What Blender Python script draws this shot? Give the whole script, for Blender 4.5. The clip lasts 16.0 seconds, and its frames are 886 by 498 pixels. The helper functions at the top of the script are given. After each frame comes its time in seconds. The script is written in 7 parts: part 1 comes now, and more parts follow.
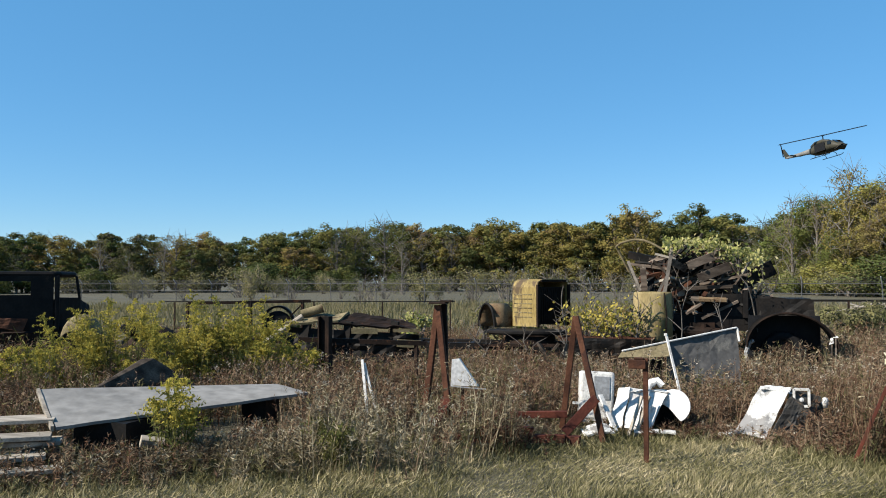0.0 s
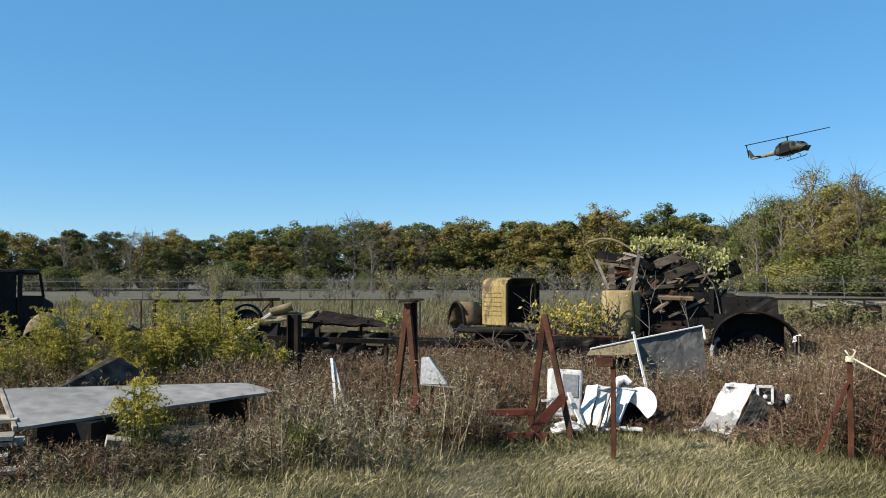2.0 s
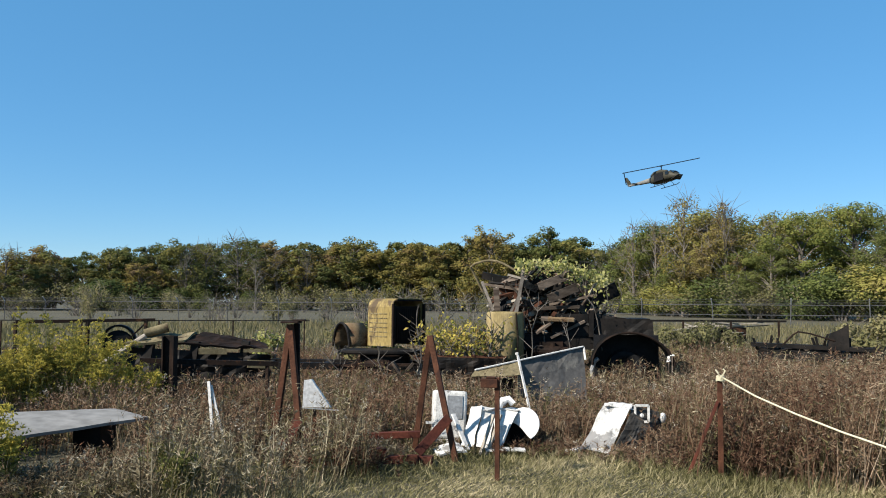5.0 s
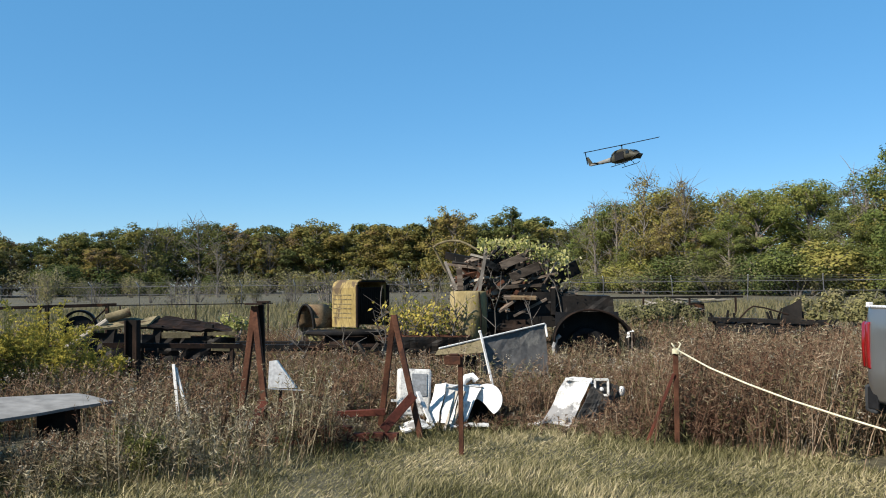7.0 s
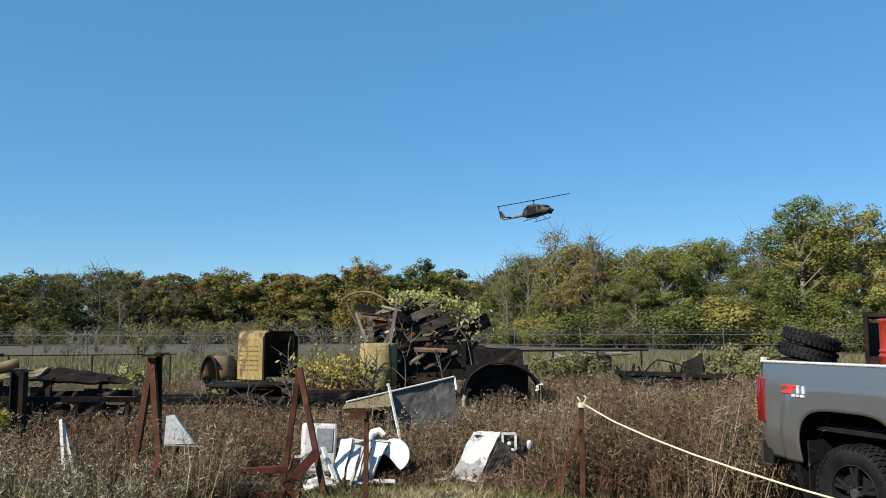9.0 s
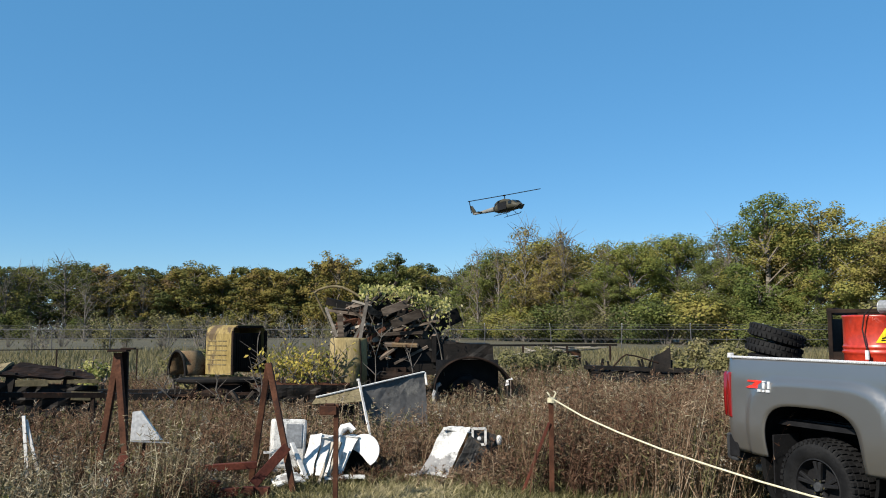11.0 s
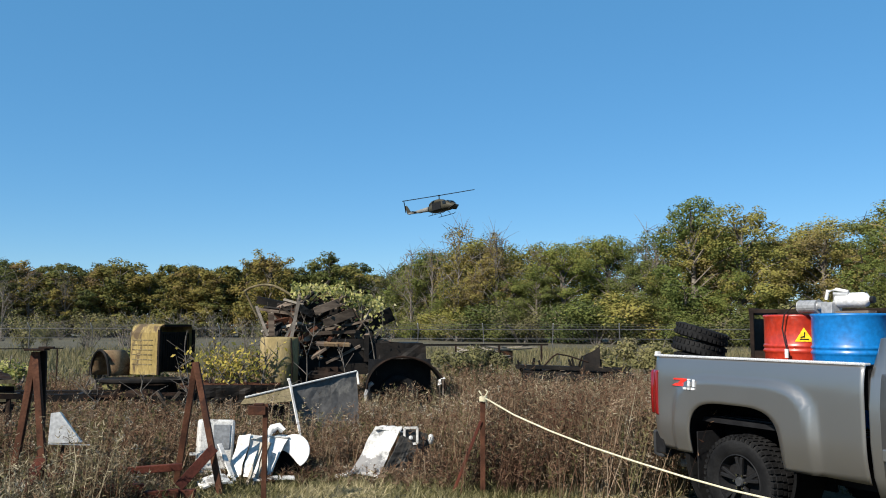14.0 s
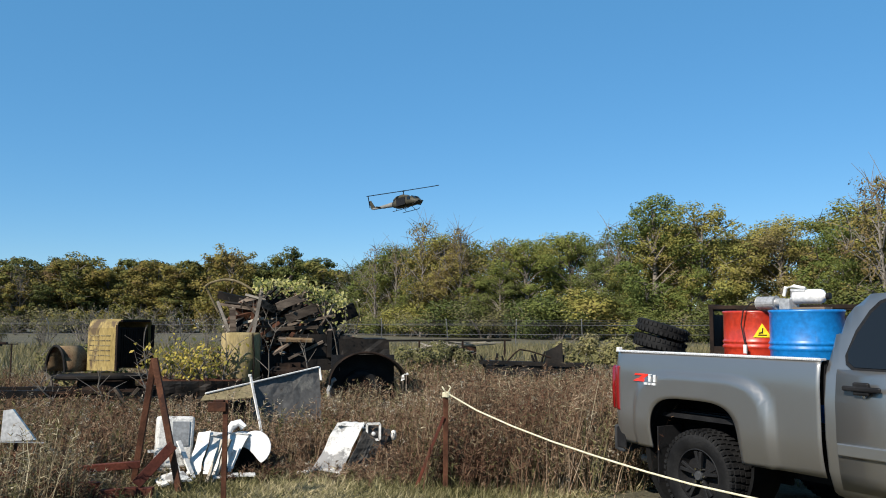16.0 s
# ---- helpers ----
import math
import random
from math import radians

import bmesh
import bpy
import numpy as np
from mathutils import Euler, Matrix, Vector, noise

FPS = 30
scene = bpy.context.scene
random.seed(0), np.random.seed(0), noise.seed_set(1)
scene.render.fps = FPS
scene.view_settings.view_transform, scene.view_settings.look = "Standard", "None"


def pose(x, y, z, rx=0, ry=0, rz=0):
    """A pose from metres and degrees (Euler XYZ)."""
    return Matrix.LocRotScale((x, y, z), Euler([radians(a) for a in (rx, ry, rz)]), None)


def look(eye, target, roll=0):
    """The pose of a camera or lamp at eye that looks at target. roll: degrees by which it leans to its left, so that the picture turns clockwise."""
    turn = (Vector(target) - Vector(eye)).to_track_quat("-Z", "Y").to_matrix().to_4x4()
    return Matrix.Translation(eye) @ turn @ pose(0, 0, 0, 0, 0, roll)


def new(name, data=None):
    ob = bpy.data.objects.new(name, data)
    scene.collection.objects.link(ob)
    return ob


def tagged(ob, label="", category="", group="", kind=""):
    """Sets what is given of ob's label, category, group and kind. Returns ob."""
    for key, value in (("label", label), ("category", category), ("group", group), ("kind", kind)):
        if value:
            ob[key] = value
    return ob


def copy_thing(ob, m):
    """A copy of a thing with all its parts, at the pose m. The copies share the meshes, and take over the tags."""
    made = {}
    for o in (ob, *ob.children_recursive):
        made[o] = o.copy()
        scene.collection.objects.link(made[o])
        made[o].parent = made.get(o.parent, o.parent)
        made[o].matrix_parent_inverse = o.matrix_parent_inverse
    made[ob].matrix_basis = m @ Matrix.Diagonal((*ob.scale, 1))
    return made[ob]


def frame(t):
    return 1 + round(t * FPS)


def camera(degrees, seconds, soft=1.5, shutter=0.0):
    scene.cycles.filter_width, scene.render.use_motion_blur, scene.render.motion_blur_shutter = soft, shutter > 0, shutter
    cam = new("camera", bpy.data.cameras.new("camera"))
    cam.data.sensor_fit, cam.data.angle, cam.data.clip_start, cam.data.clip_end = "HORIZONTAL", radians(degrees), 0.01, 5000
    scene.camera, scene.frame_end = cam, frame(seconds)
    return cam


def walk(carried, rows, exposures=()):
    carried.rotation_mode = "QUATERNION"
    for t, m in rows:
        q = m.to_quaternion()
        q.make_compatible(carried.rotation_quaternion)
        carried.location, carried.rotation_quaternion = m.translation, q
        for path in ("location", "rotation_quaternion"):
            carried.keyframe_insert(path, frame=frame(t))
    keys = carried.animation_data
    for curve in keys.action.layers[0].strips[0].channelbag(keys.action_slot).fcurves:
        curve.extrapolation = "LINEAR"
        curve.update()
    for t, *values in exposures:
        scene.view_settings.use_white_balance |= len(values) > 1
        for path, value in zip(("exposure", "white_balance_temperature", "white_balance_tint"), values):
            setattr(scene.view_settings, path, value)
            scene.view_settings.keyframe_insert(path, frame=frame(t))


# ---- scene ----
cam = camera(57.20, 16.0, soft=1.0)
PATH = [
    (0.0, pose(-0.003, -0.007, 1.682, 0, 0, 17.089) @ pose(0, 0, 0, 92.350, 0, 0) @ pose(0, 0, 0, 0, 0, -0.091)),
    (0.5, pose(0.001, -0.027, 1.683, 0, 0, 17.100) @ pose(0, 0, 0, 92.332, 0, 0) @ pose(0, 0, 0, 0, 0, -0.166)),
    (1.0, pose(-0.003, -0.029, 1.685, 0, 0, 16.394) @ pose(0, 0, 0, 92.048, 0, 0) @ pose(0, 0, 0, 0, 0, -0.110)),
    (1.5, pose(0.002, -0.020, 1.684, 0, 0, 15.607) @ pose(0, 0, 0, 92.210, 0, 0) @ pose(0, 0, 0, 0, 0, -0.063)),
    (2.0, pose(0.002, -0.020, 1.683, 0, 0, 14.975) @ pose(0, 0, 0, 92.231, 0, 0) @ pose(0, 0, 0, 0, 0, -0.004)),
    (2.5, pose(-0.006, 0.006, 1.685, 0, 0, 13.787) @ pose(0, 0, 0, 92.304, 0, 0) @ pose(0, 0, 0, 0, 0, -0.004)),
    (3.0, pose(-0.004, 0.009, 1.683, 0, 0, 12.181) @ pose(0, 0, 0, 91.948, 0, 0) @ pose(0, 0, 0, 0, 0, 0.083)),
    (3.5, pose(-0.008, 0.023, 1.686, 0, 0, 10.625) @ pose(0, 0, 0, 91.077, 0, 0) @ pose(0, 0, 0, 0, 0, 0.158)),
    (4.0, pose(-0.008, 0.043, 1.688, 0, 0, 9.618) @ pose(0, 0, 0, 92.340, 0, 0) @ pose(0, 0, 0, 0, 0, 0.141)),
    (4.5, pose(-0.010, 0.058, 1.687, 0, 0, 8.535) @ pose(0, 0, 0, 93.425, 0, 0) @ pose(0, 0, 0, 0, 0, 0.221)),
    (5.0, pose(-0.007, 0.075, 1.680, 0, 0, 7.016) @ pose(0, 0, 0, 93.724, 0, 0) @ pose(0, 0, 0, 0, 0, 0.285)),
    (5.2, pose(-0.018, 0.084, 1.685, 0, 0, 6.214) @ pose(0, 0, 0, 93.805, 0, 0) @ pose(0, 0, 0, 0, 0, 0.310)),
    (7.3, pose(0.037, -0.044, 1.661, 0, 0, 4.126) @ pose(0, 0, 0, 92.285, 0, 0) @ pose(0, 0, 0, 0, 0, -0.467)),
    (7.5, pose(0.060, -0.039, 1.673, 0, 0, 3.582) @ pose(0, 0, 0, 92.477, 0, 0) @ pose(0, 0, 0, 0, 0, -0.183)),
    (8.0, pose(0.064, -0.017, 1.669, 0, 0, 1.723) @ pose(0, 0, 0, 95.975, 0, 0) @ pose(0, 0, 0, 0, 0, -0.202)),
    (8.5, pose(0.064, 0.000, 1.670, 0, 0, 0.002) @ pose(0, 0, 0, 96.120, 0, 0) @ pose(0, 0, 0, 0, 0, -0.186)),
    (9.0, pose(0.066, 0.020, 1.672, 0, 0, -1.636) @ pose(0, 0, 0, 95.954, 0, 0) @ pose(0, 0, 0, 0, 0, -0.113)),
    (9.2, pose(0.073, 0.061, 1.700, 0, 0, -2.683) @ pose(0, 0, 0, 95.539, 0, 0) @ pose(0, 0, 0, 0, 0, -0.133)),
    (11.5, pose(0.062, 0.031, 1.674, 0, 0, -3.904) @ pose(0, 0, 0, 95.563, 0, 0) @ pose(0, 0, 0, 0, 0, -0.031)),
    (12.0, pose(0.065, 0.037, 1.669, 0, 0, -4.451) @ pose(0, 0, 0, 95.547, 0, 0) @ pose(0, 0, 0, 0, 0, -0.016)),
    (12.5, pose(0.065, 0.041, 1.672, 0, 0, -5.566) @ pose(0, 0, 0, 95.566, 0, 0) @ pose(0, 0, 0, 0, 0, 0.015)),
    (13.0, pose(0.063, 0.043, 1.672, 0, 0, -6.410) @ pose(0, 0, 0, 95.633, 0, 0) @ pose(0, 0, 0, 0, 0, 0.024)),
    (13.5, pose(0.073, 0.060, 1.672, 0, 0, -7.368) @ pose(0, 0, 0, 95.523, 0, 0) @ pose(0, 0, 0, 0, 0, 0.082)),
    (14.0, pose(0.073, 0.067, 1.671, 0, 0, -8.377) @ pose(0, 0, 0, 95.552, 0, 0) @ pose(0, 0, 0, 0, 0, 0.080)),
    (14.5, pose(0.072, 0.073, 1.667, 0, 0, -9.156) @ pose(0, 0, 0, 95.553, 0, 0) @ pose(0, 0, 0, 0, 0, 0.157)),
    (15.0, pose(0.073, 0.070, 1.669, 0, 0, -8.573) @ pose(0, 0, 0, 95.180, 0, 0) @ pose(0, 0, 0, 0, 0, 0.093)),
    (15.5, pose(0.073, 0.073, 1.672, 0, 0, -8.965) @ pose(0, 0, 0, 95.078, 0, 0) @ pose(0, 0, 0, 0, 0, 0.112)),
    (16.0, pose(0.082, 0.094, 1.671, 0, 0, -10.914) @ pose(0, 0, 0, 95.250, 0, 0) @ pose(0, 0, 0, 0, 0, 0.140)),
]
walk(cam, PATH, [(0.0, 0.91), (5.0, 0.89), (7.4, 0.91), (8.1, 0.79), (12.0, 0.77), (16.0, 0.77)])

# ---------------------------------------------------------------- light
SUN_AZ, SUN_EL = -130.0, 38.0   # degrees: clockwise from +y, above the horizon
sun_dir = Vector((math.sin(radians(SUN_AZ)) * math.cos(radians(SUN_EL)),
                  math.cos(radians(SUN_AZ)) * math.cos(radians(SUN_EL)), math.sin(radians(SUN_EL))))
world = bpy.data.worlds.new("sky")
scene.world = world
world.use_nodes = True
wn, wl = world.node_tree.nodes, world.node_tree.links
sky = wn.new("ShaderNodeTexSky")
sky.sky_type = "NISHITA"
sky.sun_disc = False
sky.sun_elevation, sky.sun_rotation = radians(SUN_EL), radians(SUN_AZ)
sky.altitude, sky.air_density, sky.dust_density, sky.ozone_density = 200, 0.9, 0.0, 3.5
deep = wn.new("ShaderNodeHueSaturation")
deep.inputs["Saturation"].default_value = 1.23
wl.new(sky.outputs[0], deep.inputs["Color"])
even = wn.new("ShaderNodeMix")   # a clear dry day: little paling towards the horizon
even.data_type = "RGBA"
even.inputs["Factor"].default_value = 0.5
even.inputs["B"].default_value = (0.88, 2.80, 5.0, 1)
wl.new(deep.outputs[0], even.inputs["A"])
wl.new(even.outputs["Result"], wn["Background"].inputs[0])
wn["Background"].inputs[1].default_value = 0.084
sun = new("sun", bpy.data.lights.new("sun", "SUN"))
sun.data.energy, sun.data.angle, sun.data.color = 5.0, radians(0.53), (1.0, 0.93, 0.82)
sun.matrix_world = look(sun_dir * 50, (0, 0, 0))

# ---------------------------------------------------------------- materials


def rgb(c):
    return (*c, 1.0)


def base_mat(name):
    m = bpy.data.materials.new(name)
    m.use_nodes = True
    return m, m.node_tree.nodes, m.node_tree.links, m.node_tree.nodes["Principled BSDF"]


def surface(name, c1, c2, scale=4.0, rough=0.8, metal=0.0, bump=0.25, stain=None, stain_at=0.55, rand=0.0, stretch=(1, 1, 1), coat=0.0):
    """A weathered surface: broad patches, fine grain, stains with an edge, relief."""
    m, n, l, b = base_mat(name)
    tc, mp = n.new("ShaderNodeTexCoord"), n.new("ShaderNodeMapping")
    mp.inputs["Scale"].default_value = stretch
    l.new(tc.outputs["Object"], mp.inputs[0])
    info = n.new("ShaderNodeObjectInfo")
    add = n.new("ShaderNodeVectorMath")
    add.operation = "ADD"
    l.new(mp.outputs[0], add.inputs[0])
    mul = n.new("ShaderNodeMath")
    mul.operation = "MULTIPLY"
    mul.inputs[1].default_value = 37.0
    l.new(info.outputs["Random"], mul.inputs[0])
    l.new(mul.outputs[0], add.inputs[1])
    broad, fine = n.new("ShaderNodeTexNoise"), n.new("ShaderNodeTexNoise")
    broad.inputs["Scale"].default_value, broad.inputs["Detail"].default_value = scale, 5
    fine.inputs["Scale"].default_value, fine.inputs["Detail"].default_value = scale * 9, 6
    l.new(add.outputs[0], broad.inputs["Vector"])
    l.new(add.outputs[0], fine.inputs["Vector"])
    ramp = n.new("ShaderNodeValToRGB")
    ramp.color_ramp.elements[0].position, ramp.color_ramp.elements[1].position = 0.35, 0.65
    ramp.color_ramp.elements[0].color, ramp.color_ramp.elements[1].color = rgb(c1), rgb(c2)
    l.new(broad.outputs["Fac"], ramp.inputs[0])
    grain = n.new("ShaderNodeMix")
    grain.data_type, grain.blend_type = "RGBA", "MULTIPLY"
    grain.inputs["Factor"].default_value = 0.7
    gr = n.new("ShaderNodeValToRGB")
    gr.color_ramp.elements[0].position, gr.color_ramp.elements[1].position = 0.3, 0.7
    gr.color_ramp.elements[0].color, gr.color_ramp.elements[1].color = (0.55, 0.55, 0.55, 1), (1.15, 1.15, 1.15, 1)
    l.new(fine.outputs["Fac"], gr.inputs[0])
    l.new(ramp.outputs[0], grain.inputs["A"])
    l.new(gr.outputs[0], grain.inputs["B"])
    out = grain.outputs["Result"]
    if stain:
        blot = n.new("ShaderNodeTexNoise")
        blot.inputs["Scale"].default_value, blot.inputs["Detail"].default_value = scale * 0.7, 8
        blot.inputs["Roughness"].default_value = 0.7
        l.new(add.outputs[0], blot.inputs["Vector"])
        sr = n.new("ShaderNodeValToRGB")
        sr.color_ramp.elements[0].position, sr.color_ramp.elements[1].position = stain_at, stain_at + 0.07
        l.new(blot.outputs["Fac"], sr.inputs[0])
        sm = n.new("ShaderNodeMix")
        sm.data_type = "RGBA"
        l.new(sr.outputs[0], sm.inputs["Factor"])
        l.new(out, sm.inputs["A"])
        sm.inputs["B"].default_value = rgb(stain)
        out = sm.outputs["Result"]
    if rand:
        hsv = n.new("ShaderNodeHueSaturation")
        mr = n.new("ShaderNodeMapRange")
        mr.inputs[3].default_value, mr.inputs[4].default_value = 1 - rand, 1 + rand
        l.new(info.outputs["Random"], mr.inputs[0])
        l.new(mr.outputs[0], hsv.inputs["Value"])
        l.new(out, hsv.inputs["Color"])
        out = hsv.outputs[0]
    l.new(out, b.inputs["Base Color"])
    b.inputs["Roughness"].default_value, b.inputs["Metallic"].default_value = rough, metal
    b.inputs["Coat Weight"].default_value = coat
    if rough > 0.42:
        b.inputs["Specular IOR Level"].default_value = 0.12
    if bump:
        bp = n.new("ShaderNodeBump")
        bp.inputs["Strength"].default_value, bp.inputs["Distance"].default_value = bump, 0.01
        l.new(fine.outputs["Fac"], bp.inputs["Height"])
        l.new(bp.outputs[0], b.inputs["Normal"])
    return m


def foliage(name, colours, translucent=0.3, by_object=0.5, patch=0.9, amount=0.45):
    """Leaves: a colour for each leaf from the ramp, shifted plant by plant."""
    m, n, l, b = base_mat(name)
    geo, info = n.new("ShaderNodeNewGeometry"), n.new("ShaderNodeObjectInfo")
    mix = n.new("ShaderNodeMix")
    mix.data_type = "FLOAT"
    mix.inputs["Factor"].default_value = by_object
    l.new(geo.outputs["Random Per Island"], mix.inputs["A"])
    l.new(info.outputs["Random"], mix.inputs["B"])
    ramp = n.new("ShaderNodeValToRGB")
    e = ramp.color_ramp.elements
    while len(e) < len(colours):
        e.new(0.5)
    for k, c in enumerate(colours):
        e[k].position, e[k].color = (k + 0.5) / len(colours), rgb(c)
    tc, clump, both = n.new("ShaderNodeTexCoord"), n.new("ShaderNodeTexNoise"), n.new("ShaderNodeMix")
    clump.inputs["Scale"].default_value, clump.inputs["Detail"].default_value = patch, 3
    l.new(tc.outputs["Object"], clump.inputs["Vector"])
    wide = n.new("ShaderNodeMapRange")
    wide.inputs[1].default_value, wide.inputs[2].default_value = 0.3, 0.7
    l.new(clump.outputs["Fac"], wide.inputs[0])
    both.data_type = "FLOAT"
    both.inputs["Factor"].default_value = amount
    l.new(mix.outputs[0], both.inputs["A"])
    l.new(wide.outputs[0], both.inputs["B"])
    l.new(both.outputs[0], ramp.inputs[0])
    dif, tra, ms = n.new("ShaderNodeBsdfDiffuse"), n.new("ShaderNodeBsdfTranslucent"), n.new("ShaderNodeMixShader")
    l.new(ramp.outputs[0], dif.inputs[0])
    l.new(ramp.outputs[0], tra.inputs[0])
    ms.inputs[0].default_value = translucent
    l.new(dif.outputs[0], ms.inputs[1])
    l.new(tra.outputs[0], ms.inputs[2])
    l.new(ms.outputs[0], n["Material Output"].inputs[0])
    return m


RUST = surface("rust", (0.048, 0.021, 0.013), (0.105, 0.045, 0.026), 5, 0.85, 0.0, 0.4, (0.038, 0.018, 0.013), 0.56)
RED_RUST = surface("red_oxide_steel", (0.058, 0.018, 0.013), (0.105, 0.032, 0.020), 4, 0.75, 0.0, 0.3, (0.055, 0.024, 0.015), 0.54)
DARK_RUST = surface("dark_rusted_steel", (0.008, 0.006, 0.005), (0.028, 0.016, 0.011), 3, 0.8, 0.0, 0.35, (0.075, 0.033, 0.016), 0.62)
BLACK_IRON = surface("blackened_iron", (0.005, 0.005, 0.005), (0.016, 0.013, 0.011), 3, 0.6, 0.0, 0.3, (0.030, 0.020, 0.014), 0.62)
YELLOW = surface("weathered_yellow_paint", (0.205, 0.148, 0.052), (0.295, 0.222, 0.09), 3, 0.65, 0.0, 0.3, (0.085, 0.060, 0.036), 0.52, stretch=(1, 1, 0.4))
TAN_RUST = surface("tan_rust_stained_steel", (0.13, 0.085, 0.048), (0.23, 0.165, 0.095), 4, 0.8, 0.0, 0.3, (0.075, 0.036, 0.02), 0.52)
PALE_YELLOW = surface("faded_yellow_paint", (0.185, 0.142, 0.062), (0.275, 0.215, 0.108), 4, 0.75, 0.0, 0.3, (0.10, 0.073, 0.042), 0.54, stretch=(1, 1, 0.3))
OLIVE = surface("mossy_olive_metal", (0.13, 0.105, 0.058), (0.22, 0.178, 0.102), 3, 0.75, 0.0, 0.3, (0.05, 0.034, 0.02), 0.54)
GREYWOOD = surface("weathered_grey_wood", (0.19, 0.165, 0.135), (0.33, 0.295, 0.245), 3, 0.85, 0, 0.5, (0.13, 0.115, 0.095), 0.60, rand=0.25, stretch=(0.25, 3, 3))
PANEL = surface("weathered_panel", (0.175, 0.168, 0.158), (0.235, 0.227, 0.214), 0.8, 0.8, 0, 0.3, (0.14, 0.13, 0.12), 0.63)
OLDWOOD = surface("old_brown_lumber", (0.055, 0.042, 0.033), (0.19, 0.150, 0.118), 3, 0.85, 0, 0.5, (0.045, 0.033, 0.027), 0.57, rand=0.6, stretch=(0.3, 3, 3))
WHITE = surface("dirty_white_paint", (0.54, 0.525, 0.495), (0.68, 0.665, 0.635), 3, 0.5, 0, 0.2, (0.24, 0.21, 0.18), 0.62)
WHITE_CHIPPED = surface("chipped_white_paint", (0.50, 0.49, 0.465), (0.66, 0.65, 0.62), 6, 0.55, 0, 0.3, (0.17, 0.16, 0.15), 0.52)
WHITE_PEELED = surface("peeling_white_paint", (0.50, 0.49, 0.47), (0.68, 0.67, 0.64), 7, 0.6, 0, 0.4, (0.20, 0.195, 0.19), 0.49)
# dark tone painting in the shade on the crumpled panel's right side
SHADED_GREY = surface("shaded_grey_metal", (0.03, 0.028, 0.026), (0.09, 0.085, 0.078), 8, 0.8, 0, 0.3, (0.20, 0.19, 0.175), 0.63)
PLASTIC = surface("white_plastic", (0.58, 0.575, 0.56), (0.68, 0.67, 0.655), 3, 0.4, 0, 0.05)
GREY_SCREEN = surface("grey_door_panel", (0.20, 0.21, 0.22), (0.28, 0.29, 0.30), 4, 0.5, 0, 0.1)
GALV = surface("grey_sheet_metal", (0.085, 0.082, 0.078), (0.125, 0.12, 0.115), 2, 0.6, 0.0, 0.15, (0.18, 0.17, 0.15), 0.62)
STEEL = surface("galvanised_steel", (0.35, 0.35, 0.35), (0.48, 0.48, 0.48), 5, 0.5, 0.5, 0.1)
RUBBER = surface("black_rubber", (0.006, 0.006, 0.0065), (0.014, 0.014, 0.0145), 6, 0.75, 0, 0.2)
BLACK = surface("black_plastic", (0.010, 0.010, 0.011), (0.016, 0.016, 0.017), 6, 0.45, 0, 0.05)
CHARCOAL = surface("charcoal_plastic", (0.035, 0.037, 0.040), (0.05, 0.052, 0.055), 8, 0.5, 0, 0.1)
ROPE = surface("yellow_rope", (0.50, 0.455, 0.31), (0.62, 0.575, 0.42), 30, 0.8, 0, 0.3)
BARK = surface("grey_bark", (0.09, 0.075, 0.06), (0.17, 0.15, 0.125), 5, 0.9, 0, 0.5, rand=0.3)
TWIG = surface("bare_twigs", (0.10, 0.088, 0.075), (0.18, 0.16, 0.14), 5, 0.9, 0, 0.3, rand=0.2)
OLIVE_DRAB = surface("olive_drab_paint", (0.040, 0.038, 0.028), (0.060, 0.056, 0.042), 0.6, 0.5, 0, 0.05)
# paler than the olive drab: sunlight on the tail boom as colour
LIT_TAIL = surface("sunlit_grey_paint", (0.16, 0.16, 0.15), (0.21, 0.21, 0.20), 0.6, 0.5, 0, 0.05)
RED_DRUM = surface("red_drum_paint", (0.34, 0.024, 0.010), (0.42, 0.034, 0.014), 3, 0.35, 0, 0.05, (0.30, 0.03, 0.015), 0.66, coat=0.3)
BLUE_DRUM = surface("blue_drum_paint", (0.003, 0.135, 0.40), (0.006, 0.165, 0.47), 3, 0.4, 0, 0.05, (0.004, 0.11, 0.33), 0.70, coat=0.3)
YELLOW_SIGN = surface("yellow_sticker", (0.75, 0.52, 0.02), (0.80, 0.56, 0.03), 3, 0.5, 0, 0)
RED_DECAL = surface("red_decal", (0.62, 0.02, 0.01), (0.66, 0.03, 0.015), 3, 0.4, 0, 0)
SILVER_DECAL = surface("silver_decal", (0.70, 0.71, 0.72), (0.76, 0.77, 0.78), 3, 0.3, 0.2, 0)
TREADPLATE = surface("bright_tread_plate", (0.62, 0.62, 0.63), (0.72, 0.72, 0.73), 9, 0.35, 0.35, 0.1)
FENCE = surface("dull_galvanised_steel", (0.07, 0.07, 0.07), (0.12, 0.12, 0.12), 5, 0.6, 0.2, 0.1)
CHROME = surface("chrome", (0.65, 0.65, 0.66), (0.75, 0.75, 0.76), 3, 0.15, 1.0, 0)
CONCRETE = surface("dark_rubble", (0.05, 0.047, 0.042), (0.11, 0.10, 0.09), 3, 0.9, 0, 0.4, rand=0.25)


MATTE = surface("matte_black_liner_and_shade", (0.004, 0.004, 0.004), (0.007, 0.007, 0.007), 6, 1.0, 0, 0.1)
MATTE.node_tree.nodes["Principled BSDF"].inputs["Specular IOR Level"].default_value = 0.1


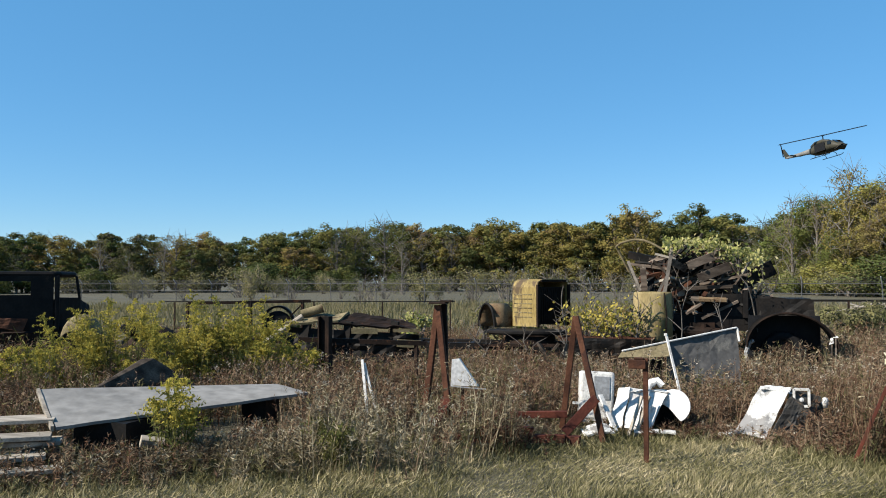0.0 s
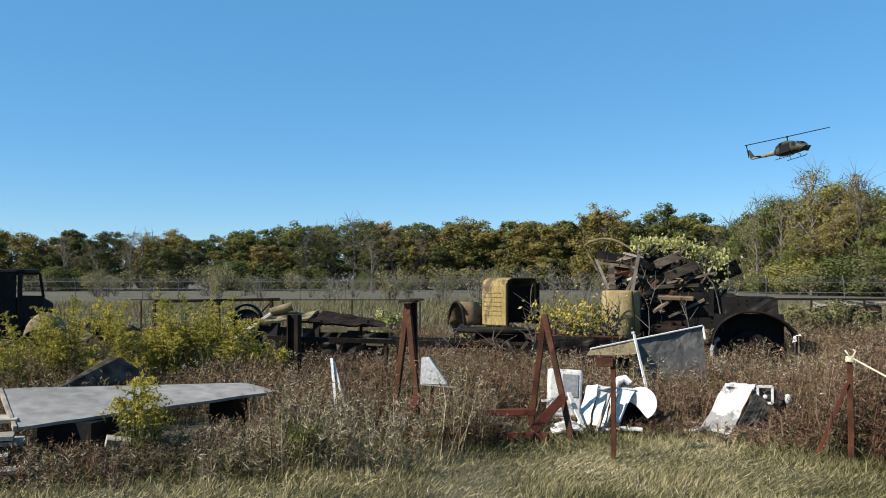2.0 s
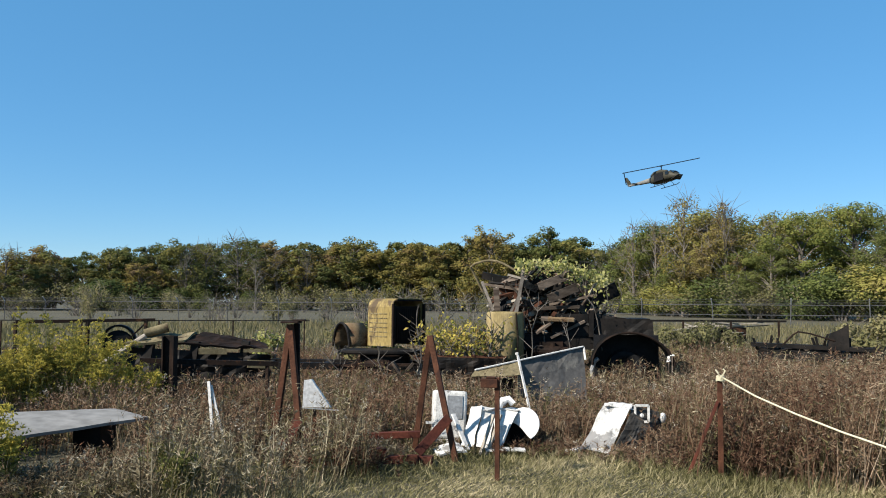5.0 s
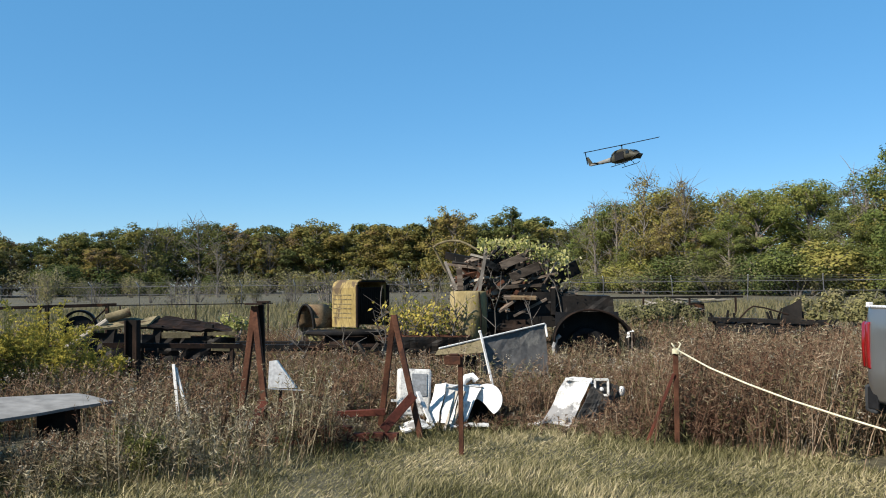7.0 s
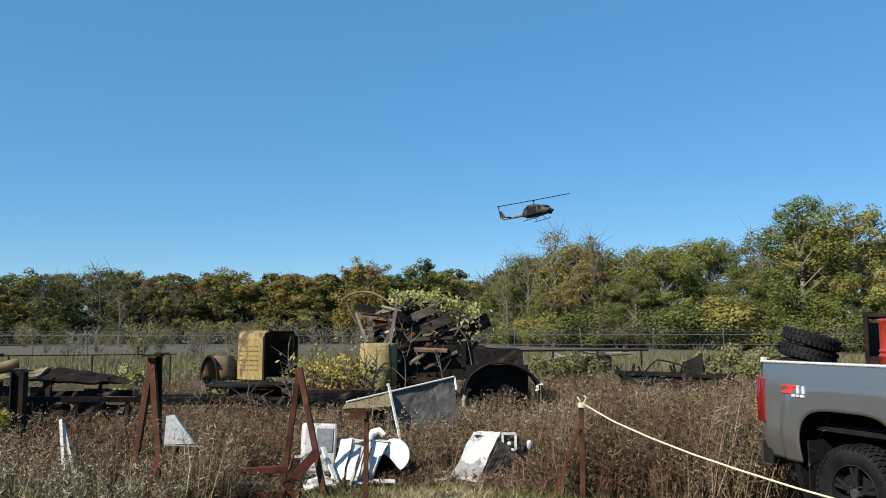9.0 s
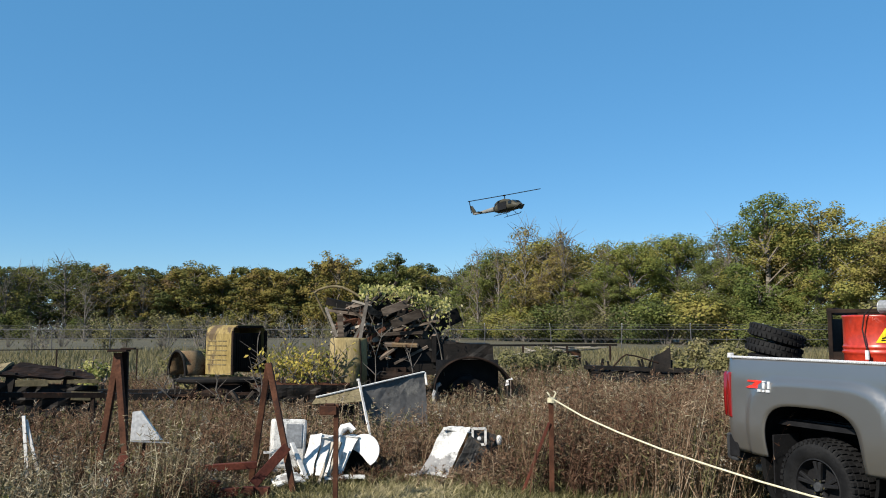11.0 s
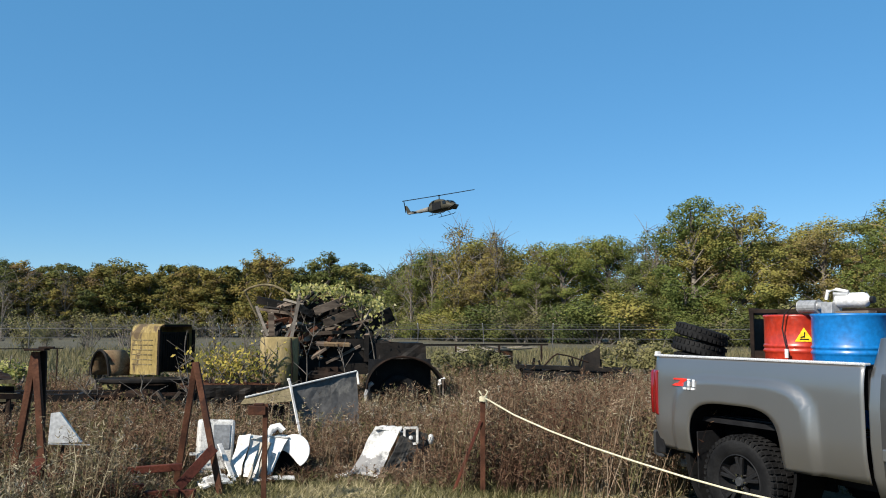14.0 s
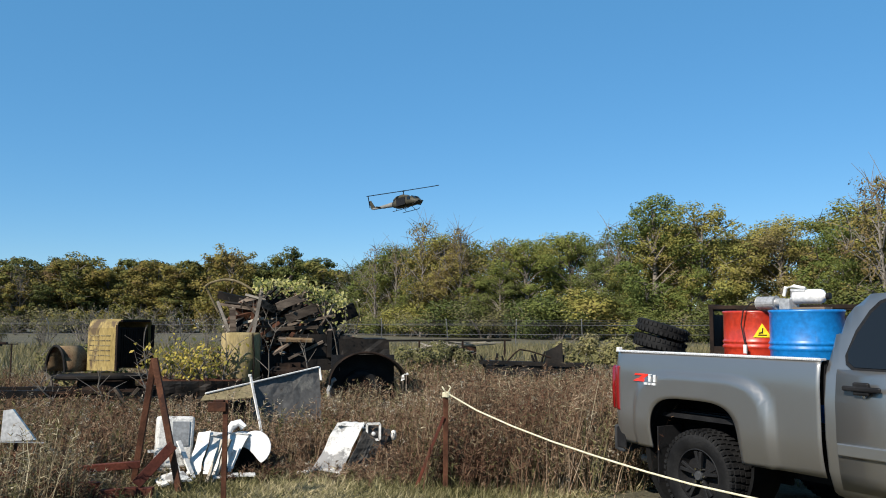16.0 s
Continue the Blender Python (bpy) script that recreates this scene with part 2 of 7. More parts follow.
def car_paint():
    m, n, l, b = base_mat("grey_metallic_paint")
    tc, no = n.new("ShaderNodeTexCoord"), n.new("ShaderNodeTexNoise")
    no.inputs["Scale"].default_value, no.inputs["Detail"].default_value = 1.3, 6
    l.new(tc.outputs["Object"], no.inputs["Vector"])
    ramp = n.new("ShaderNodeValToRGB")
    ramp.color_ramp.elements[0].color, ramp.color_ramp.elements[1].color = (0.25, 0.243, 0.233, 1), (0.30, 0.292, 0.28, 1)
    l.new(no.outputs["Fac"], ramp.inputs[0])
    l.new(ramp.outputs[0], b.inputs["Base Color"])
    b.inputs["Metallic"].default_value, b.inputs["Roughness"].default_value = 0.82, 0.33
    b.inputs["Coat Weight"].default_value, b.inputs["Coat Roughness"].default_value = 0.4, 0.06
    return m


PAINT = car_paint()
m, n_, l_, b_ = base_mat("tail_lamp_plastic")
b_.inputs["Base Color"].default_value, b_.inputs["Roughness"].default_value = (0.15, 0.004, 0.005, 1), 0.15
b_.inputs["Coat Weight"].default_value = 0.6
TAIL = m
m, n_, l_, b_ = base_mat("dark_window_glass")
b_.inputs["Base Color"].default_value, b_.inputs["Roughness"].default_value = (0.008, 0.009, 0.010, 1), 0.05
GLASS = m

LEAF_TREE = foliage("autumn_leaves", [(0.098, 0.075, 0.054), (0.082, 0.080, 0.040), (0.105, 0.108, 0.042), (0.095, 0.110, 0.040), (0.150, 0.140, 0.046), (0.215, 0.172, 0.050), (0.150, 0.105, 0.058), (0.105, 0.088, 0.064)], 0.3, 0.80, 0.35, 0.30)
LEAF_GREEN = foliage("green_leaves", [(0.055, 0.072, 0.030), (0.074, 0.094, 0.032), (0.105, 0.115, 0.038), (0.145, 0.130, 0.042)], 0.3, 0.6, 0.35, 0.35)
# the two leaf ramps again, lightened: the right-hand wood's sunlit look as colour
LEAF_TREE_LIT = foliage("sunlit_autumn_leaves", [(0.125, 0.096, 0.056), (0.105, 0.115, 0.042), (0.140, 0.155, 0.050), (0.128, 0.152, 0.046), (0.200, 0.200, 0.060), (0.265, 0.235, 0.066), (0.185, 0.145, 0.066), (0.130, 0.118, 0.072)], 0.35, 0.80, 0.35, 0.30)
LEAF_GREEN_LIT = foliage("sunlit_green_leaves", [(0.085, 0.105, 0.036), (0.120, 0.150, 0.044), (0.165, 0.185, 0.052), (0.225, 0.205, 0.058)], 0.35, 0.6, 0.35, 0.35)
LEAF_SHRUB = foliage("shrub_leaves", [(0.115, 0.096, 0.063), (0.135, 0.132, 0.06), (0.22, 0.20, 0.09), (0.26, 0.215, 0.15)], 0.35, 0.6)
LEAF_VINE = foliage("yellowing_vine_leaves", [(0.13, 0.15, 0.04), (0.26, 0.27, 0.08), (0.42, 0.39, 0.16), (0.52, 0.47, 0.26)], 0.4, 0.1)
LEAF_YELLOW = foliage("yellow_leaves", [(0.14, 0.15, 0.045), (0.30, 0.27, 0.07), (0.46, 0.37, 0.085), (0.30, 0.20, 0.10)], 0.4, 0.0)
GOLDEN = foliage("goldenrod_plumes", [(0.15, 0.155, 0.04), (0.30, 0.265, 0.055), (0.45, 0.37, 0.08), (0.55, 0.45, 0.14)], 0.4, 0.25)
GOLDEN_LEAF = foliage("goldenrod_leaves", [(0.055, 0.068, 0.025), (0.115, 0.128, 0.043), (0.20, 0.19, 0.065), (0.26, 0.21, 0.11)], 0.4, 0.2)
WEED = foliage("dry_weeds", [(0.034, 0.018, 0.013), (0.082, 0.044, 0.030), (0.138, 0.082, 0.052), (0.130, 0.096, 0.062), (0.205, 0.145, 0.098), (0.36, 0.285, 0.205)], 0.06, 0.0)
STRAW = foliage("straw_weeds", [(0.034, 0.025, 0.017), (0.105, 0.082, 0.052), (0.235, 0.195, 0.125), (0.43, 0.385, 0.27)], 0.2, 0.0)
WEED_GREEN = foliage("green_weeds", [(0.042, 0.040, 0.020), (0.100, 0.095, 0.042), (0.165, 0.150, 0.070), (0.25, 0.215, 0.125)], 0.3, 0.0)
SEED = foliage("pale_seed_heads", [(0.17, 0.14, 0.10), (0.27, 0.235, 0.18), (0.40, 0.36, 0.29)], 0.25, 0.0)
GRASS = foliage("mown_grass_blades", [(0.052, 0.052, 0.022), (0.140, 0.130, 0.058), (0.290, 0.255, 0.140), (0.50, 0.42, 0.26)], 0.3, 0.0)
FIELD = foliage("field_grass_blades", [(0.075, 0.072, 0.036), (0.135, 0.125, 0.064), (0.21, 0.185, 0.10), (0.16, 0.125, 0.075)], 0.3, 0.0, 0.3)


def ground_material():
    m, n, l, b = base_mat("dry_grass_ground")
    tc = n.new("ShaderNodeTexCoord")
    big, mid, fine = [n.new("ShaderNodeTexNoise") for _ in range(3)]
    for node, s, d in ((big, 0.06, 5), (mid, 0.9, 6), (fine, 22, 7)):
        node.inputs["Scale"].default_value, node.inputs["Detail"].default_value = s, d
        l.new(tc.outputs["Object"], node.inputs["Vector"])
    r1, r2 = n.new("ShaderNodeValToRGB"), n.new("ShaderNodeValToRGB")
    for r, a, c in ((r1, (0.058, 0.053, 0.028), (0.088, 0.08, 0.044)), (r2, (0.045, 0.038, 0.021), (0.10, 0.086, 0.048))):
        r.color_ramp.elements[0].position, r.color_ramp.elements[1].position = 0.38, 0.62
        r.color_ramp.elements[0].color, r.color_ramp.elements[1].color = rgb(a), rgb(c)
    l.new(big.outputs["Fac"], r1.inputs[0])
    l.new(mid.outputs["Fac"], r2.inputs[0])
    mx = n.new("ShaderNodeMix")
    mx.data_type = "RGBA"
    mx.inputs["Factor"].default_value = 0.5
    l.new(r1.outputs[0], mx.inputs["A"])
    l.new(r2.outputs[0], mx.inputs["B"])
    mu = n.new("ShaderNodeMix")
    mu.data_type, mu.blend_type = "RGBA", "MULTIPLY"
    mu.inputs["Factor"].default_value = 0.8
    fr = n.new("ShaderNodeValToRGB")
    fr.color_ramp.elements[0].position, fr.color_ramp.elements[1].position = 0.3, 0.65
    fr.color_ramp.elements[0].color, fr.color_ramp.elements[1].color = (0.35, 0.33, 0.3, 1), (1.2, 1.2, 1.2, 1)
    l.new(fine.outputs["Fac"], fr.inputs[0])
    l.new(mx.outputs["Result"], mu.inputs["A"])
    l.new(fr.outputs[0], mu.inputs["B"])
    l.new(mu.outputs["Result"], b.inputs["Base Color"])
    b.inputs["Roughness"].default_value = 0.95
    bp = n.new("ShaderNodeBump")
    bp.inputs["Strength"].default_value, bp.inputs["Distance"].default_value = 0.8, 0.03
    l.new(fine.outputs["Fac"], bp.inputs["Height"])
    l.new(bp.outputs[0], b.inputs["Normal"])
    return m


GROUND = ground_material()

# ---------------------------------------------------------------- shaping helpers


class Shape:
    """Vertices and faces gathered piece by piece."""

    def __init__(self):
        self.v, self.f = [], []

    def put(self, verts, faces, m=None):
        k = len(self.v)
        self.v += [tuple(m @ Vector(p)) if m else tuple(p) for p in verts]
        self.f += [tuple(i + k for i in f) for f in faces]
        return self

    def box(self, c, s, m=None):
        (x, y, z), (a, b, h) = c, [q / 2 for q in s]
        v = [(x + i * a, y + j * b, z + k * h) for i in (-1, 1) for j in (-1, 1) for k in (-1, 1)]
        return self.put(v, [(0, 1, 3, 2), (4, 6, 7, 5), (0, 4, 5, 1), (2, 3, 7, 6), (0, 2, 6, 4), (1, 5, 7, 3)], m)

    def beam(self, p, q, w, h, up=(0, 0, 1)):
        """A square bar from p to q."""
        p, q = Vector(p), Vector(q)
        d = (q - p).normalized()
        u = Vector(up) if abs(d.dot(Vector(up))) < 0.95 else Vector((0, 1, 0))
        s = d.cross(u).normalized()
        t = s.cross(d)
        v = [e + s * (a * w / 2) + t * (b * h / 2) for e in (p, q) for a, b in ((-1, -1), (1, -1), (1, 1), (-1, 1))]
        return self.put(v, [(3, 2, 1, 0), (4, 5, 6, 7), (0, 1, 5, 4), (1, 2, 6, 5), (2, 3, 7, 6), (3, 0, 4, 7)])

    def tube(self, points, radii, n=8, cap=True):
        """A round bar along points, with a radius for each."""
        pts = [Vector(p) for p in points]
        k, ref = len(self.v), Vector((0.31, 0.17, 0.93))
        for i, p in enumerate(pts):
            d = (pts[min(i + 1, len(pts) - 1)] - pts[max(i - 1, 0)]).normalized()
            if abs(d.dot(ref)) > 0.95:
                ref = Vector((1, 0.1, 0))
            s = d.cross(ref).normalized()
            t = s.cross(d)
            r = radii[i] if hasattr(radii, "__len__") else radii
            self.v += [tuple(p + (s * math.cos(2 * math.pi * a / n) + t * math.sin(2 * math.pi * a / n)) * r) for a in range(n)]
        for i in range(len(pts) - 1):
            for a in range(n):
                b = (a + 1) % n
                self.f.append((k + i * n + a, k + i * n + b, k + (i + 1) * n + b, k + (i + 1) * n + a))
        if cap:
            self.f.append(tuple(k + a for a in range(n)))
            self.f.append(tuple(k + (len(pts) - 1) * n + a for a in reversed(range(n))))
        return self

    def lathe(self, profile, n=24, m=None, closed=False):
        """Rings of (radius, height) turned about z."""
        v = [(r * math.cos(2 * math.pi * a / n), r * math.sin(2 * math.pi * a / n), z) for r, z in profile for a in range(n)]
        k, f = len(profile), []
        for i in range(k if closed else k - 1):
            j = (i + 1) % k
            f += [(i * n + a, i * n + (a + 1) % n, j * n + (a + 1) % n, j * n + a) for a in range(n)]
        return self.put(v, f, m)

    def slab(self, outline, thick, m=None):
        """A flat outline (x, y) given thickness along z."""
        n = len(outline)
        v = [(x, y, 0) for x, y in outline] + [(x, y, thick) for x, y in outline]
        f = [tuple(reversed(range(n))), tuple(range(n, 2 * n))] + [(i, (i + 1) % n, n + (i + 1) % n, n + i) for i in range(n)]
        return self.put(v, f, m)

    def sheet(self, corners, thick, nu=10, nv=6, dent=0.0, seed=0):
        """A dented sheet between four corners, with thickness."""
        a, b, c, d = [Vector(p) for p in corners]
        nor = (b - a).cross(d - a).normalized()
        rng = random.Random(seed)
        off = rng.random() * 90
        top = []
        for j in range(nv + 1):
            for i in range(nu + 1):
                u, w = i / nu, j / nv
                p = (a * (1 - u) + b * u) * (1 - w) + (d * (1 - u) + c * u) * w
                top.append(p + nor * dent * noise.noise(p * 3.0 + Vector((off, 0, 0))) + nor * dent * 0.5 * noise.noise(p * 9.0))
        k = len(top)
        v = top + [p - nor * thick for p in top]
        f, w = [], nu + 1
        for j in range(nv):
            for i in range(nu):
                q = (j * w + i, j * w + i + 1, (j + 1) * w + i + 1, (j + 1) * w + i)
                f += [q, tuple(k + x for x in reversed(q))]
        rim = [i for i in range(w)] + [j * w + nu for j in range(1, nv + 1)] + [nv * w + i for i in range(nu - 1, -1, -1)] + [j * w for j in range(nv - 1, 0, -1)]
        f += [(rim[(i + 1) % len(rim)], rim[i], k + rim[i], k + rim[(i + 1) % len(rim)]) for i in range(len(rim))]
        return self.put(v, f)

    def mesh(self, name):
        me = bpy.data.meshes.new(name)
        me.from_pydata(self.v, [], self.f)
        me.update()
        return me


def part(name, sh, mat, parent=None, label="", bevel=0.0, smooth=False):
    """Links a shape as one mesh object, under a thing where one is given."""
    me = sh.mesh(name) if isinstance(sh, Shape) else sh
    if not me.materials:
        me.materials.append(mat)
    if smooth:
        me.polygons.foreach_set("use_smooth", [True] * len(me.polygons))
    ob = new(name, me)
    ob.parent = parent
    if label:
        tagged(ob, label)
    if bevel:
        b = ob.modifiers.new("edge", "BEVEL")
        b.width, b.segments, b.limit_method = bevel, 2, "ANGLE"
    return ob


def thing(name, label, category, m=None, group=""):
    ob = tagged(new(name), label, category, group)
    if m is not None:
        ob.matrix_basis = m
    return ob


def cards(name, pos, nor_up, size, mat, parent=None, seed=1, aspect=0.6, facing=None):
    """Many small leaves: a folded diamond at each position, turned at random; three-cornered where a facing is given."""
    rs = np.random.RandomState(seed)
    n = len(pos)
    d = rs.normal(size=(n, 3))
    d[:, 2] = d[:, 2] * 0.6 + nor_up
    if facing is not None:
        d = d * 0.42 + facing
    d /= np.linalg.norm(d, axis=1)[:, None]
    a = np.cross(d, rs.normal(size=(n, 3)))
    a /= np.linalg.norm(a, axis=1)[:, None]
    b = np.cross(d, a)
    s = (size * rs.uniform(0.6, 1.3, n))[:, None]
    if facing is None:
        k = 4
        v = np.stack([pos - a * s, pos + b * s * aspect + d * s * 0.15, pos + a * s, pos - b * s * aspect + d * s * 0.15], 1).reshape(-1, 3)
    else:
        k = 3
        v = np.stack([pos - a * s, pos + a * s * 0.6 + b * s * 0.8, pos + a * s * 0.6 - b * s * 0.8], 1).reshape(-1, 3)
    me = bpy.data.meshes.new(name)
    me.vertices.add(len(v))
    me.vertices.foreach_set("co", v.ravel())
    me.loops.add(n * k)
    me.loops.foreach_set("vertex_index", np.arange(n * k))
    me.polygons.add(n)
    me.polygons.foreach_set("loop_start", np.arange(n) * k)
    me.update(calc_edges=True)
    me.materials.append(mat)
    if parent == "mesh":
        return me
    return part(name, me, mat, parent)


def ribbons(name, base, tip, width, mat, bend=0.2, seed=1, mid=0.55, short=False):
    """Many blades or stems: narrow strips of two spans from base to tip, bowed to one side; short ones are single spans."""
    rs = np.random.RandomState(seed)
    n = len(base)
    d = tip - base
    side = np.cross(d, rs.normal(size=(n, 3)))
    side /= np.linalg.norm(side, axis=1)[:, None] + 1e-9
    bow = np.cross(side, d) * (bend * rs.uniform(-1, 1, n))[:, None]
    w = (width * rs.uniform(0.7, 1.3, n))[:, None]
    m = base + d * mid + bow
    if short:
        v = np.stack([base - side * w, base + side * w, tip + bow * 0.5], 1).reshape(-1, 3)
        tri = np.arange(n * 3).reshape(n, 3)
    else:
        v = np.stack([base - side * w, base + side * w, m - side * w * 0.8, m + side * w * 0.8, tip], 1).reshape(-1, 3)
        k = (np.arange(n) * 5)[:, None]
        tri = np.concatenate([k + np.array([[0, 1, 3]]), k + np.array([[0, 3, 2]]), k + np.array([[2, 3, 4]])], 1).reshape(-1, 3)
    me = bpy.data.meshes.new(name)
    me.vertices.add(len(v))
    me.vertices.foreach_set("co", v.ravel())
    me.loops.add(tri.size)
    me.loops.foreach_set("vertex_index", tri.ravel())
    me.polygons.add(len(tri))
    me.polygons.foreach_set("loop_start", np.arange(len(tri)) * 3)
    me.update(calc_edges=True)
    me.materials.append(mat)
    return me


def on_bearing(deg, dist):
    """A place on the ground: bearing clockwise from +y, distance from the path."""
    return Vector((math.sin(radians(deg)) * dist, math.cos(radians(deg)) * dist, 0))

# ---------------------------------------------------------------- ground


def build_ground():
    sh = Shape()
    radii = [0.01, 2, 3.5] + [4.5 + 0.5 * i for i in range(16)] + [13, 14.5, 16, 18, 21, 25, 30, 40, 60, 90, 140, 250, 600, 2500]
    n = 96
    v = []
    for r in radii:
        for a in range(n):
            x, y = r * math.cos(2 * math.pi * a / n), r * math.sin(2 * math.pi * a / n)
            z = -0.02 + 0.035 * noise.noise(Vector((x * 0.6, y * 0.6, 3.3))) if r < 40 else -0.02
            v.append((x, y, z))
    f = [tuple(range(n))]
    for i in range(len(radii) - 1):
        f += [(i * n + a, (i + 1) * n + a, (i + 1) * n + (a + 1) % n, i * n + (a + 1) % n) for a in range(n)]
    sh.put(v, f)
    g = part("ground", sh, GROUND, smooth=True)
    tagged(g, "uneven ground under dry autumn grass", "ground", kind="structure")


build_ground()

# ---------------------------------------------------------------- trees


def tree_proto(seed, height, spread, leaves, leaf, low=0.25, mat=LEAF_TREE, lumps=18, bare=0.0):
    """A trunk with limbs and a ragged crown of many small leaf clumps."""
    rng, rs = random.Random(seed), np.random.RandomState(seed)
    root = thing("tree", "autumn broadleaf tree in the wood edge", "tree")
    wood = Shape()
    top = Vector((rng.uniform(-0.4, 0.4), rng.uniform(-0.4, 0.4), height * 0.86))
    wood.tube([(0, 0, -0.1), (0.1, 0, height * 0.3), top * 0.65, top], [height * 0.018, height * 0.014, height * 0.008, 0.03], 6)
    centres = []
    for i in range(lumps):
        h = low + (1 - low) * (i + rng.random()) / lumps
        w = spread * (0.55 + 0.9 * math.sin(math.pi * min(1, (h - low) / (1 - low) * 0.8 + 0.22))) * 0.62
        a = rng.uniform(0, 6.283)
        r = w * math.sqrt(rng.uniform(0.15, 1))
        c = Vector((math.cos(a) * r, math.sin(a) * r, h * height * 0.93))
        centres.append((c, spread * rng.uniform(0.24, 0.42)))
        s = Vector((0.1, 0, max(0.15, h - 0.22) * height))
        wood.tube([s, (s + c) / 2 + Vector((0, 0, 0.3)), c], [height * 0.006, height * 0.004, 0.02], 5, False)
        for k in range(3 if not bare else 7):
            e = c + Vector((rng.gauss(0, 1), rng.gauss(0, 1), rng.gauss(0.5, 0.9))) * spread * (0.3 if bare else 0.16)
            wood.tube([c, (c + e) / 2 + Vector((0, 0, 0.1)), e], [0.03, 0.022, 0.008], 4, False)
    part("trunk", wood, TWIG if bare else BARK, root)
    pos, face = [], []
    for c, r in centres:
        # each bough carries a few tufts, each tuft its leaves
        tufts = 9
        per = leaves // lumps // tufts
        for k in range(tufts):
            t = rs.normal(size=3)
            t /= np.linalg.norm(t)
            tc = np.array(c) + t * r * (0.45 + 0.45 * rs.uniform()) * np.array([1.15, 1.15, 0.8])
            q = rs.normal(size=(per, 3))
            q /= np.linalg.norm(q, axis=1)[:, None]
            pos.append(tc + q * (r * 0.42 * rs.uniform(0.15, 1, per) ** 0.45)[:, None])
            face.append(q * 0.75 + t * 0.55 + np.array([0, 0, 0.15]))
    pos, face = np.concatenate(pos), np.concatenate(face)
    ok = pos[:, 2] > 0.2
    cards("crown", pos[ok], 0.0, leaf, mat, root, seed, facing=face[ok])
    return root


def shrub_proto(seed, height, spread, leaves, leaf, mat=LEAF_SHRUB, name="shrub", label="dense autumn shrub at the wood edge"):
    rng, rs = random.Random(seed), np.random.RandomState(seed)
    root = thing(name, label, "shrub")
    wood, pos, face = Shape(), [], []
    for k in range(12):
        a, r = rng.uniform(0, 6.283), spread * rng.uniform(0.1, 0.7)
        c = Vector((math.cos(a) * r, math.sin(a) * r, height * rng.uniform(0.2, 0.85)))
        wood.tube([(c.x * 0.2, c.y * 0.2, -0.05), (c.x * 0.6, c.y * 0.6, c.z * 0.6), c], [0.05, 0.035, 0.012], 5, False)
        for j in range(4):
            e = c + Vector((rng.gauss(0, 1), rng.gauss(0, 1), rng.gauss(0.8, 0.6))) * spread * 0.25
            wood.tube([c, e], [0.02, 0.006], 4, False)
        q = rs.normal(size=(leaves // 12, 3))
        q /= np.linalg.norm(q, axis=1)[:, None]
        face.append(q * 0.8 + np.array([0, 0, 0.3]))
        pos.append(q * (spread * 0.42 * rs.uniform(0.2, 1, len(q)) ** 0.5)[:, None] * np.array([1, 1, 0.8]) + np.array(c))
    part("brushwood", wood, TWIG, root)
    pos, face = np.concatenate(pos), np.concatenate(face)
    ok = pos[:, 2] > 0.05
    cards("foliage", pos[ok], 0.0, leaf, mat, root, seed, facing=face[ok])
    return root


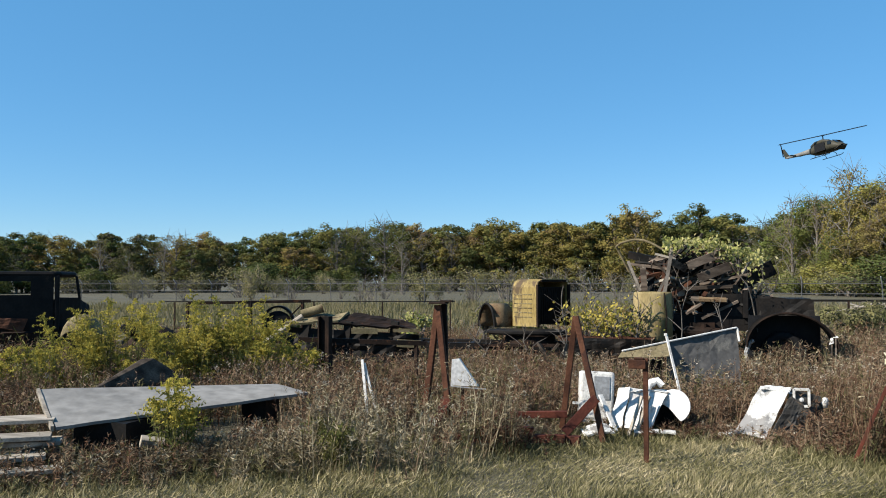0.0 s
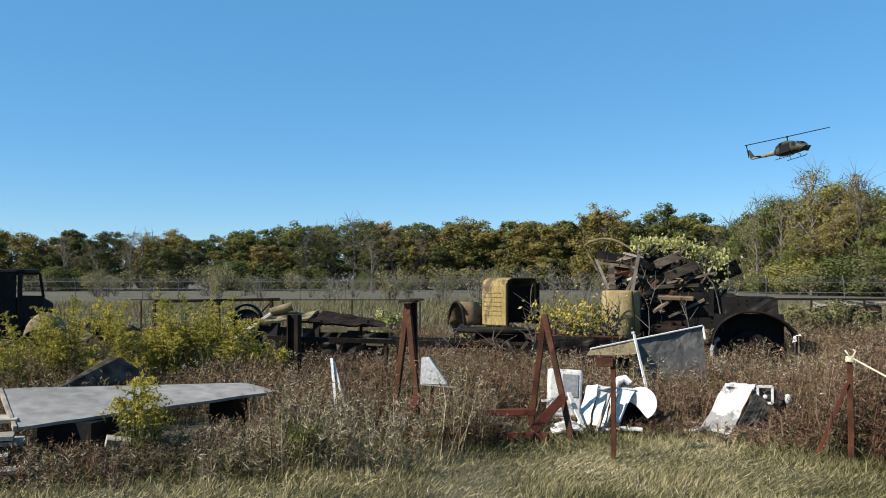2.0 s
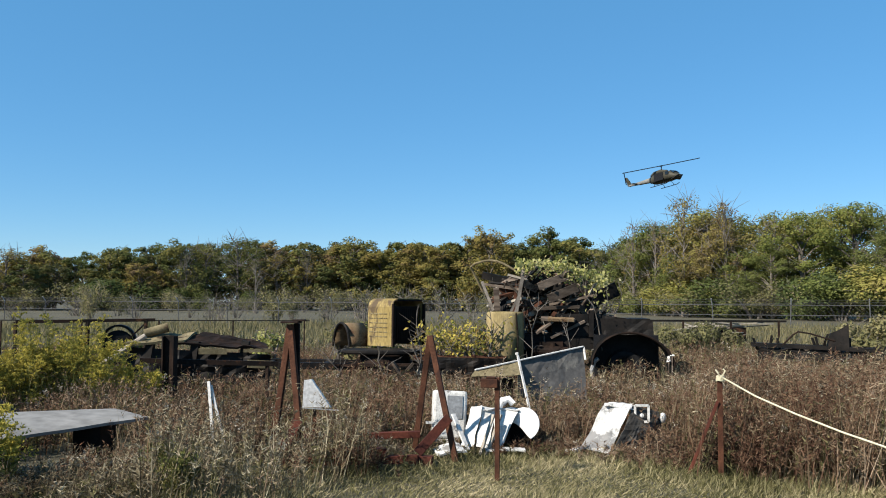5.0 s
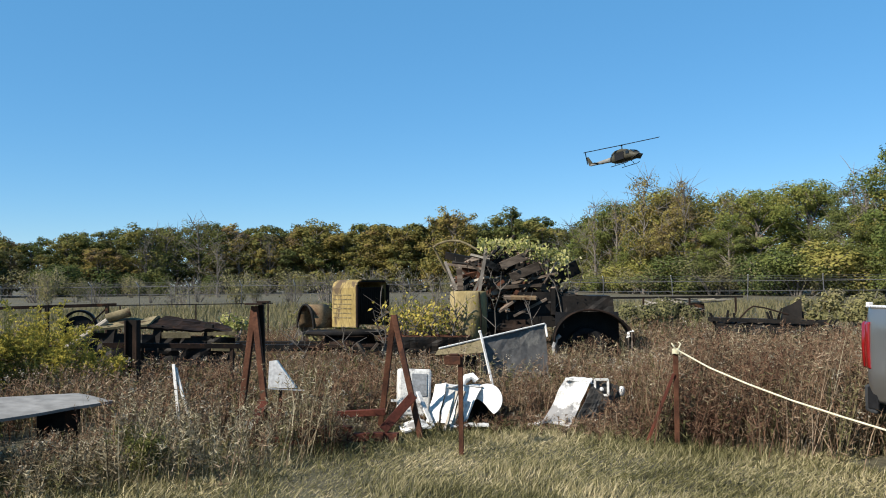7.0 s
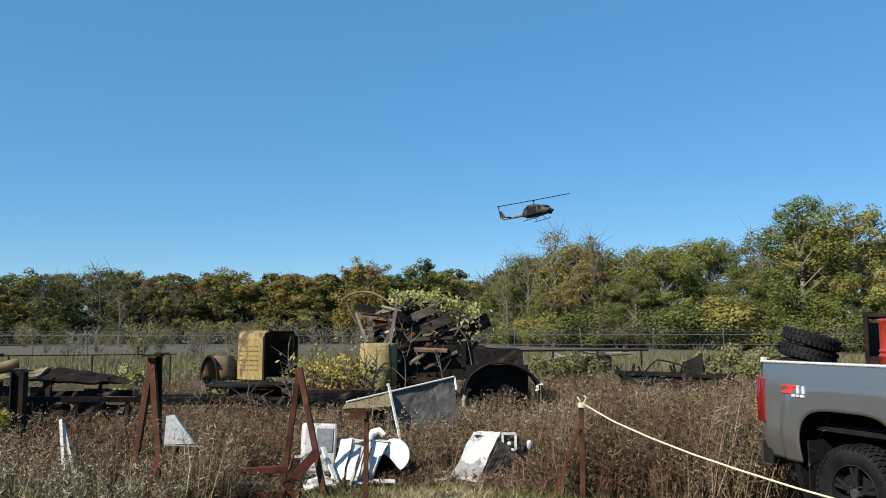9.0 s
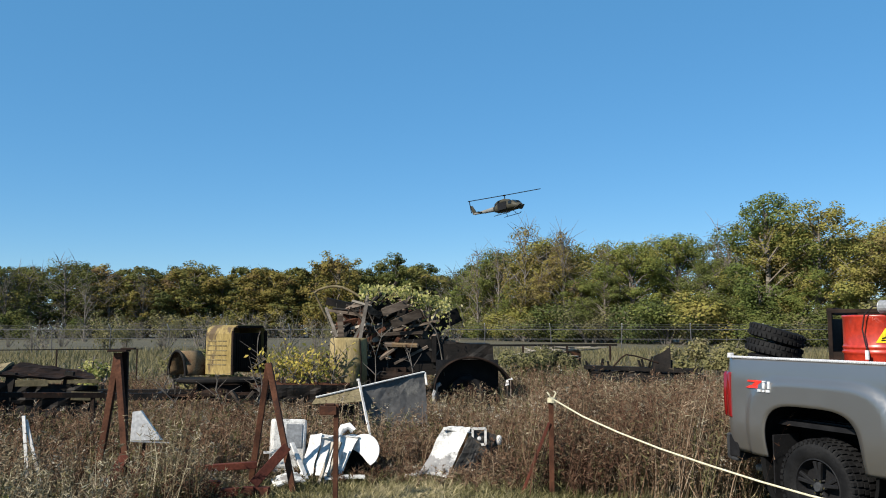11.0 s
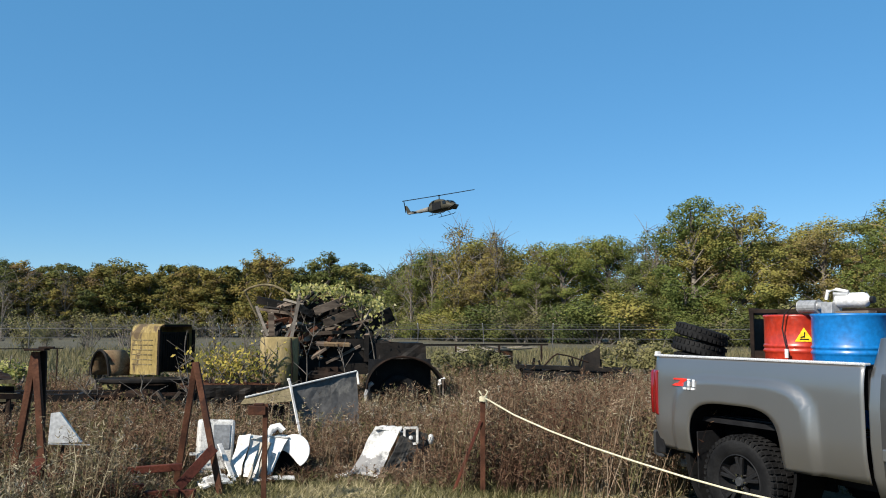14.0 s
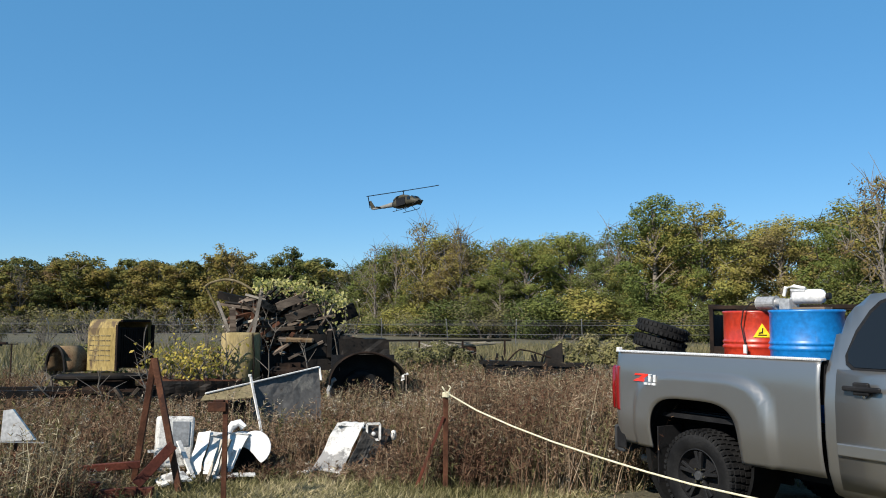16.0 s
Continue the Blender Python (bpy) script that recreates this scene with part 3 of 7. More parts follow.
def plant_woods():
    rng = random.Random(11)
    protos = [tree_proto(1, 12, 3.6, 7200, 0.150, 0.30, lumps=24), tree_proto(2, 12, 3.2, 7000, 0.145, 0.22, lumps=24), tree_proto(3, 12, 4.2, 8000, 0.155, 0.12, lumps=28),
              tree_proto(4, 12, 3.0, 7000, 0.145, 0.1, LEAF_GREEN, 24), tree_proto(5, 12, 3.8, 7600, 0.150, 0.08, lumps=26),
              tree_proto(6, 12, 3.4, 2600, 0.10, 0.3, lumps=20, bare=1.0), tree_proto(7, 12, 3.3, 900, 0.09, 0.3, lumps=22, bare=1.0)]
    fine = [tree_proto(31, 12, 3.6, 17000, 0.088, 0.06, LEAF_TREE_LIT, 32), tree_proto(32, 12, 3.3, 16000, 0.086, 0.05, LEAF_GREEN_LIT, 30), tree_proto(33, 12, 4.0, 18000, 0.092, 0.07, LEAF_TREE_LIT, 36), tree_proto(34, 12, 3.5, 16000, 0.088, 0.04, LEAF_TREE_LIT, 28)]
    protos += fine
    shrubs = [shrub_proto(21, 4, 2.6, 5200, 0.095, LEAF_TREE_LIT), shrub_proto(22, 3.2, 2.8, 5000, 0.095, LEAF_GREEN), shrub_proto(23, 3.0, 2.4, 1700, 0.085), shrub_proto(24, 2.4, 2.4, 150, 0.09)]
    used = set()

    def put(proto, deg, dist, height, wide, group):
        p = on_bearing(deg, dist)
        base = 12.0 if proto in protos else 3.2
        m = Matrix.Translation(p) @ Matrix.Rotation(rng.uniform(0, 6.28), 4, "Z") @ Matrix.Diagonal((wide * height / base, wide * height / base, height / base, 1))
        if proto in used:
            ob = copy_thing(proto, m @ Matrix.Diagonal((1 / proto.scale.x, 1 / proto.scale.y, 1 / proto.scale.z, 1)))
        else:
            used.add(proto)
            ob = proto
            ob.matrix_basis = m
        tagged(ob, group=group)

    def skyline(deg):
        """Distance and height of the wood along the bearing."""
        table = [(-60, 150, 10.2), (-46, 148, 10.4), (-36, 150, 10.6), (-30, 150, 10.6), (-26, 150, 12.4), (-22, 150, 13.8), (-17, 150, 13.8), (-12, 150, 13.9), (-6, 150, 14.2),
                 (-3, 148, 14.6), (1.5, 146, 14.2), (4, 135, 12.6), (7, 118, 12.5), (10, 110, 14.5), (12, 106, 13.4), (15, 100, 12.6), (20, 94, 13.0), (23, 88, 12.4), (26, 85, 14.6),
                 (29, 83, 12.4), (33, 80, 12.2), (36, 78, 11.8), (40, 76, 13.5), (60, 70, 13)]
        for (a, d0, h0), (b, d1, h1) in zip(table, table[1:]):
            if a <= deg <= b:
                u = (deg - a) / (b - a)
                return d0 + (d1 - d0) * u, h0 + (h1 - h0) * u
        return 150, 10
    deg = -52.0
    while deg < 46:
        d, h = skyline(deg)
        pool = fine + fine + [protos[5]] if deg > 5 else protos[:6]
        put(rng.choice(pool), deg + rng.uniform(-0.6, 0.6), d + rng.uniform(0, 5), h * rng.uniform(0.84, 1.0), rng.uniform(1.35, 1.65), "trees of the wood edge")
        put(rng.choice(pool), deg + rng.uniform(-0.8, 0.8), d + rng.uniform(7, 14), h * rng.uniform(0.92, 1.06), rng.uniform(1.35, 1.7), "trees of the wood edge")
        if deg < 12:
            put(protos[3] if rng.random() < 0.5 else protos[4], deg + rng.uniform(-0.8, 0.8), d + rng.uniform(15, 20), h * rng.uniform(0.75, 0.95), rng.uniform(1.5, 1.8), "trees of the wood edge")
        if rng.random() < 0.75:
            put(rng.choice(pool), deg + rng.uniform(-0.8, 0.8), d - rng.uniform(1, 4), h * rng.uniform(0.5, 0.75), rng.uniform(1.4, 1.8), "trees of the wood edge")
        for k in range(2 if deg > 5 else 1):
            put(rng.choice(shrubs[:3] if deg > 5 else shrubs[1:]), deg + rng.uniform(-1, 1), d - rng.uniform(2, 8), rng.uniform(2.4, 5.0), rng.uniform(1.2, 1.7), "shrubs of the wood edge")
        deg += math.degrees(4.2 / d)
    # the two round crowns, the pale bare trees beside them, the tall tree and the leaning bare ones
    for pr, a, d, h, w in ((2, -3.6, 142, 15.0, 1.15), (3, 0.2, 142, 15.0, 1.2), (6, 6.2, 116, 13.5, 0.8), (6, 7.6, 114, 13.4, 0.8), (5, 9.4, 108, 15.9, 0.8), (5, 12.2, 104, 14.6, 0.8),
                           (8, 25.6, 83, 14.8, 1.35), (7, 28.5, 82, 13.4, 1.4), (6, 23.2, 88, 13.0, 0.9), (6, -24.5, 147, 11.5, 0.9), (6, -16.5, 146, 11.0, 0.9), (6, -36, 146, 10.0, 0.9), (6, -40, 146, 9.5, 0.9), (6, -20, 143, 9.5, 0.9), (5, 39.5, 74, 14.2, 0.9)):
        put(protos[pr], a, d, h, w, "trees of the wood edge")
    # leafless scrub before the wood and along the fence
    for k in range(46):
        a = rng.uniform(-40, 6)
        put(shrubs[3] if rng.random() < 0.75 else shrubs[2], a, rng.uniform(62, 125), rng.uniform(2.2, 4.6), rng.uniform(0.5, 0.85), "scrub before the wood")
    for a, d, h in ((-7, 60, 3.8), (-9.5, 58, 3.6), (-12.5, 60, 3.8), (-5, 57, 3.2), (-15, 62, 3.4)):
        put(shrubs[3], a, d, h, 0.55, "scrub before the wood")
    return shrubs


SHRUBS = plant_woods()

# ---------------------------------------------------------------- boundary fence


def build_fence():
    root = thing("boundary_fence", "galvanised boundary fence with barbed wire across the field", "fence")
    a, d = Vector((6.38, 54.7, 0)), Vector((8.85, -1.85, 0)).normalized()
    post = Shape()
    post.tube([(0, 0, -0.1), (0, 0, 1.62)], 0.035, 8)
    me = post.mesh("fence_post")
    arm = Shape().tube([(0, 0, 1.60), (-0.10, -0.28, 1.98)], [0.045, 0.035], 6).mesh("barb_arm")
    lo, hi = -16, 11
    for k in range(lo, hi):
        ob = part("fence_post", me, FENCE, root)
        ob.matrix_basis = Matrix.Translation(a + d * (4.5 * k)) @ Matrix.Rotation(random.Random(k).uniform(-0.06, 0.06), 4, "Y")
        part("barb_arm", arm, STEEL, ob, "bright slanting barbed-wire arm")
    for z, r, y in ((1.58, 0.025, 0), (0.95, 0.022, 0), (0.2, 0.012, 0), (1.68, 0.007, -0.06), (1.78, 0.007, -0.14), (1.90, 0.007, -0.23)):
        w = Shape()
        w.tube([a + d * (4.5 * lo) + Vector((0, y, z)), a + d * (4.5 * (hi - 1)) + Vector((0, y, z))], r, 5)
        part("rail" if r > 0.015 else "wire", w, FENCE, root)
    net = Shape()
    p0 = a + d * (4.5 * lo)
    for i in range(int(4.5 * (hi - 1 - lo) / 0.30)):
        for s in (-1, 1):
            q = p0 + d * (0.30 * i + 0.7)
            net.tube([q + d * (-0.68 * s) + Vector((0, 0, 0.2)), q + d * (0.68 * s) + Vector((0, 0, 1.57))], 0.0035, 3, False)
    part("chain_link", net, FENCE, root)


build_fence()
# ---------------------------------------------------------------- pickup truck
# local axes: x to the front from the tailgate, y away from the near side, z up
TRUCK = pose(3.20, 7.56, 0, 0, 0, -70.9)


def side_y(x, z):
    """How far the near flank of the bed stands in: tucked top and foot, a swollen wing round the wheel."""
    y = 0.035 * max(0, (z - 1.18) / 0.23) ** 2.2 + 0.05 * max(0, (0.85 - z) / 0.3) ** 2
    y += 0.05 * max(0, (0.11 - x) / 0.11) ** 2.4
    q = (abs((x - 1.05) / 0.76) ** 4.5 + abs((z - 0.5) / 0.74) ** 4.5) ** (1 / 4.5)
    t = min(1, max(0, (1.03 - q) / 0.075))
    return y - 0.038 * t * t * (3 - 2 * t)


def bed_side(flip):
    sh, cx, cz, n, rings = Shape(), 1.0, 0.56, 64, 18
    lo, hi, length = 0.56, 1.405, 2.215
    corner = [math.atan2(hi - cz, length - cx), math.atan2(hi - cz, -cx)]
    th = sorted([math.pi * i / n for i in range(n + 1)] + corner)
    v = []
    for t in th:
        c, s = math.cos(t), math.sin(t)
        e = (abs(c / 0.50) ** 3.8 + abs(s / 0.47) ** 3.8) ** (-1 / 3.8)
        k = min(((length - cx) / c if c > 1e-6 else 9), (-cx / c if c < -1e-6 else 9), ((hi - cz) / s if s > 1e-6 else 9))
        for j in range(rings + 1):
            u = e + (k - e) * j / rings
            x, z = cx + c * u, cz + s * u
            v.append((x, side_y(x, z), z))
        x, z = cx + c * e, cz + s * e
        v.append((x, side_y(x, z) + 0.012, z))
    w = rings + 2
    f = []
    for i in range(len(th) - 1):
        for j in range(rings):
            f.append((i * w + j, (i + 1) * w + j, (i + 1) * w + j + 1, i * w + j + 1))
        f.append((i * w, i * w + rings + 1, (i + 1) * w + rings + 1, (i + 1) * w))
    if flip:
        v = [(x, 2.03 - y, z) for x, y, z in v]
        f = [tuple(reversed(q)) for q in f]
    return sh.put(v, f)


def wheel(parent, x, y, out):
    """A wheel whose outer face looks along out (-1 or 1) in y."""
    m = Matrix.Translation((x, y, 0.385)) @ Matrix.Rotation(math.pi / 2 * out * -1, 4, "X") @ Matrix.Diagonal((0.96, 0.96, 1, 1))
    tyre = Shape().lathe([(0.235, 0.105), (0.27, 0.125), (0.33, 0.128), (0.372, 0.115), (0.39, 0.09), (0.393, -0.09), (0.372, -0.115), (0.33, -0.128), (0.25, -0.12)], 48)
    hub = part("wheel", Shape().lathe([(0.03, -0.1), (0.225, -0.1), (0.235, 0.0), (0.24, 0.105), (0.228, 0.11), (0.215, 0.06), (0.2, 0.02), (0.05, 0.02), (0.0, 0.02)], 40), BLACK, parent, "black alloy wheel")
    hub.matrix_basis = m
    part("tyre", tyre, RUBBER, hub, "black all-terrain tyre", smooth=True)
    blocks = Shape()
    for i in range(44):
        for k, off in ((-1, 0), (1, 0.5)):
            mm = Matrix.Rotation(2 * math.pi * (i + off) / 44, 4, "Z")
            blocks.box((0.392, 0, k * 0.062), (0.022, 0.036, 0.055), mm)
            blocks.box((0.378, 0.004, k * 0.108), (0.03, 0.03, 0.034), mm)
        blocks.box((0.394, 0, 0), (0.016, 0.03, 0.04), Matrix.Rotation(2 * math.pi * (i + 0.25) / 44, 4, "Z"))
    part("tread", blocks, RUBBER, hub)
    for i in range(5):
        sp = Shape()
        for s in (-0.14, 0.14):
            a = 2 * math.pi * i / 5 + 0.3
            sp.beam((0.05 * math.cos(a), 0.05 * math.sin(a), 0.075), (0.215 * math.cos(a + s), 0.215 * math.sin(a + s), 0.095), 0.032, 0.03)
        part("spoke", sp, BLACK, hub, bevel=0.006)
    part("hub_cap", Shape().lathe([(0.0, 0.115), (0.035, 0.115), (0.042, 0.10), (0.042, 0.05)], 20), CHARCOAL, hub)
    for i in range(6):
        a = 2 * math.pi * i / 6
        part("lug_nut", Shape().tube([(0.062 * math.cos(a), 0.062 * math.sin(a), 0.06), (0.062 * math.cos(a), 0.062 * math.sin(a), 0.105)], 0.011, 6), CHROME, hub)


def build_pickup():
    t = thing("pickup_truck", "grey metallic pickup truck parked on the grass with a loaded bed", "pickup truck", TRUCK)
    for flip in (False, True):
        s = part("bed_side", bed_side(flip), PAINT, t, smooth=True)
        md = s.modifiers.new("skin", "SOLIDIFY")
        md.thickness, md.offset = 0.006, -1
    rail = Shape().beam((0.02, 0.055, 1.413), (2.215, 0.055, 1.413), 0.07, 0.018)
    r = part("bed_rail_cap", rail, TREADPLATE, t, "bright diamond-plate rail cap", bevel=0.004)
    tread = Shape()
    for i in range(108):
        tread.beam((0.03 + i * 0.02, 0.028, 1.4225), (0.046 + i * 0.02, 0.05, 1.4225), 0.005, 0.004)
        tread.beam((0.04 + i * 0.02, 0.056, 1.4225), (0.024 + i * 0.02, 0.08, 1.4225), 0.005, 0.004)
        tread.beam((0.03 + i * 0.02, 0.0185, 1.406), (0.046 + i * 0.02, 0.0185, 1.418), 0.004, 0.005)
    part("tread_pattern", tread, TREADPLATE, r)
    part("bed_rail_cap", Shape().beam((0.02, 1.975, 1.413), (2.215, 1.975, 1.413), 0.07, 0.018), TREADPLATE, t)
    part("corner_cap", Shape().box((0.035, 0.05, 1.432), (0.035, 0.05, 0.035)), PLASTIC, t, "small white corner cap", bevel=0.006)
    inner = Shape()
    inner.box((1.11, 1.015, 0.86), (2.18, 1.80, 0.04))
    for y in (0.10, 1.93):
        inner.box((1.11, y, 1.24), (2.18, 0.025, 0.32))
    inner.box((2.19, 1.015, 1.14), (0.025, 1.82, 0.54))
    liner = part("bed_liner", inner, BLACK, t, "black bed liner")
    rib = Shape().box((0, 0, 0), (2.15, 0.045, 0.014)).mesh("liner_rib")
    for i in range(14):
        part("liner_rib", rib, BLACK, liner).location = (1.11, 0.22 + i * 0.122, 0.887)
    part("tailgate", Shape().box((0.03, 1.015, 1.10), (0.05, 1.70, 0.46)), PAINT, t, bevel=0.015)
    part("tailgate_trim", Shape().box((0.03, 1.015, 1.335), (0.06, 1.68, 0.02)), BLACK, t, bevel=0.006)
    lamp = Shape()
    prof = [(1.275, 0.0), (1.255, 0.015), (1.05, 0.022), (0.875, 0.015), (0.86, 0.0)]
    n = 10
    v = []
    for z, bulge in prof:
        for i in range(n):
            u = i / (n - 1)
            x = 0.145 * u - 0.05
            y = 0.05 * max(0, (0.11 - max(x, 0.0)) / 0.11) ** 2.4 - 0.006 - bulge * (1 - u * 0.8) + (0.05 if i == 0 else 0)
            v.append((x - bulge * 0.4, y - 0.004, z))
    lamp.put(v, [(j * n + i, (j + 1) * n + i, (j + 1) * n + i + 1, j * n + i + 1) for j in range(len(prof) - 1) for i in range(n - 1)])
    lp = part("tail_light", lamp, TAIL, t, "red tail light", smooth=True)
    sol = lp.modifiers.new("skin", "SOLIDIFY")
    sol.thickness = 0.02
    part("reverse_lamp", Shape().box((-0.012, 0.135, 1.06), (0.02, 0.07, 0.09)), SILVER_DECAL, lp, "clear reversing lamp", bevel=0.006)
    part("tail_light", Shape().box((0.03, 2.0, 1.07), (0.10, 0.06, 0.40)), TAIL, t, bevel=0.02)
    b = Shape()
    out = [(-0.17, 0.30), (-0.17, 1.73), (-0.10, 1.94), (0.03, 2.0), (0.10, 2.0), (0.10, 1.90), (-0.02, 1.70), (-0.02, 0.33), (0.10, 0.13), (0.10, 0.03), (0.03, 0.03), (-0.10, 0.09)]
    b.slab(out, 0.24, Matrix.Translation((0, 0, 0.46)))
    part("rear_bumper", b, CHARCOAL, t, "charcoal rear bumper with a step", bevel=0.02)
    part("bumper_end", Shape().box((0.07, 0.035, 0.60), (0.12, 0.03, 0.20)), BLACK, t, bevel=0.012)
    part("tow_hitch", Shape().beam((-0.15, 1.01, 0.42), (0.3, 1.01, 0.42), 0.07, 0.07), BLACK, t)
    well = Shape().lathe([(0.60, 0.005), (0.56, 0.02), (0.55, 0.42), (0.02, 0.42)], 40, Matrix.Translation((1.0, 0.012, 0.56)) @ Matrix.Rotation(-math.pi / 2, 4, "X"))
    part("wheel_well", well, MATTE, t, "black wheel well liner")
    part("mud_flap", Shape().box((0.53, 0.19, 0.47), (0.015, 0.30, 0.56)), BLACK, t, bevel=0.005)
    part("exhaust", Shape().tube([(-0.05, 0.42, 0.36), (0.25, 0.40, 0.38), (0.9, 0.5, 0.42)], 0.035, 12), STEEL, t, "steel exhaust pipe")
    part("well_back", Shape().box((1.07, 0.45, 0.72), (1.1, 0.03, 0.7)), MATTE, t)
    part("chassis", Shape().box((2.9, 0.55, 0.50), (5.4, 0.12, 0.16)).box((2.9, 1.48, 0.50), (5.4, 0.12, 0.16)).box((1.12, 1.0, 0.42), (0.12, 1.6, 0.12)), BLACK, t)
    wheel(t, 1.0, 0.14, -1)
    wheel(t, 1.0, 1.89, 1)
    wheel(t, 4.75, 0.14, -1)
    wheel(t, 4.75, 1.89, 1)
    # cab: rings along x, each a closed outline of half widths by height
    cab, rings = Shape(), []
    keys = [(2.245, 1.36, 0.50), (2.255, 1.50, 0.47), (2.285, 1.61, 0.45), (2.335, 1.73, 0.44), (2.40, 1.83, 0.44), (2.48, 1.895, 0.44), (2.60, 1.935, 0.44), (2.95, 1.955, 0.44), (3.5, 1.955, 0.44), (3.75, 1.92, 0.44), (3.95, 1.80, 0.44), (4.30, 1.45, 0.44), (4.40, 1.32, 0.44)]
    for x, top, sill in keys:
        ring = []
        for z, y in ((sill, 0.07), (0.62, 0.025), (0.85, 0.0), (1.12, 0.0), (1.30, 0.025), (1.38, 0.05), (1.60, 0.115), (1.80, 0.175), (1.90, 0.25), (1.955, 0.40)):
            ring.append((x, y, min(z, top)))
        ring += [(x, 2.03 - y, z) for _, y, z in reversed(ring)]
        rings.append(ring)
    n = len(rings[0])
    v = [p for r_ in rings for p in r_]
    f = [(i * n + a, (i + 1) * n + a, (i + 1) * n + (a + 1) % n, i * n + (a + 1) % n) for i in range(len(rings) - 1) for a in range(n)]
    f += [tuple(range(n)), tuple((len(rings) - 1) * n + a for a in reversed(range(n)))]
    cab.put(v, [tuple(reversed(q)) for q in f])
    part("cab", cab, PAINT, t, smooth=True)
    hood = Shape().box((5.05, 1.015, 0.98), (1.32, 1.94, 0.60)).box((5.05, 1.015, 1.30), (1.28, 1.5, 0.06))
    part("hood", hood, PAINT, t, bevel=0.06)
    part("front_bumper", Shape().box((5.76, 1.015, 0.62), (0.18, 1.96, 0.30)), CHROME, t, bevel=0.04)
    part("grille", Shape().box((5.73, 1.015, 1.0), (0.05, 1.3, 0.34)), BLACK, t, bevel=0.02)

    def yw(z):
        return 0.05 + (z - 1.38) * 0.295

    def flank(points, thick=0.012, lift=0.004):
        """A panel on the sloping flank above the belt line, from (x, z) points."""
        v = [(x, yw(z) - lift - thick, z) for x, z in points] + [(x, yw(z) - lift, z) for x, z in points]
        k = len(points)
        f = [tuple(range(k)), tuple(reversed(range(k, 2 * k)))] + [(i, k + i, k + (i + 1) % k, (i + 1) % k) for i in range(k)]
        return Shape().put(v, [tuple(reversed(q)) for q in f])
    for x0, x1, lean in ((2.47, 3.05, 0.10), (3.17, 3.95, -0.28)):
        outline = [(x0, 1.44), (x0 + 0.03, 1.40), (x1 - 0.02, 1.40), (x1, 1.43), (x1 + min(lean, 0) + 0.0, 1.76), (x1 + min(lean, 0) - 0.05, 1.80), (x0 + max(lean, 0) + 0.06, 1.80), (x0 + max(lean, 0) * 0.9, 1.74)]
        if lean > 0:
            outline = [(2.405, 1.47), (2.42, 1.405), (2.47, 1.37), (3.02, 1.365), (3.05, 1.39), (3.05, 1.81), (3.02, 1.85), (2.70, 1.855), (2.61, 1.82), (2.545, 1.755), (2.46, 1.61)]
        e0, e1 = (2.335, 3.095) if lean > 0 else (3.11, 3.99)
        zs = [0.50, 0.62, 0.74, 0.85, 0.98, 1.12, 1.21, 1.30, 1.35]
        v = [(x, float(np.interp(z, (0.44, 0.62, 0.85, 1.12, 1.30, 1.38), (0.07, 0.025, 0.0, 0.0, 0.025, 0.05))) - 0.007, z) for z in zs for x in (e0, e1)]
        d = part("door", Shape().put(v, [(2 * i, 2 * i + 1, 2 * i + 3, 2 * i + 2) for i in range(len(zs) - 1)]), PAINT, t, smooth=True)
        d.modifiers.new("skin", "SOLIDIFY").thickness = 0.012
        grow = [(x + (0.022 if x > (x0 + x1) / 2 else -0.022), z + (0.02 if z > 1.6 else -0.02)) for x, z in outline]
        part("window_seal", flank(grow, 0.006, 0.002), BLACK, d)
        part("door_glass", flank(outline, 0.006, 0.009), GLASS, d, "dark tinted window")
        hx = x0 + 0.09
        part("door_handle", Shape().box((hx, -0.040, 1.225), (0.285, 0.022, 0.036)).box((hx - 0.01, -0.022, 1.225), (0.12, 0.03, 0.09)), BLACK, d, "black door handle", bevel=0.012)
        part("lock", Shape().tube([(hx, -0.004, 1.17), (hx, -0.014, 1.17)], 0.012, 12), CHROME, d)
        part("side_moulding", Shape().box(((e0 + e1) / 2, -0.010, 0.79), (e1 - e0 - 0.02, 0.03, 0.085)), PAINT, d, "grey side moulding", bevel=0.008)
    part("windscreen", Shape().sheet(((4.32, 0.25, 1.43), (4.32, 1.78, 1.43), (3.97, 1.68, 1.78), (3.97, 0.35, 1.78)), 0.008, 4, 3), GLASS, t)
    part("rear_window", Shape().box((2.33, 1.015, 1.60), (0.012, 1.3, 0.26)), GLASS, t)
    mir = part("wing_mirror", Shape().box((3.92, -0.16, 1.40), (0.10, 0.20, 0.24)).beam((3.95, 0.02, 1.36), (3.93, -0.08, 1.37), 0.05, 0.05), BLACK, t, bevel=0.03)
    # four-wheel-drive badge: a slanted red block and silver bars
    d = Shape()
    for pts in (((0.30, 1.205), (0.435, 1.205), (0.445, 1.222), (0.31, 1.222)), ((0.345, 1.175), (0.40, 1.175), (0.435, 1.205), (0.38, 1.205)), ((0.285, 1.145), (0.42, 1.145), (0.43, 1.172), (0.33, 1.172))):
        d.put([(x, side_y(x, z) - 0.016, z) for x, z in pts] + [(x, side_y(x, z) - 0.002, z) for x, z in pts], [(0, 1, 2, 3), (7, 6, 5, 4), (0, 4, 5, 1), (1, 5, 6, 2), (2, 6, 7, 3), (3, 7, 4, 0)])
    d.v = [(0.285 + (x - 0.285) * 1.25, y, 1.17 + (z - 1.17) * 0.9) for x, y, z in d.v]
    badge = part("badge", d, RED_DECAL, t, "red and silver badge")
    s = Shape()
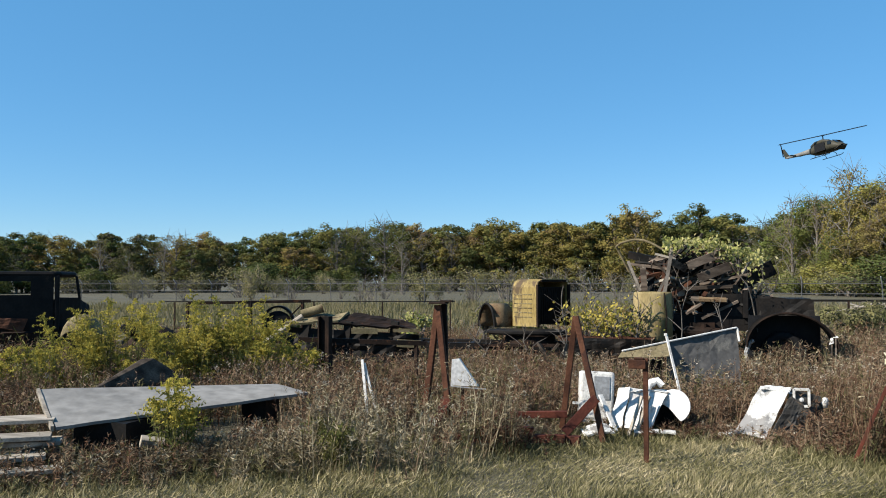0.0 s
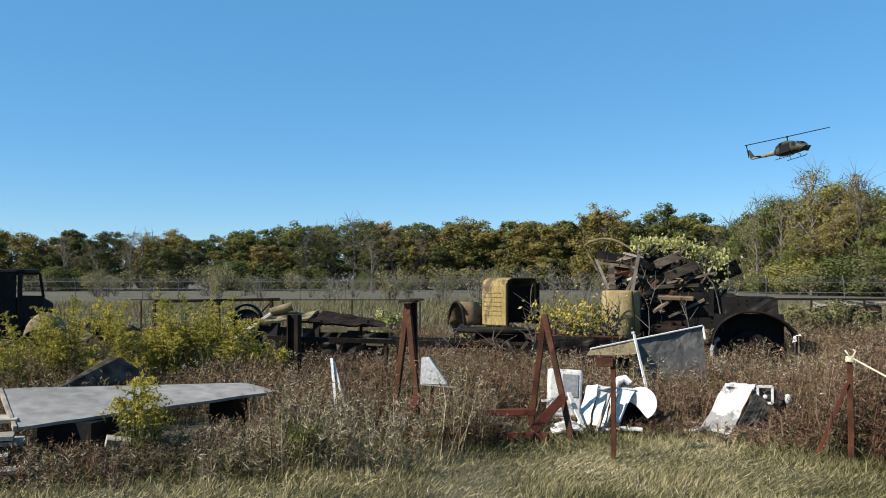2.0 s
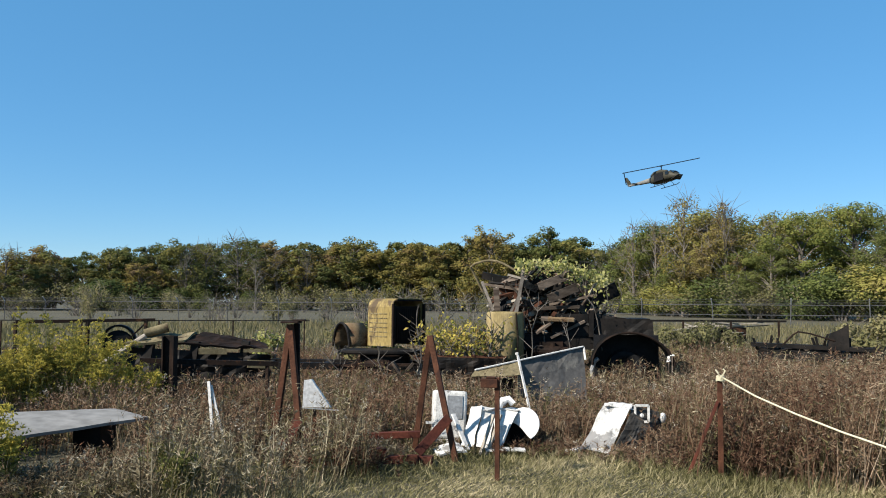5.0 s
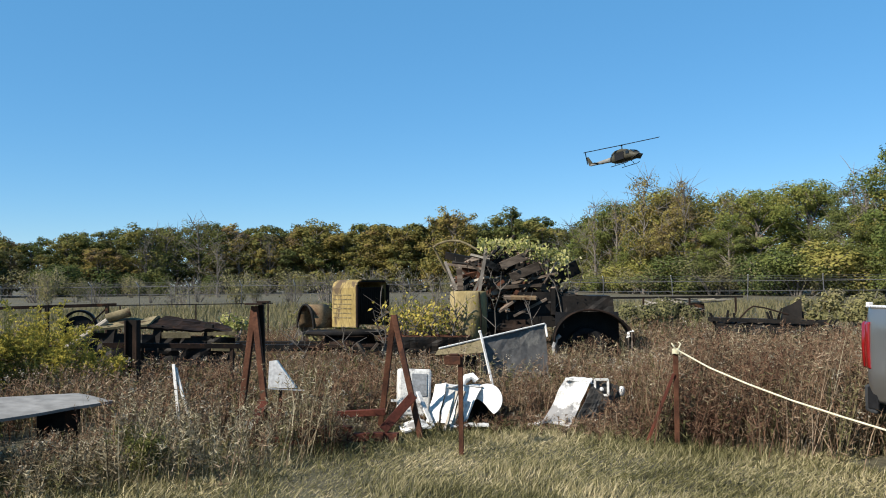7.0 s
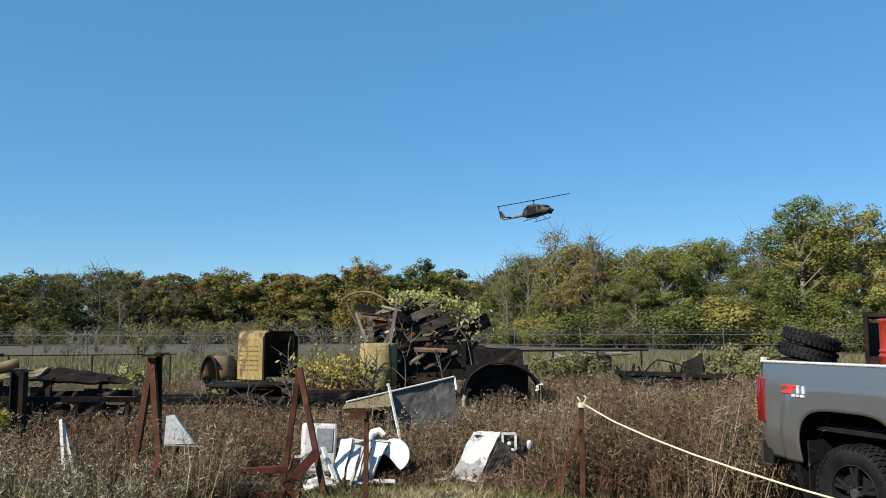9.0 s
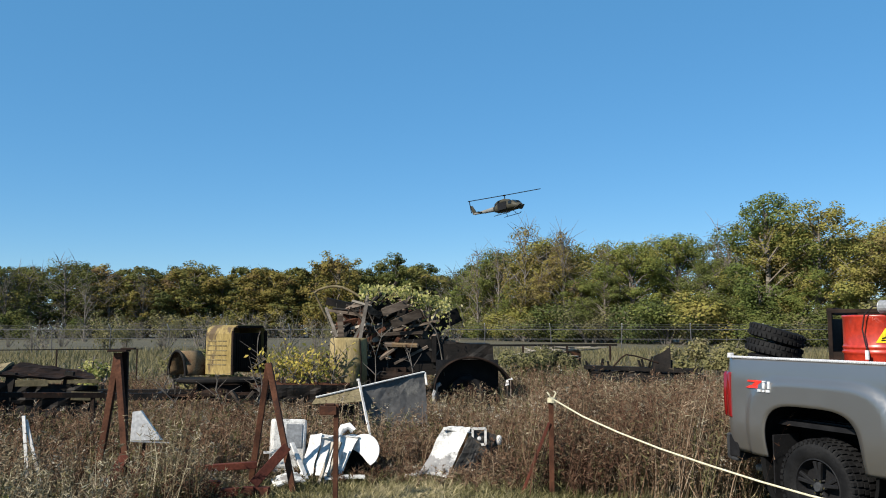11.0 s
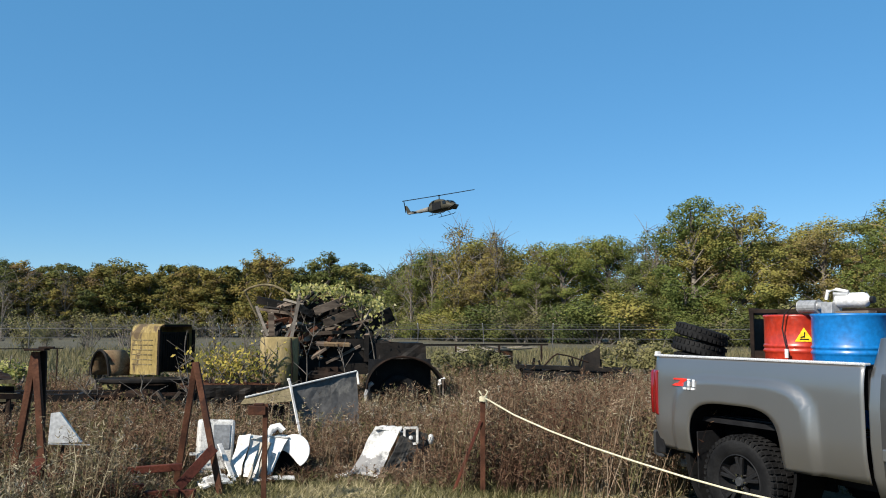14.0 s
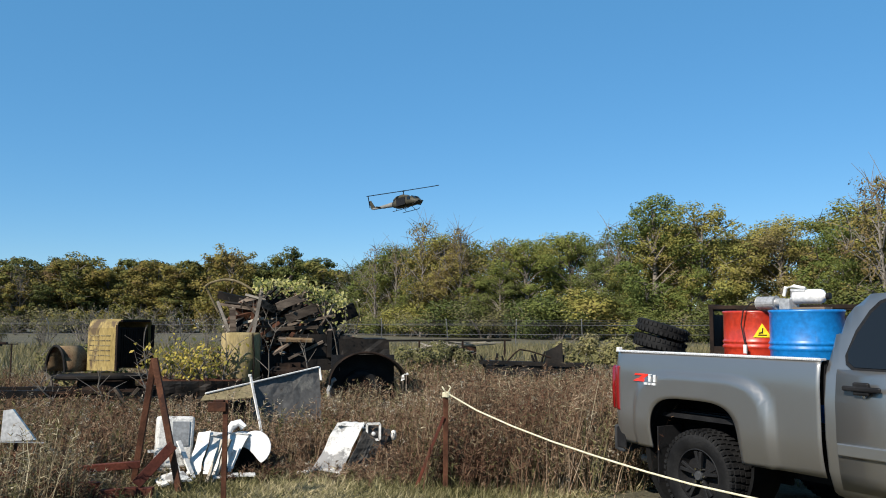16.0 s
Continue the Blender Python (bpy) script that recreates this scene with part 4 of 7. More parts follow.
    for x0, x1, z0, z1 in ((0.445, 0.50, 1.207, 1.222), (0.475, 0.495, 1.15, 1.207), (0.525, 0.545, 1.15, 1.222), (0.43, 0.46, 1.118, 1.14), (0.475, 0.495, 1.118, 1.14), (0.51, 0.54, 1.118, 1.14)):
        s.box(((x0 + x1) / 2, side_y(x0, z0) - 0.012, (z0 + z1) / 2), (x1 - x0, 0.012, z1 - z0))
    s.v = [(0.285 + (x - 0.285) * 1.25, y, 1.17 + (z - 1.17) * 0.9) for x, y, z in s.v]
    part("badge_bar", s, SILVER_DECAL, badge)


build_pickup()


def drum(mat, label, x, y, bung):
    t = thing("oil_drum", label, "drum", TRUCK @ pose(x, y, 0.905, 0, 0, 25))
    prof = [(0.0, 0.012), (0.27, 0.012), (0.285, 0.0), (0.292, 0.006), (0.287, 0.02)]
    for zc in (0.29, 0.58):
        prof += [(0.286, zc - 0.035), (0.292, zc - 0.022), (0.300, zc - 0.008), (0.292, zc + 0.006), (0.287, zc + 0.014), (0.292, zc + 0.024), (0.298, zc + 0.034), (0.29, zc + 0.046), (0.286, zc + 0.056)]
    prof += [(0.286, 0.855), (0.293, 0.865), (0.295, 0.88), (0.287, 0.886), (0.28, 0.876), (0.278, 0.862), (0.0, 0.862)]
    part("shell", Shape().lathe(prof, 56), mat, t, smooth=True)
    part("bung", Shape().lathe([(0, 0.03), (0.03, 0.03), (0.035, 0.0)], 16, Matrix.Translation((0.14, 0.1, 0.864))), STEEL, t)
    return t


def build_load():
    red = drum(RED_DRUM, "red steel drum with a yellow warning sign in the truck bed", 1.10, 0.72, True)
    drum(BLUE_DRUM, "bright blue steel drum in the truck bed", 1.72, 0.56, True)
    # warning sign on the red drum, turned to the near side of the truck
    sg = Shape()
    rr = 0.2905
    def onshell(u, z):
        a = radians(-68) + u / rr
        return (rr * math.cos(a), rr * math.sin(a), z)
    tri = [(-0.075, 0.655), (0.075, 0.655), (0, 0.775)]
    k = 8
    v, f = [], []
    for j in range(k + 1):
        w = j / k
        for i in range(k + 1):
            u = (i / k - 0.5) * 2 * 0.075 * (1 - w)
            v.append(onshell(u, 0.655 + 0.12 * w))
    f = [(j * (k + 1) + i, j * (k + 1) + i + 1, (j + 1) * (k + 1) + i + 1, (j + 1) * (k + 1) + i) for j in range(k) for i in range(k)]
    sign = part("warning_sign", Shape().put(v, f), YELLOW_SIGN, red, "yellow triangular warning sign")
    sign.modifiers.new("skin", "SOLIDIFY").thickness = -0.002
    mark = Shape()
    for a, b in (((-0.035, 0.675), (0.035, 0.675)), ((0, 0.69), (0.004, 0.735)), ((-0.03, 0.69), (0, 0.70))):
        mark.beam(Vector(onshell(*a)) * 1.0 + Vector((0.002, -0.004, 0)), Vector(onshell(*b)) + Vector((0.002, -0.004, 0)), 0.008, 0.008)
    part("sign_mark", mark, BLACK, sign, "black mark")
    # hand pump with hose and a white bottle on top of the drums
    p = thing("transfer_pump", "steel transfer pump with a black hose lying across the drum tops", "pump", TRUCK @ pose(1.42, 0.52, 1.79))
    part("motor", Shape().tube([(-0.13, 0, 0.065), (0.05, 0.0, 0.065)], 0.055, 16).tube([(0.05, 0, 0.065), (0.12, 0, 0.065)], 0.035, 14), STEEL, p, "dull metal pump body", bevel=0.004)
    part("pump_head", Shape().box((0.17, 0.0, 0.05), (0.10, 0.13, 0.09)).tube([(0.2, 0, 0.09), (0.2, 0, 0.16), (0.32, 0.02, 0.15)], 0.022, 10), STEEL, p, bevel=0.008)
    part("nozzle", Shape().tube([(0.10, 0.03, 0.12), (0.12, 0.03, 0.19), (0.20, 0.03, 0.20), (0.30, 0.04, 0.18)], [0.014, 0.017, 0.016, 0.012], 10), PLASTIC, p, "white nozzle")
    part("hose", Shape().tube([(-0.12, 0, 0.07), (-0.17, -0.05, 0.07), (-0.20, -0.12, 0.0), (-0.22, -0.128, -0.12), (-0.20, -0.128, -0.22), (-0.18, -0.13, -0.30)], 0.006, 8), BLACK, p, "black hose")
    part("tag", Shape().box((-0.178, -0.135, -0.33), (0.03, 0.012, 0.075)), PLASTIC, p, "white tag")
    bo = thing("plastic_bottle", "white plastic bottle lying on the blue drum", "bottle", TRUCK @ pose(1.62, 0.55, 1.90, 0, 90, 8) @ Matrix.Diagonal((0.8, 0.8, 0.85, 1)))
    part("body", Shape().lathe([(0.0, 0.0), (0.06, 0.0), (0.075, 0.015), (0.076, 0.26), (0.065, 0.29), (0.03, 0.31), (0.03, 0.33), (0.0, 0.33)], 24), PLASTIC, bo, smooth=True)
    part("cap", Shape().lathe([(0.034, 0.325), (0.034, 0.36), (0.0, 0.362)], 16), BLACK, bo)
    rest = thing("timber_block", "short wooden block under the bottle on the drum", "block", TRUCK @ pose(1.76, 0.55, 1.79))
    part("block", Shape().box((0, 0, 0.012), (0.34, 0.10, 0.022)), OLDWOOD, rest)
    ty = thing("spare_tyre", "worn black tyre stacked in the truck bed", "tyre", TRUCK @ pose(0.30, 0.46, 0.955) @ Matrix.Diagonal((0.80, 0.80, 0.66, 1)), "stack of tyres in the truck bed")
    prof = [(0.19, 0.075), (0.20, 0.09), (0.25, 0.098), (0.29, 0.09), (0.308, 0.07), (0.311, 0), (0.308, -0.07), (0.29, -0.09), (0.25, -0.098), (0.20, -0.09), (0.19, -0.075), (0.21, -0.06), (0.27, -0.04), (0.285, 0), (0.27, 0.04), (0.21, 0.06)]
    part("casing", Shape().lathe(prof, 44, closed=True), RUBBER, ty, smooth=True)
    bl = Shape()
    for i in range(34):
        for s in (-1, 1):
            mm = Matrix.Rotation(2 * math.pi * (i + 0.25 * s) / 34, 4, "Z")
            bl.box((0.309, 0, s * 0.05), (0.026, 0.032, 0.052), mm)
    part("tread", bl, RUBBER, ty)
    for k, dx in enumerate((0.0, -0.02, -0.05, -0.08, -0.10, -0.06)):
        if k:
            copy_thing(ty, TRUCK @ pose(0.26 + dx, 0.46, 0.955 + 0.132 * k) @ Matrix.Rotation(radians(-3.4 * k), 4, Vector((0.7, -0.71, 0))) @ Matrix.Rotation(0.7 * k, 4, "Z"))


build_load()


def build_rusty_bin():
    """The rusted steel box with scrap standing behind the pickup."""
    t = thing("scrap_bin", "rusty steel scrap bin heaped with junk behind the pickup", "bin", pose(6.68, 9.12, 0, 0, 0, -42))
    w, d, h = 2.5, 1.3, 1.78
    sh = Shape().box((0, d / 2, h / 2 + 0.2), (w, 0.05, h - 0.4)).box((0, -d / 2, 0.75), (w, 0.05, 1.3)).box((-w / 2, 0, 1.48), (0.05, d, 0.62)).box((w / 2, 0, h / 2), (0.05, d, h)).box((0, 0, 0.12), (w, d, 0.05))
    part("shell", sh, DARK_RUST, t)
    fr = Shape()
    for x in (-w / 2, w / 2):
        fr.beam((x, -d / 2, 0), (x, -d / 2, h + 0.12), 0.05, 0.06).beam((x, d / 2, 0), (x, d / 2, h + 0.12), 0.05, 0.06).beam((x, -d / 2, h + 0.1), (x, d / 2, h + 0.1), 0.08, 0.08)
    fr.beam((-w / 2, -d / 2, h + 0.1), (w / 2, -d / 2, h + 0.1), 0.05, 0.05).beam((-w / 2, d / 2, h + 0.1), (w / 2, d / 2, h + 0.1), 0.05, 0.05)
    part("frame", fr, DARK_RUST, t, bevel=0.008)
    for x in (-0.3, 0.85):
        part("stake", Shape().beam((x, -d / 2, h), (x, -d / 2, h + 0.25), 0.06, 0.06), DARK_RUST, t)


build_rusty_bin()


# ---------------------------------------------------------------- helicopter
def build_helicopter():
    m = Matrix.Translation((21.4, 148.6, 22.6)) @ Matrix.Rotation(radians(-9), 4, "Y") @ Matrix.Rotation(radians(-52), 4, "Z") @ Matrix.Rotation(radians(-6), 4, "X")
    t = thing("helicopter", "olive drab utility helicopter hovering over the trees", "helicopter", m)
    # local axes: x to the nose, y to its left, z up; origin at the skids
    def ring(x, w, lo, hi, n=16, p=2.6):
        out = []
        for a in range(n):
            c, s = math.cos(2 * math.pi * a / n), math.sin(2 * math.pi * a / n)
            e = (abs(c) ** p + abs(s) ** p) ** (-1 / p)
            out.append((x, c * e * w, (lo + hi) / 2 + s * e * (hi - lo) / 2))
        return out

    def loft(rows):
        rs_ = [ring(*r) for r in rows]
        n = len(rs_[0])
        v = [p for r in rs_ for p in r]
        f = [(i * n + a, (i + 1) * n + a, (i + 1) * n + (a + 1) % n, i * n + (a + 1) % n) for i in range(len(rs_) - 1) for a in range(n)]
        f += [tuple(range(n)), tuple((len(rs_) - 1) * n + a for a in reversed(range(n)))]
        return Shape().put(v, f)
    part("fuselage", loft([(-2.6, 0.55, 1.0, 2.1), (-1.6, 1.15, 0.62, 2.4), (0.2, 1.3, 0.55, 2.42), (1.9, 1.28, 0.55, 2.40), (2.7, 1.15, 0.58, 2.25), (3.5, 0.95, 0.62, 1.72), (4.1, 0.62, 0.72, 1.35), (4.4, 0.25, 0.85, 1.12)]), OLIVE_DRAB, t, smooth=True)
    part("engine_cowling", loft([(-2.4, 0.35, 2.0, 2.6), (-1.4, 0.62, 2.1, 3.0), (0.1, 0.7, 2.2, 3.05), (1.2, 0.5, 2.2, 2.75), (1.7, 0.25, 2.2, 2.45)]), OLIVE_DRAB, t, smooth=True)
    part("tail_boom", loft([(-2.2, 0.50, 1.1, 2.15), (-5.0, 0.33, 1.4, 2.05), (-8.0, 0.18, 1.65, 2.0), (-8.5, 0.1, 1.75, 1.95)]), LIT_TAIL, t, "tail boom, its sunlit grey put into the paint", smooth=True)
    part("tail_fin", Shape().slab([(-8.0, 1.6), (-7.6, 2.0), (-8.7, 3.55), (-9.2, 3.55), (-8.6, 1.8)], 0.16, Matrix.Translation((0, 0.08, 0)) @ Matrix.Rotation(math.pi / 2, 4, "X")), OLIVE_DRAB, t)
    part("stabiliser", Shape().box((-6.2, 0, 1.75), (0.7, 2.7, 0.08)), OLIVE_DRAB, t)
    part("tail_rotor", Shape().beam((-8.75, -0.3, 2.1), (-9.1, -0.3, 4.6), 0.05, 0.2).tube([(-8.92, -0.35, 3.35), (-8.92, 0.05, 3.35)], 0.07, 8), BLACK, t)
    for s in (-1, 1):
        # no opening is cut; a black slab paints in the cabin's shade
        part("cabin_door", Shape().box((0.45, s * 1.33, 1.5), (2.2, 0.08, 1.35)), BLACK, t, "black slab painting in the shade of the open cabin")
        part("cockpit_window", Shape().box((2.35, s * 1.22, 1.85), (0.75, 0.10, 0.62)), GLASS, t, bevel=0.05)
        part("skid", Shape().tube([(-1.7, s * 1.35, 0), (2.2, s * 1.35, 0), (2.7, s * 1.35, 0.18)], 0.06, 8), BLACK_IRON, t)
        for x in (-0.8, 1.4):
            part("skid_strut", Shape().tube([(x, s * 1.35, 0), (x, s * 1.1, 0.45), (x, s * 0.6, 0.62)], 0.05, 6), BLACK_IRON, t)
    part("windscreen", Shape().sheet(((3.52, -0.8, 1.70), (3.52, 0.8, 1.70), (2.78, 0.9, 2.27), (2.78, -0.9, 2.27)), 0.05, 4, 3), GLASS, t)
    part("chin_window", Shape().sheet(((4.38, -0.62, 1.15), (4.38, 0.62, 1.15), (3.2, 1.1, 0.54), (3.2, -1.1, 0.54)), -0.06, 4, 4), BLACK, t)
    part("rotor_mast", Shape().tube([(0.1, 0, 2.9), (0.1, 0, 3.75)], 0.09, 10).box((0.1, 0, 3.7), (0.5, 0.35, 0.16)), BLACK_IRON, t)
    bl = math.radians(52 + 8)
    for s in (-1, 1):
        e = Vector((0.1 + math.cos(bl) * 7.1 * s, math.sin(bl) * 7.1 * s, 3.75 + 1.0 * s))
        part("rotor_blade", Shape().beam((0.1, 0, 3.72), e, 0.50, 0.06), BLACK, t, "black rotor blade")


build_helicopter()
# ---------------------------------------------------------------- racks, posts, rope


def a_frame(root, top, left, right, foot):
    """A rusted A-frame: two leaning angle bars, a red wedge plate at the foot."""
    t, a, b, c = Vector(top), Vector(left), Vector(right), Vector(foot)
    for p in (a, b):
        leg = Shape()
        q = Vector((p.x, p.y, 0))
        d = (t - p).normalized()
        q = p - d * (p.z / d.z)
        leg.beam(q, t, 0.06, 0.012, (0, 1, 0)).beam(q + Vector((0.026, 0.03, 0)), t + Vector((0.026, 0.03, 0)), 0.012, 0.06, (0, 1, 0))
        part("leg", leg, RUST, root, bevel=0.003)
    w = Shape()
    w.beam(c + Vector((0, 0, -0.02)), b + Vector((-0.02, -0.02, 0.26)), 0.10, 0.02, (0, 1, 0.1))
    w.beam(c + Vector((-0.03, 0.02, -0.1)), c + Vector((0.16, 0.0, -0.10)), 0.10, 0.10)
    part("foot_bracket", w, RED_RUST, root, "red oxide foot bracket", bevel=0.004)


def build_rack():
    r = thing("steel_rack", "rusty steel rack of two A-frames joined by beams", "rack")
    a_frame(r, (-2.71, 8.57, 1.43), (-2.86, 8.55, 0.2), (-2.53, 8.43, 0.18), (-2.68, 8.27, 0.14))
    a_frame(r, (-1.235, 8.91, 1.31), (-1.40, 9.07, 0.2), (-0.975, 8.74, 0.2), (-1.30, 8.50, 0.14))
    part("cap_plate", Shape().box((-2.69, 8.57, 1.455), (0.19, 0.16, 0.02)).box((-2.60, 8.57, 1.475), (0.14, 0.06, 0.02)), DARK_RUST, r, bevel=0.004)
    part("upright", Shape().beam((-2.64, 8.70, 0), (-2.655, 8.66, 1.44), 0.06, 0.05), DARK_RUST, r, bevel=0.006)
    for p, q, w in (((-2.56, 8.62, 0.22), (-1.33, 8.89, 0.25), 0.07), ((-2.75, 8.14, 0.05), (-1.29, 8.45, 0.07), 0.08), ((-1.95, 8.75, 0.20), (-2.05, 8.4, 0.05), 0.06), ((-2.2, 8.25, 0.14), (-1.6, 8.4, 0.13), 0.10)):
        part("beam", Shape().beam(p, q, w, w), RED_RUST, r, bevel=0.005)


build_rack()


def build_posts():
    p = thing("steel_post", "rusty steel post with a short welded arm", "post", group="rusty posts")
    x, y = -0.445, 7.93
    part("shaft", Shape().box((x, y, 0.45), (0.045, 0.02, 1.02)).box((x + 0.018, y + 0.02, 0.45), (0.012, 0.05, 1.02)), RUST, p, bevel=0.002)
    part("arm", Shape().box((x - 0.075, y, 0.905), (0.16, 0.07, 0.085)).box((x - 0.06, y, 0.958), (0.09, 0.06, 0.02)), RUST, p, bevel=0.006)
    q = thing("steel_post", "rusty steel corner post with a diagonal brace tied with rope", "post", group="rusty posts")
    x, y = 1.715, 8.40
    part("shaft", Shape().box((x, y, 0.42), (0.05, 0.015, 1.05)).box((x, y + 0.025, 0.42), (0.012, 0.05, 1.05)), RUST, q, bevel=0.002)
    part("brace", Shape().beam((x - 0.02, y, 0.72), (x - 0.30, y + 0.05, 0.0), 0.045, 0.03), RED_RUST, q, bevel=0.003)
    r = thing("rope", "pale yellow rope sagging from the corner post past the pickup", "rope")
    pts = [(1.735, 8.38, 0.955), (1.95, 8.0, 0.82), (2.2, 7.62, 0.71), (2.45, 7.22, 0.62), (2.7, 6.78, 0.55), (2.95, 6.33, 0.49), (3.15, 5.95, 0.455), (3.35, 5.55, 0.44), (3.6, 5.0, 0.43), (3.9, 4.3, 0.46), (4.3, 3.3, 0.55)]
    part("line", Shape().tube(pts, 0.0085, 8), ROPE, r, smooth=True)
    kn = Shape()
    for k in range(4):
        ring = [(1.72 + 0.034 * math.cos(a), 8.40 + 0.034 * math.sin(a), 0.925 + 0.012 * k + 0.004 * math.sin(a * 2)) for a in [i * 0.5236 for i in range(13)]]
        kn.tube(ring, 0.009, 6)
    kn.tube([(1.72, 8.37, 0.95), (1.69, 8.36, 1.0), (1.67, 8.37, 1.03)], 0.008, 6).tube([(1.73, 8.37, 0.96), (1.76, 8.36, 1.02), (1.74, 8.37, 1.04)], 0.008, 6)
    part("knot", kn, ROPE, r)
    s = thing("steel_post", "short rusty picket at the rope's far end", "post", group="rusty posts")
    part("shaft", Shape().box((4.3, 3.3, 0.3), (0.04, 0.04, 0.7)), RUST, s, bevel=0.003)


build_posts()

# ---------------------------------------------------------------- white scrap


def build_white_scrap():
    f = thing("white_tin_sheet", "white triangular sheet of tin standing in the weeds", "sheet metal")
    part("sheet", Shape().put([(-2.74, 9.19, 0.47), (-2.43, 9.27, 0.465), (-2.64, 9.20, 0.79), (-2.72, 9.18, 0.78), (-2.73, 9.21, 0.47), (-2.42, 9.29, 0.465), (-2.63, 9.22, 0.79), (-2.71, 9.20, 0.78)],
                              [(0, 1, 2, 3), (7, 6, 5, 4), (0, 4, 5, 1), (1, 5, 6, 2), (2, 6, 7, 3), (3, 7, 4, 0)]), PLASTIC, f)
    part("bent_edge", Shape().beam((-2.74, 9.19, 0.465), (-2.34, 9.30, 0.43), 0.02, 0.012), STEEL, f)
    part("stub", Shape().beam((-2.62, 9.30, 0.0), (-2.62, 9.28, 0.6), 0.03, 0.03), RUST, f)
    b = thing("white_appliance", "old white appliance housing with a grey front panel", "appliance", pose(-1.135, 9.80, 0.06, -6, 3, 12))
    part("housing", Shape().slab([(-0.20, -0.13), (0.20, -0.13), (0.20, 0.13), (-0.20, 0.13)], 0.56), WHITE_CHIPPED, b, bevel=0.03)
    part("front_panel", Shape().box((0.055, -0.134, 0.37), (0.19, 0.012, 0.27)), GREY_SCREEN, b, "grey front panel", bevel=0.01)
    part("foot", Shape().box((0, 0, -0.06), (0.38, 0.24, 0.12)), WHITE_CHIPPED, b, bevel=0.01)
    part("bracket", Shape().box((-0.23, -0.12, 0.18), (0.10, 0.03, 0.03)), WHITE, b)
    for p, q, w in (((-1.03, 9.42, 0.40), (-0.84, 9.22, 0.03), 0.05), ((-1.10, 9.40, 0.33), (-0.97, 9.22, 0.03), 0.03)):
        s = thing("white_bar", "white painted bar leaning on the scrap", "bar", group="loose white bars")
        part("bar", Shape().beam(p, q, w, 0.02), WHITE, s)
    for c, sz, rz in (((-1.02, 9.0, 0.06), (0.34, 0.25, 0.12), 20), ((0.35, 9.35, 0.05), (0.22, 0.12, 0.05), 30)):
        s = thing("white_fragment", "broken piece of white sheet metal on the ground", "scrap", pose(*c, 6, -4, rz), "white fragments")
        x, y, z = [q / 2 for q in sz]
        part("sheet", Shape().sheet(((-x, -y, 0), (x, -y * 0.7, 0.02), (x * 0.8, y, 0.03), (-x * 0.9, y, 0)), 0.02, 8, 5, 0.05, int(rz)), WHITE_CHIPPED, s)
    # crumpled white hood with a domed end
    d = thing("white_drum_shell", "crumpled white sheet-metal hood with a torn round end in the grass", "sheet metal")
    outer = [(math.cos(radians(a)), math.sin(radians(a))) for a in range(-62, 172, 9)]
    inner = [(-0.86, -0.02), (-0.62, 0.02), (-0.36, -0.10), (-0.08, -0.34), (0.18, -0.62), (0.36, -0.80)]
    end = part("round_end", Shape().slab([(x * 0.185, y * 0.185) for x, y in outer + inner], 0.018), PLASTIC, d, "torn round white end", bevel=0.006)
    end.matrix_basis = Matrix.Translation((-0.225, 9.50, 0.295)) @ Matrix.Rotation(radians(-14), 4, "Z") @ Matrix.Rotation(radians(78), 4, "X")
    # flat black plate added to give the hollow its shade
    part("cavity_plate", Shape().box((-0.28, 9.60, 0.16), (0.34, 0.02, 0.32)), MATTE, d, "black plate painting in the shade of the hollow")
    part("side_sheet", Shape().sheet(((-0.94, 9.34, 0.05), (-0.78, 9.30, 0.06), (-0.70, 9.55, 0.48), (-0.83, 9.56, 0.46)), 0.008, 10, 12, 0.05, 5), WHITE, d)
    part("side_sheet", Shape().sheet(((-0.76, 9.32, 0.06), (-0.60, 9.26, 0.05), (-0.56, 9.56, 0.47), (-0.71, 9.55, 0.48)), 0.008, 10, 12, 0.06, 9), WHITE, d)
    part("side_sheet", Shape().sheet(((-0.57, 9.38, 0.14), (-0.47, 9.30, 0.05), (-0.30, 9.48, 0.44), (-0.55, 9.56, 0.47)), 0.008, 10, 12, 0.05, 15), WHITE, d)
    part("top_sheet", Shape().sheet(((-0.84, 9.54, 0.46), (-0.28, 9.50, 0.455), (-0.26, 9.86, 0.40), (-0.78, 9.84, 0.38)), 0.008, 14, 8, 0.05, 13), WHITE_CHIPPED, d)
    part("rib", Shape().tube([(-0.53, 9.75, 0.44), (-0.48, 9.73, 0.53), (-0.41, 9.72, 0.55), (-0.36, 9.72, 0.49)], 0.04, 10), PLASTIC, d, "curved white rib", smooth=True)
    part("rib_seal", Shape().tube([(-0.47, 9.68, 0.48), (-0.42, 9.67, 0.53), (-0.36, 9.67, 0.49)], 0.018, 8), GREY_SCREEN, d, "grey rubber seal", smooth=True)
    part("foot_plate", Shape().sheet(((-0.64, 9.12, 0.05), (-0.20, 9.14, 0.06), (-0.22, 9.36, 0.07), (-0.62, 9.34, 0.06)), 0.02, 10, 5, 0.04, 3), WHITE_CHIPPED, d)
    for k in range(2):
        bt = thing("wooden_stick", "thin grey stick leaning against the crumpled hood", "stick", group="leaning sticks")
        part("stick", Shape().beam((-0.70 + 0.07 * k, 9.15, 0.0), (-0.56 + 0.08 * k, 9.3, 0.42), 0.04, 0.02), GREYWOOD, bt)
    w = thing("white_bar", "long white bar leaning on the grey metal sheet", "bar", group="loose white bars")
    part("bar", Shape().beam((-0.10, 10.25, 0.02), (-0.335, 10.6, 1.02), 0.026, 0.02), WHITE, w)
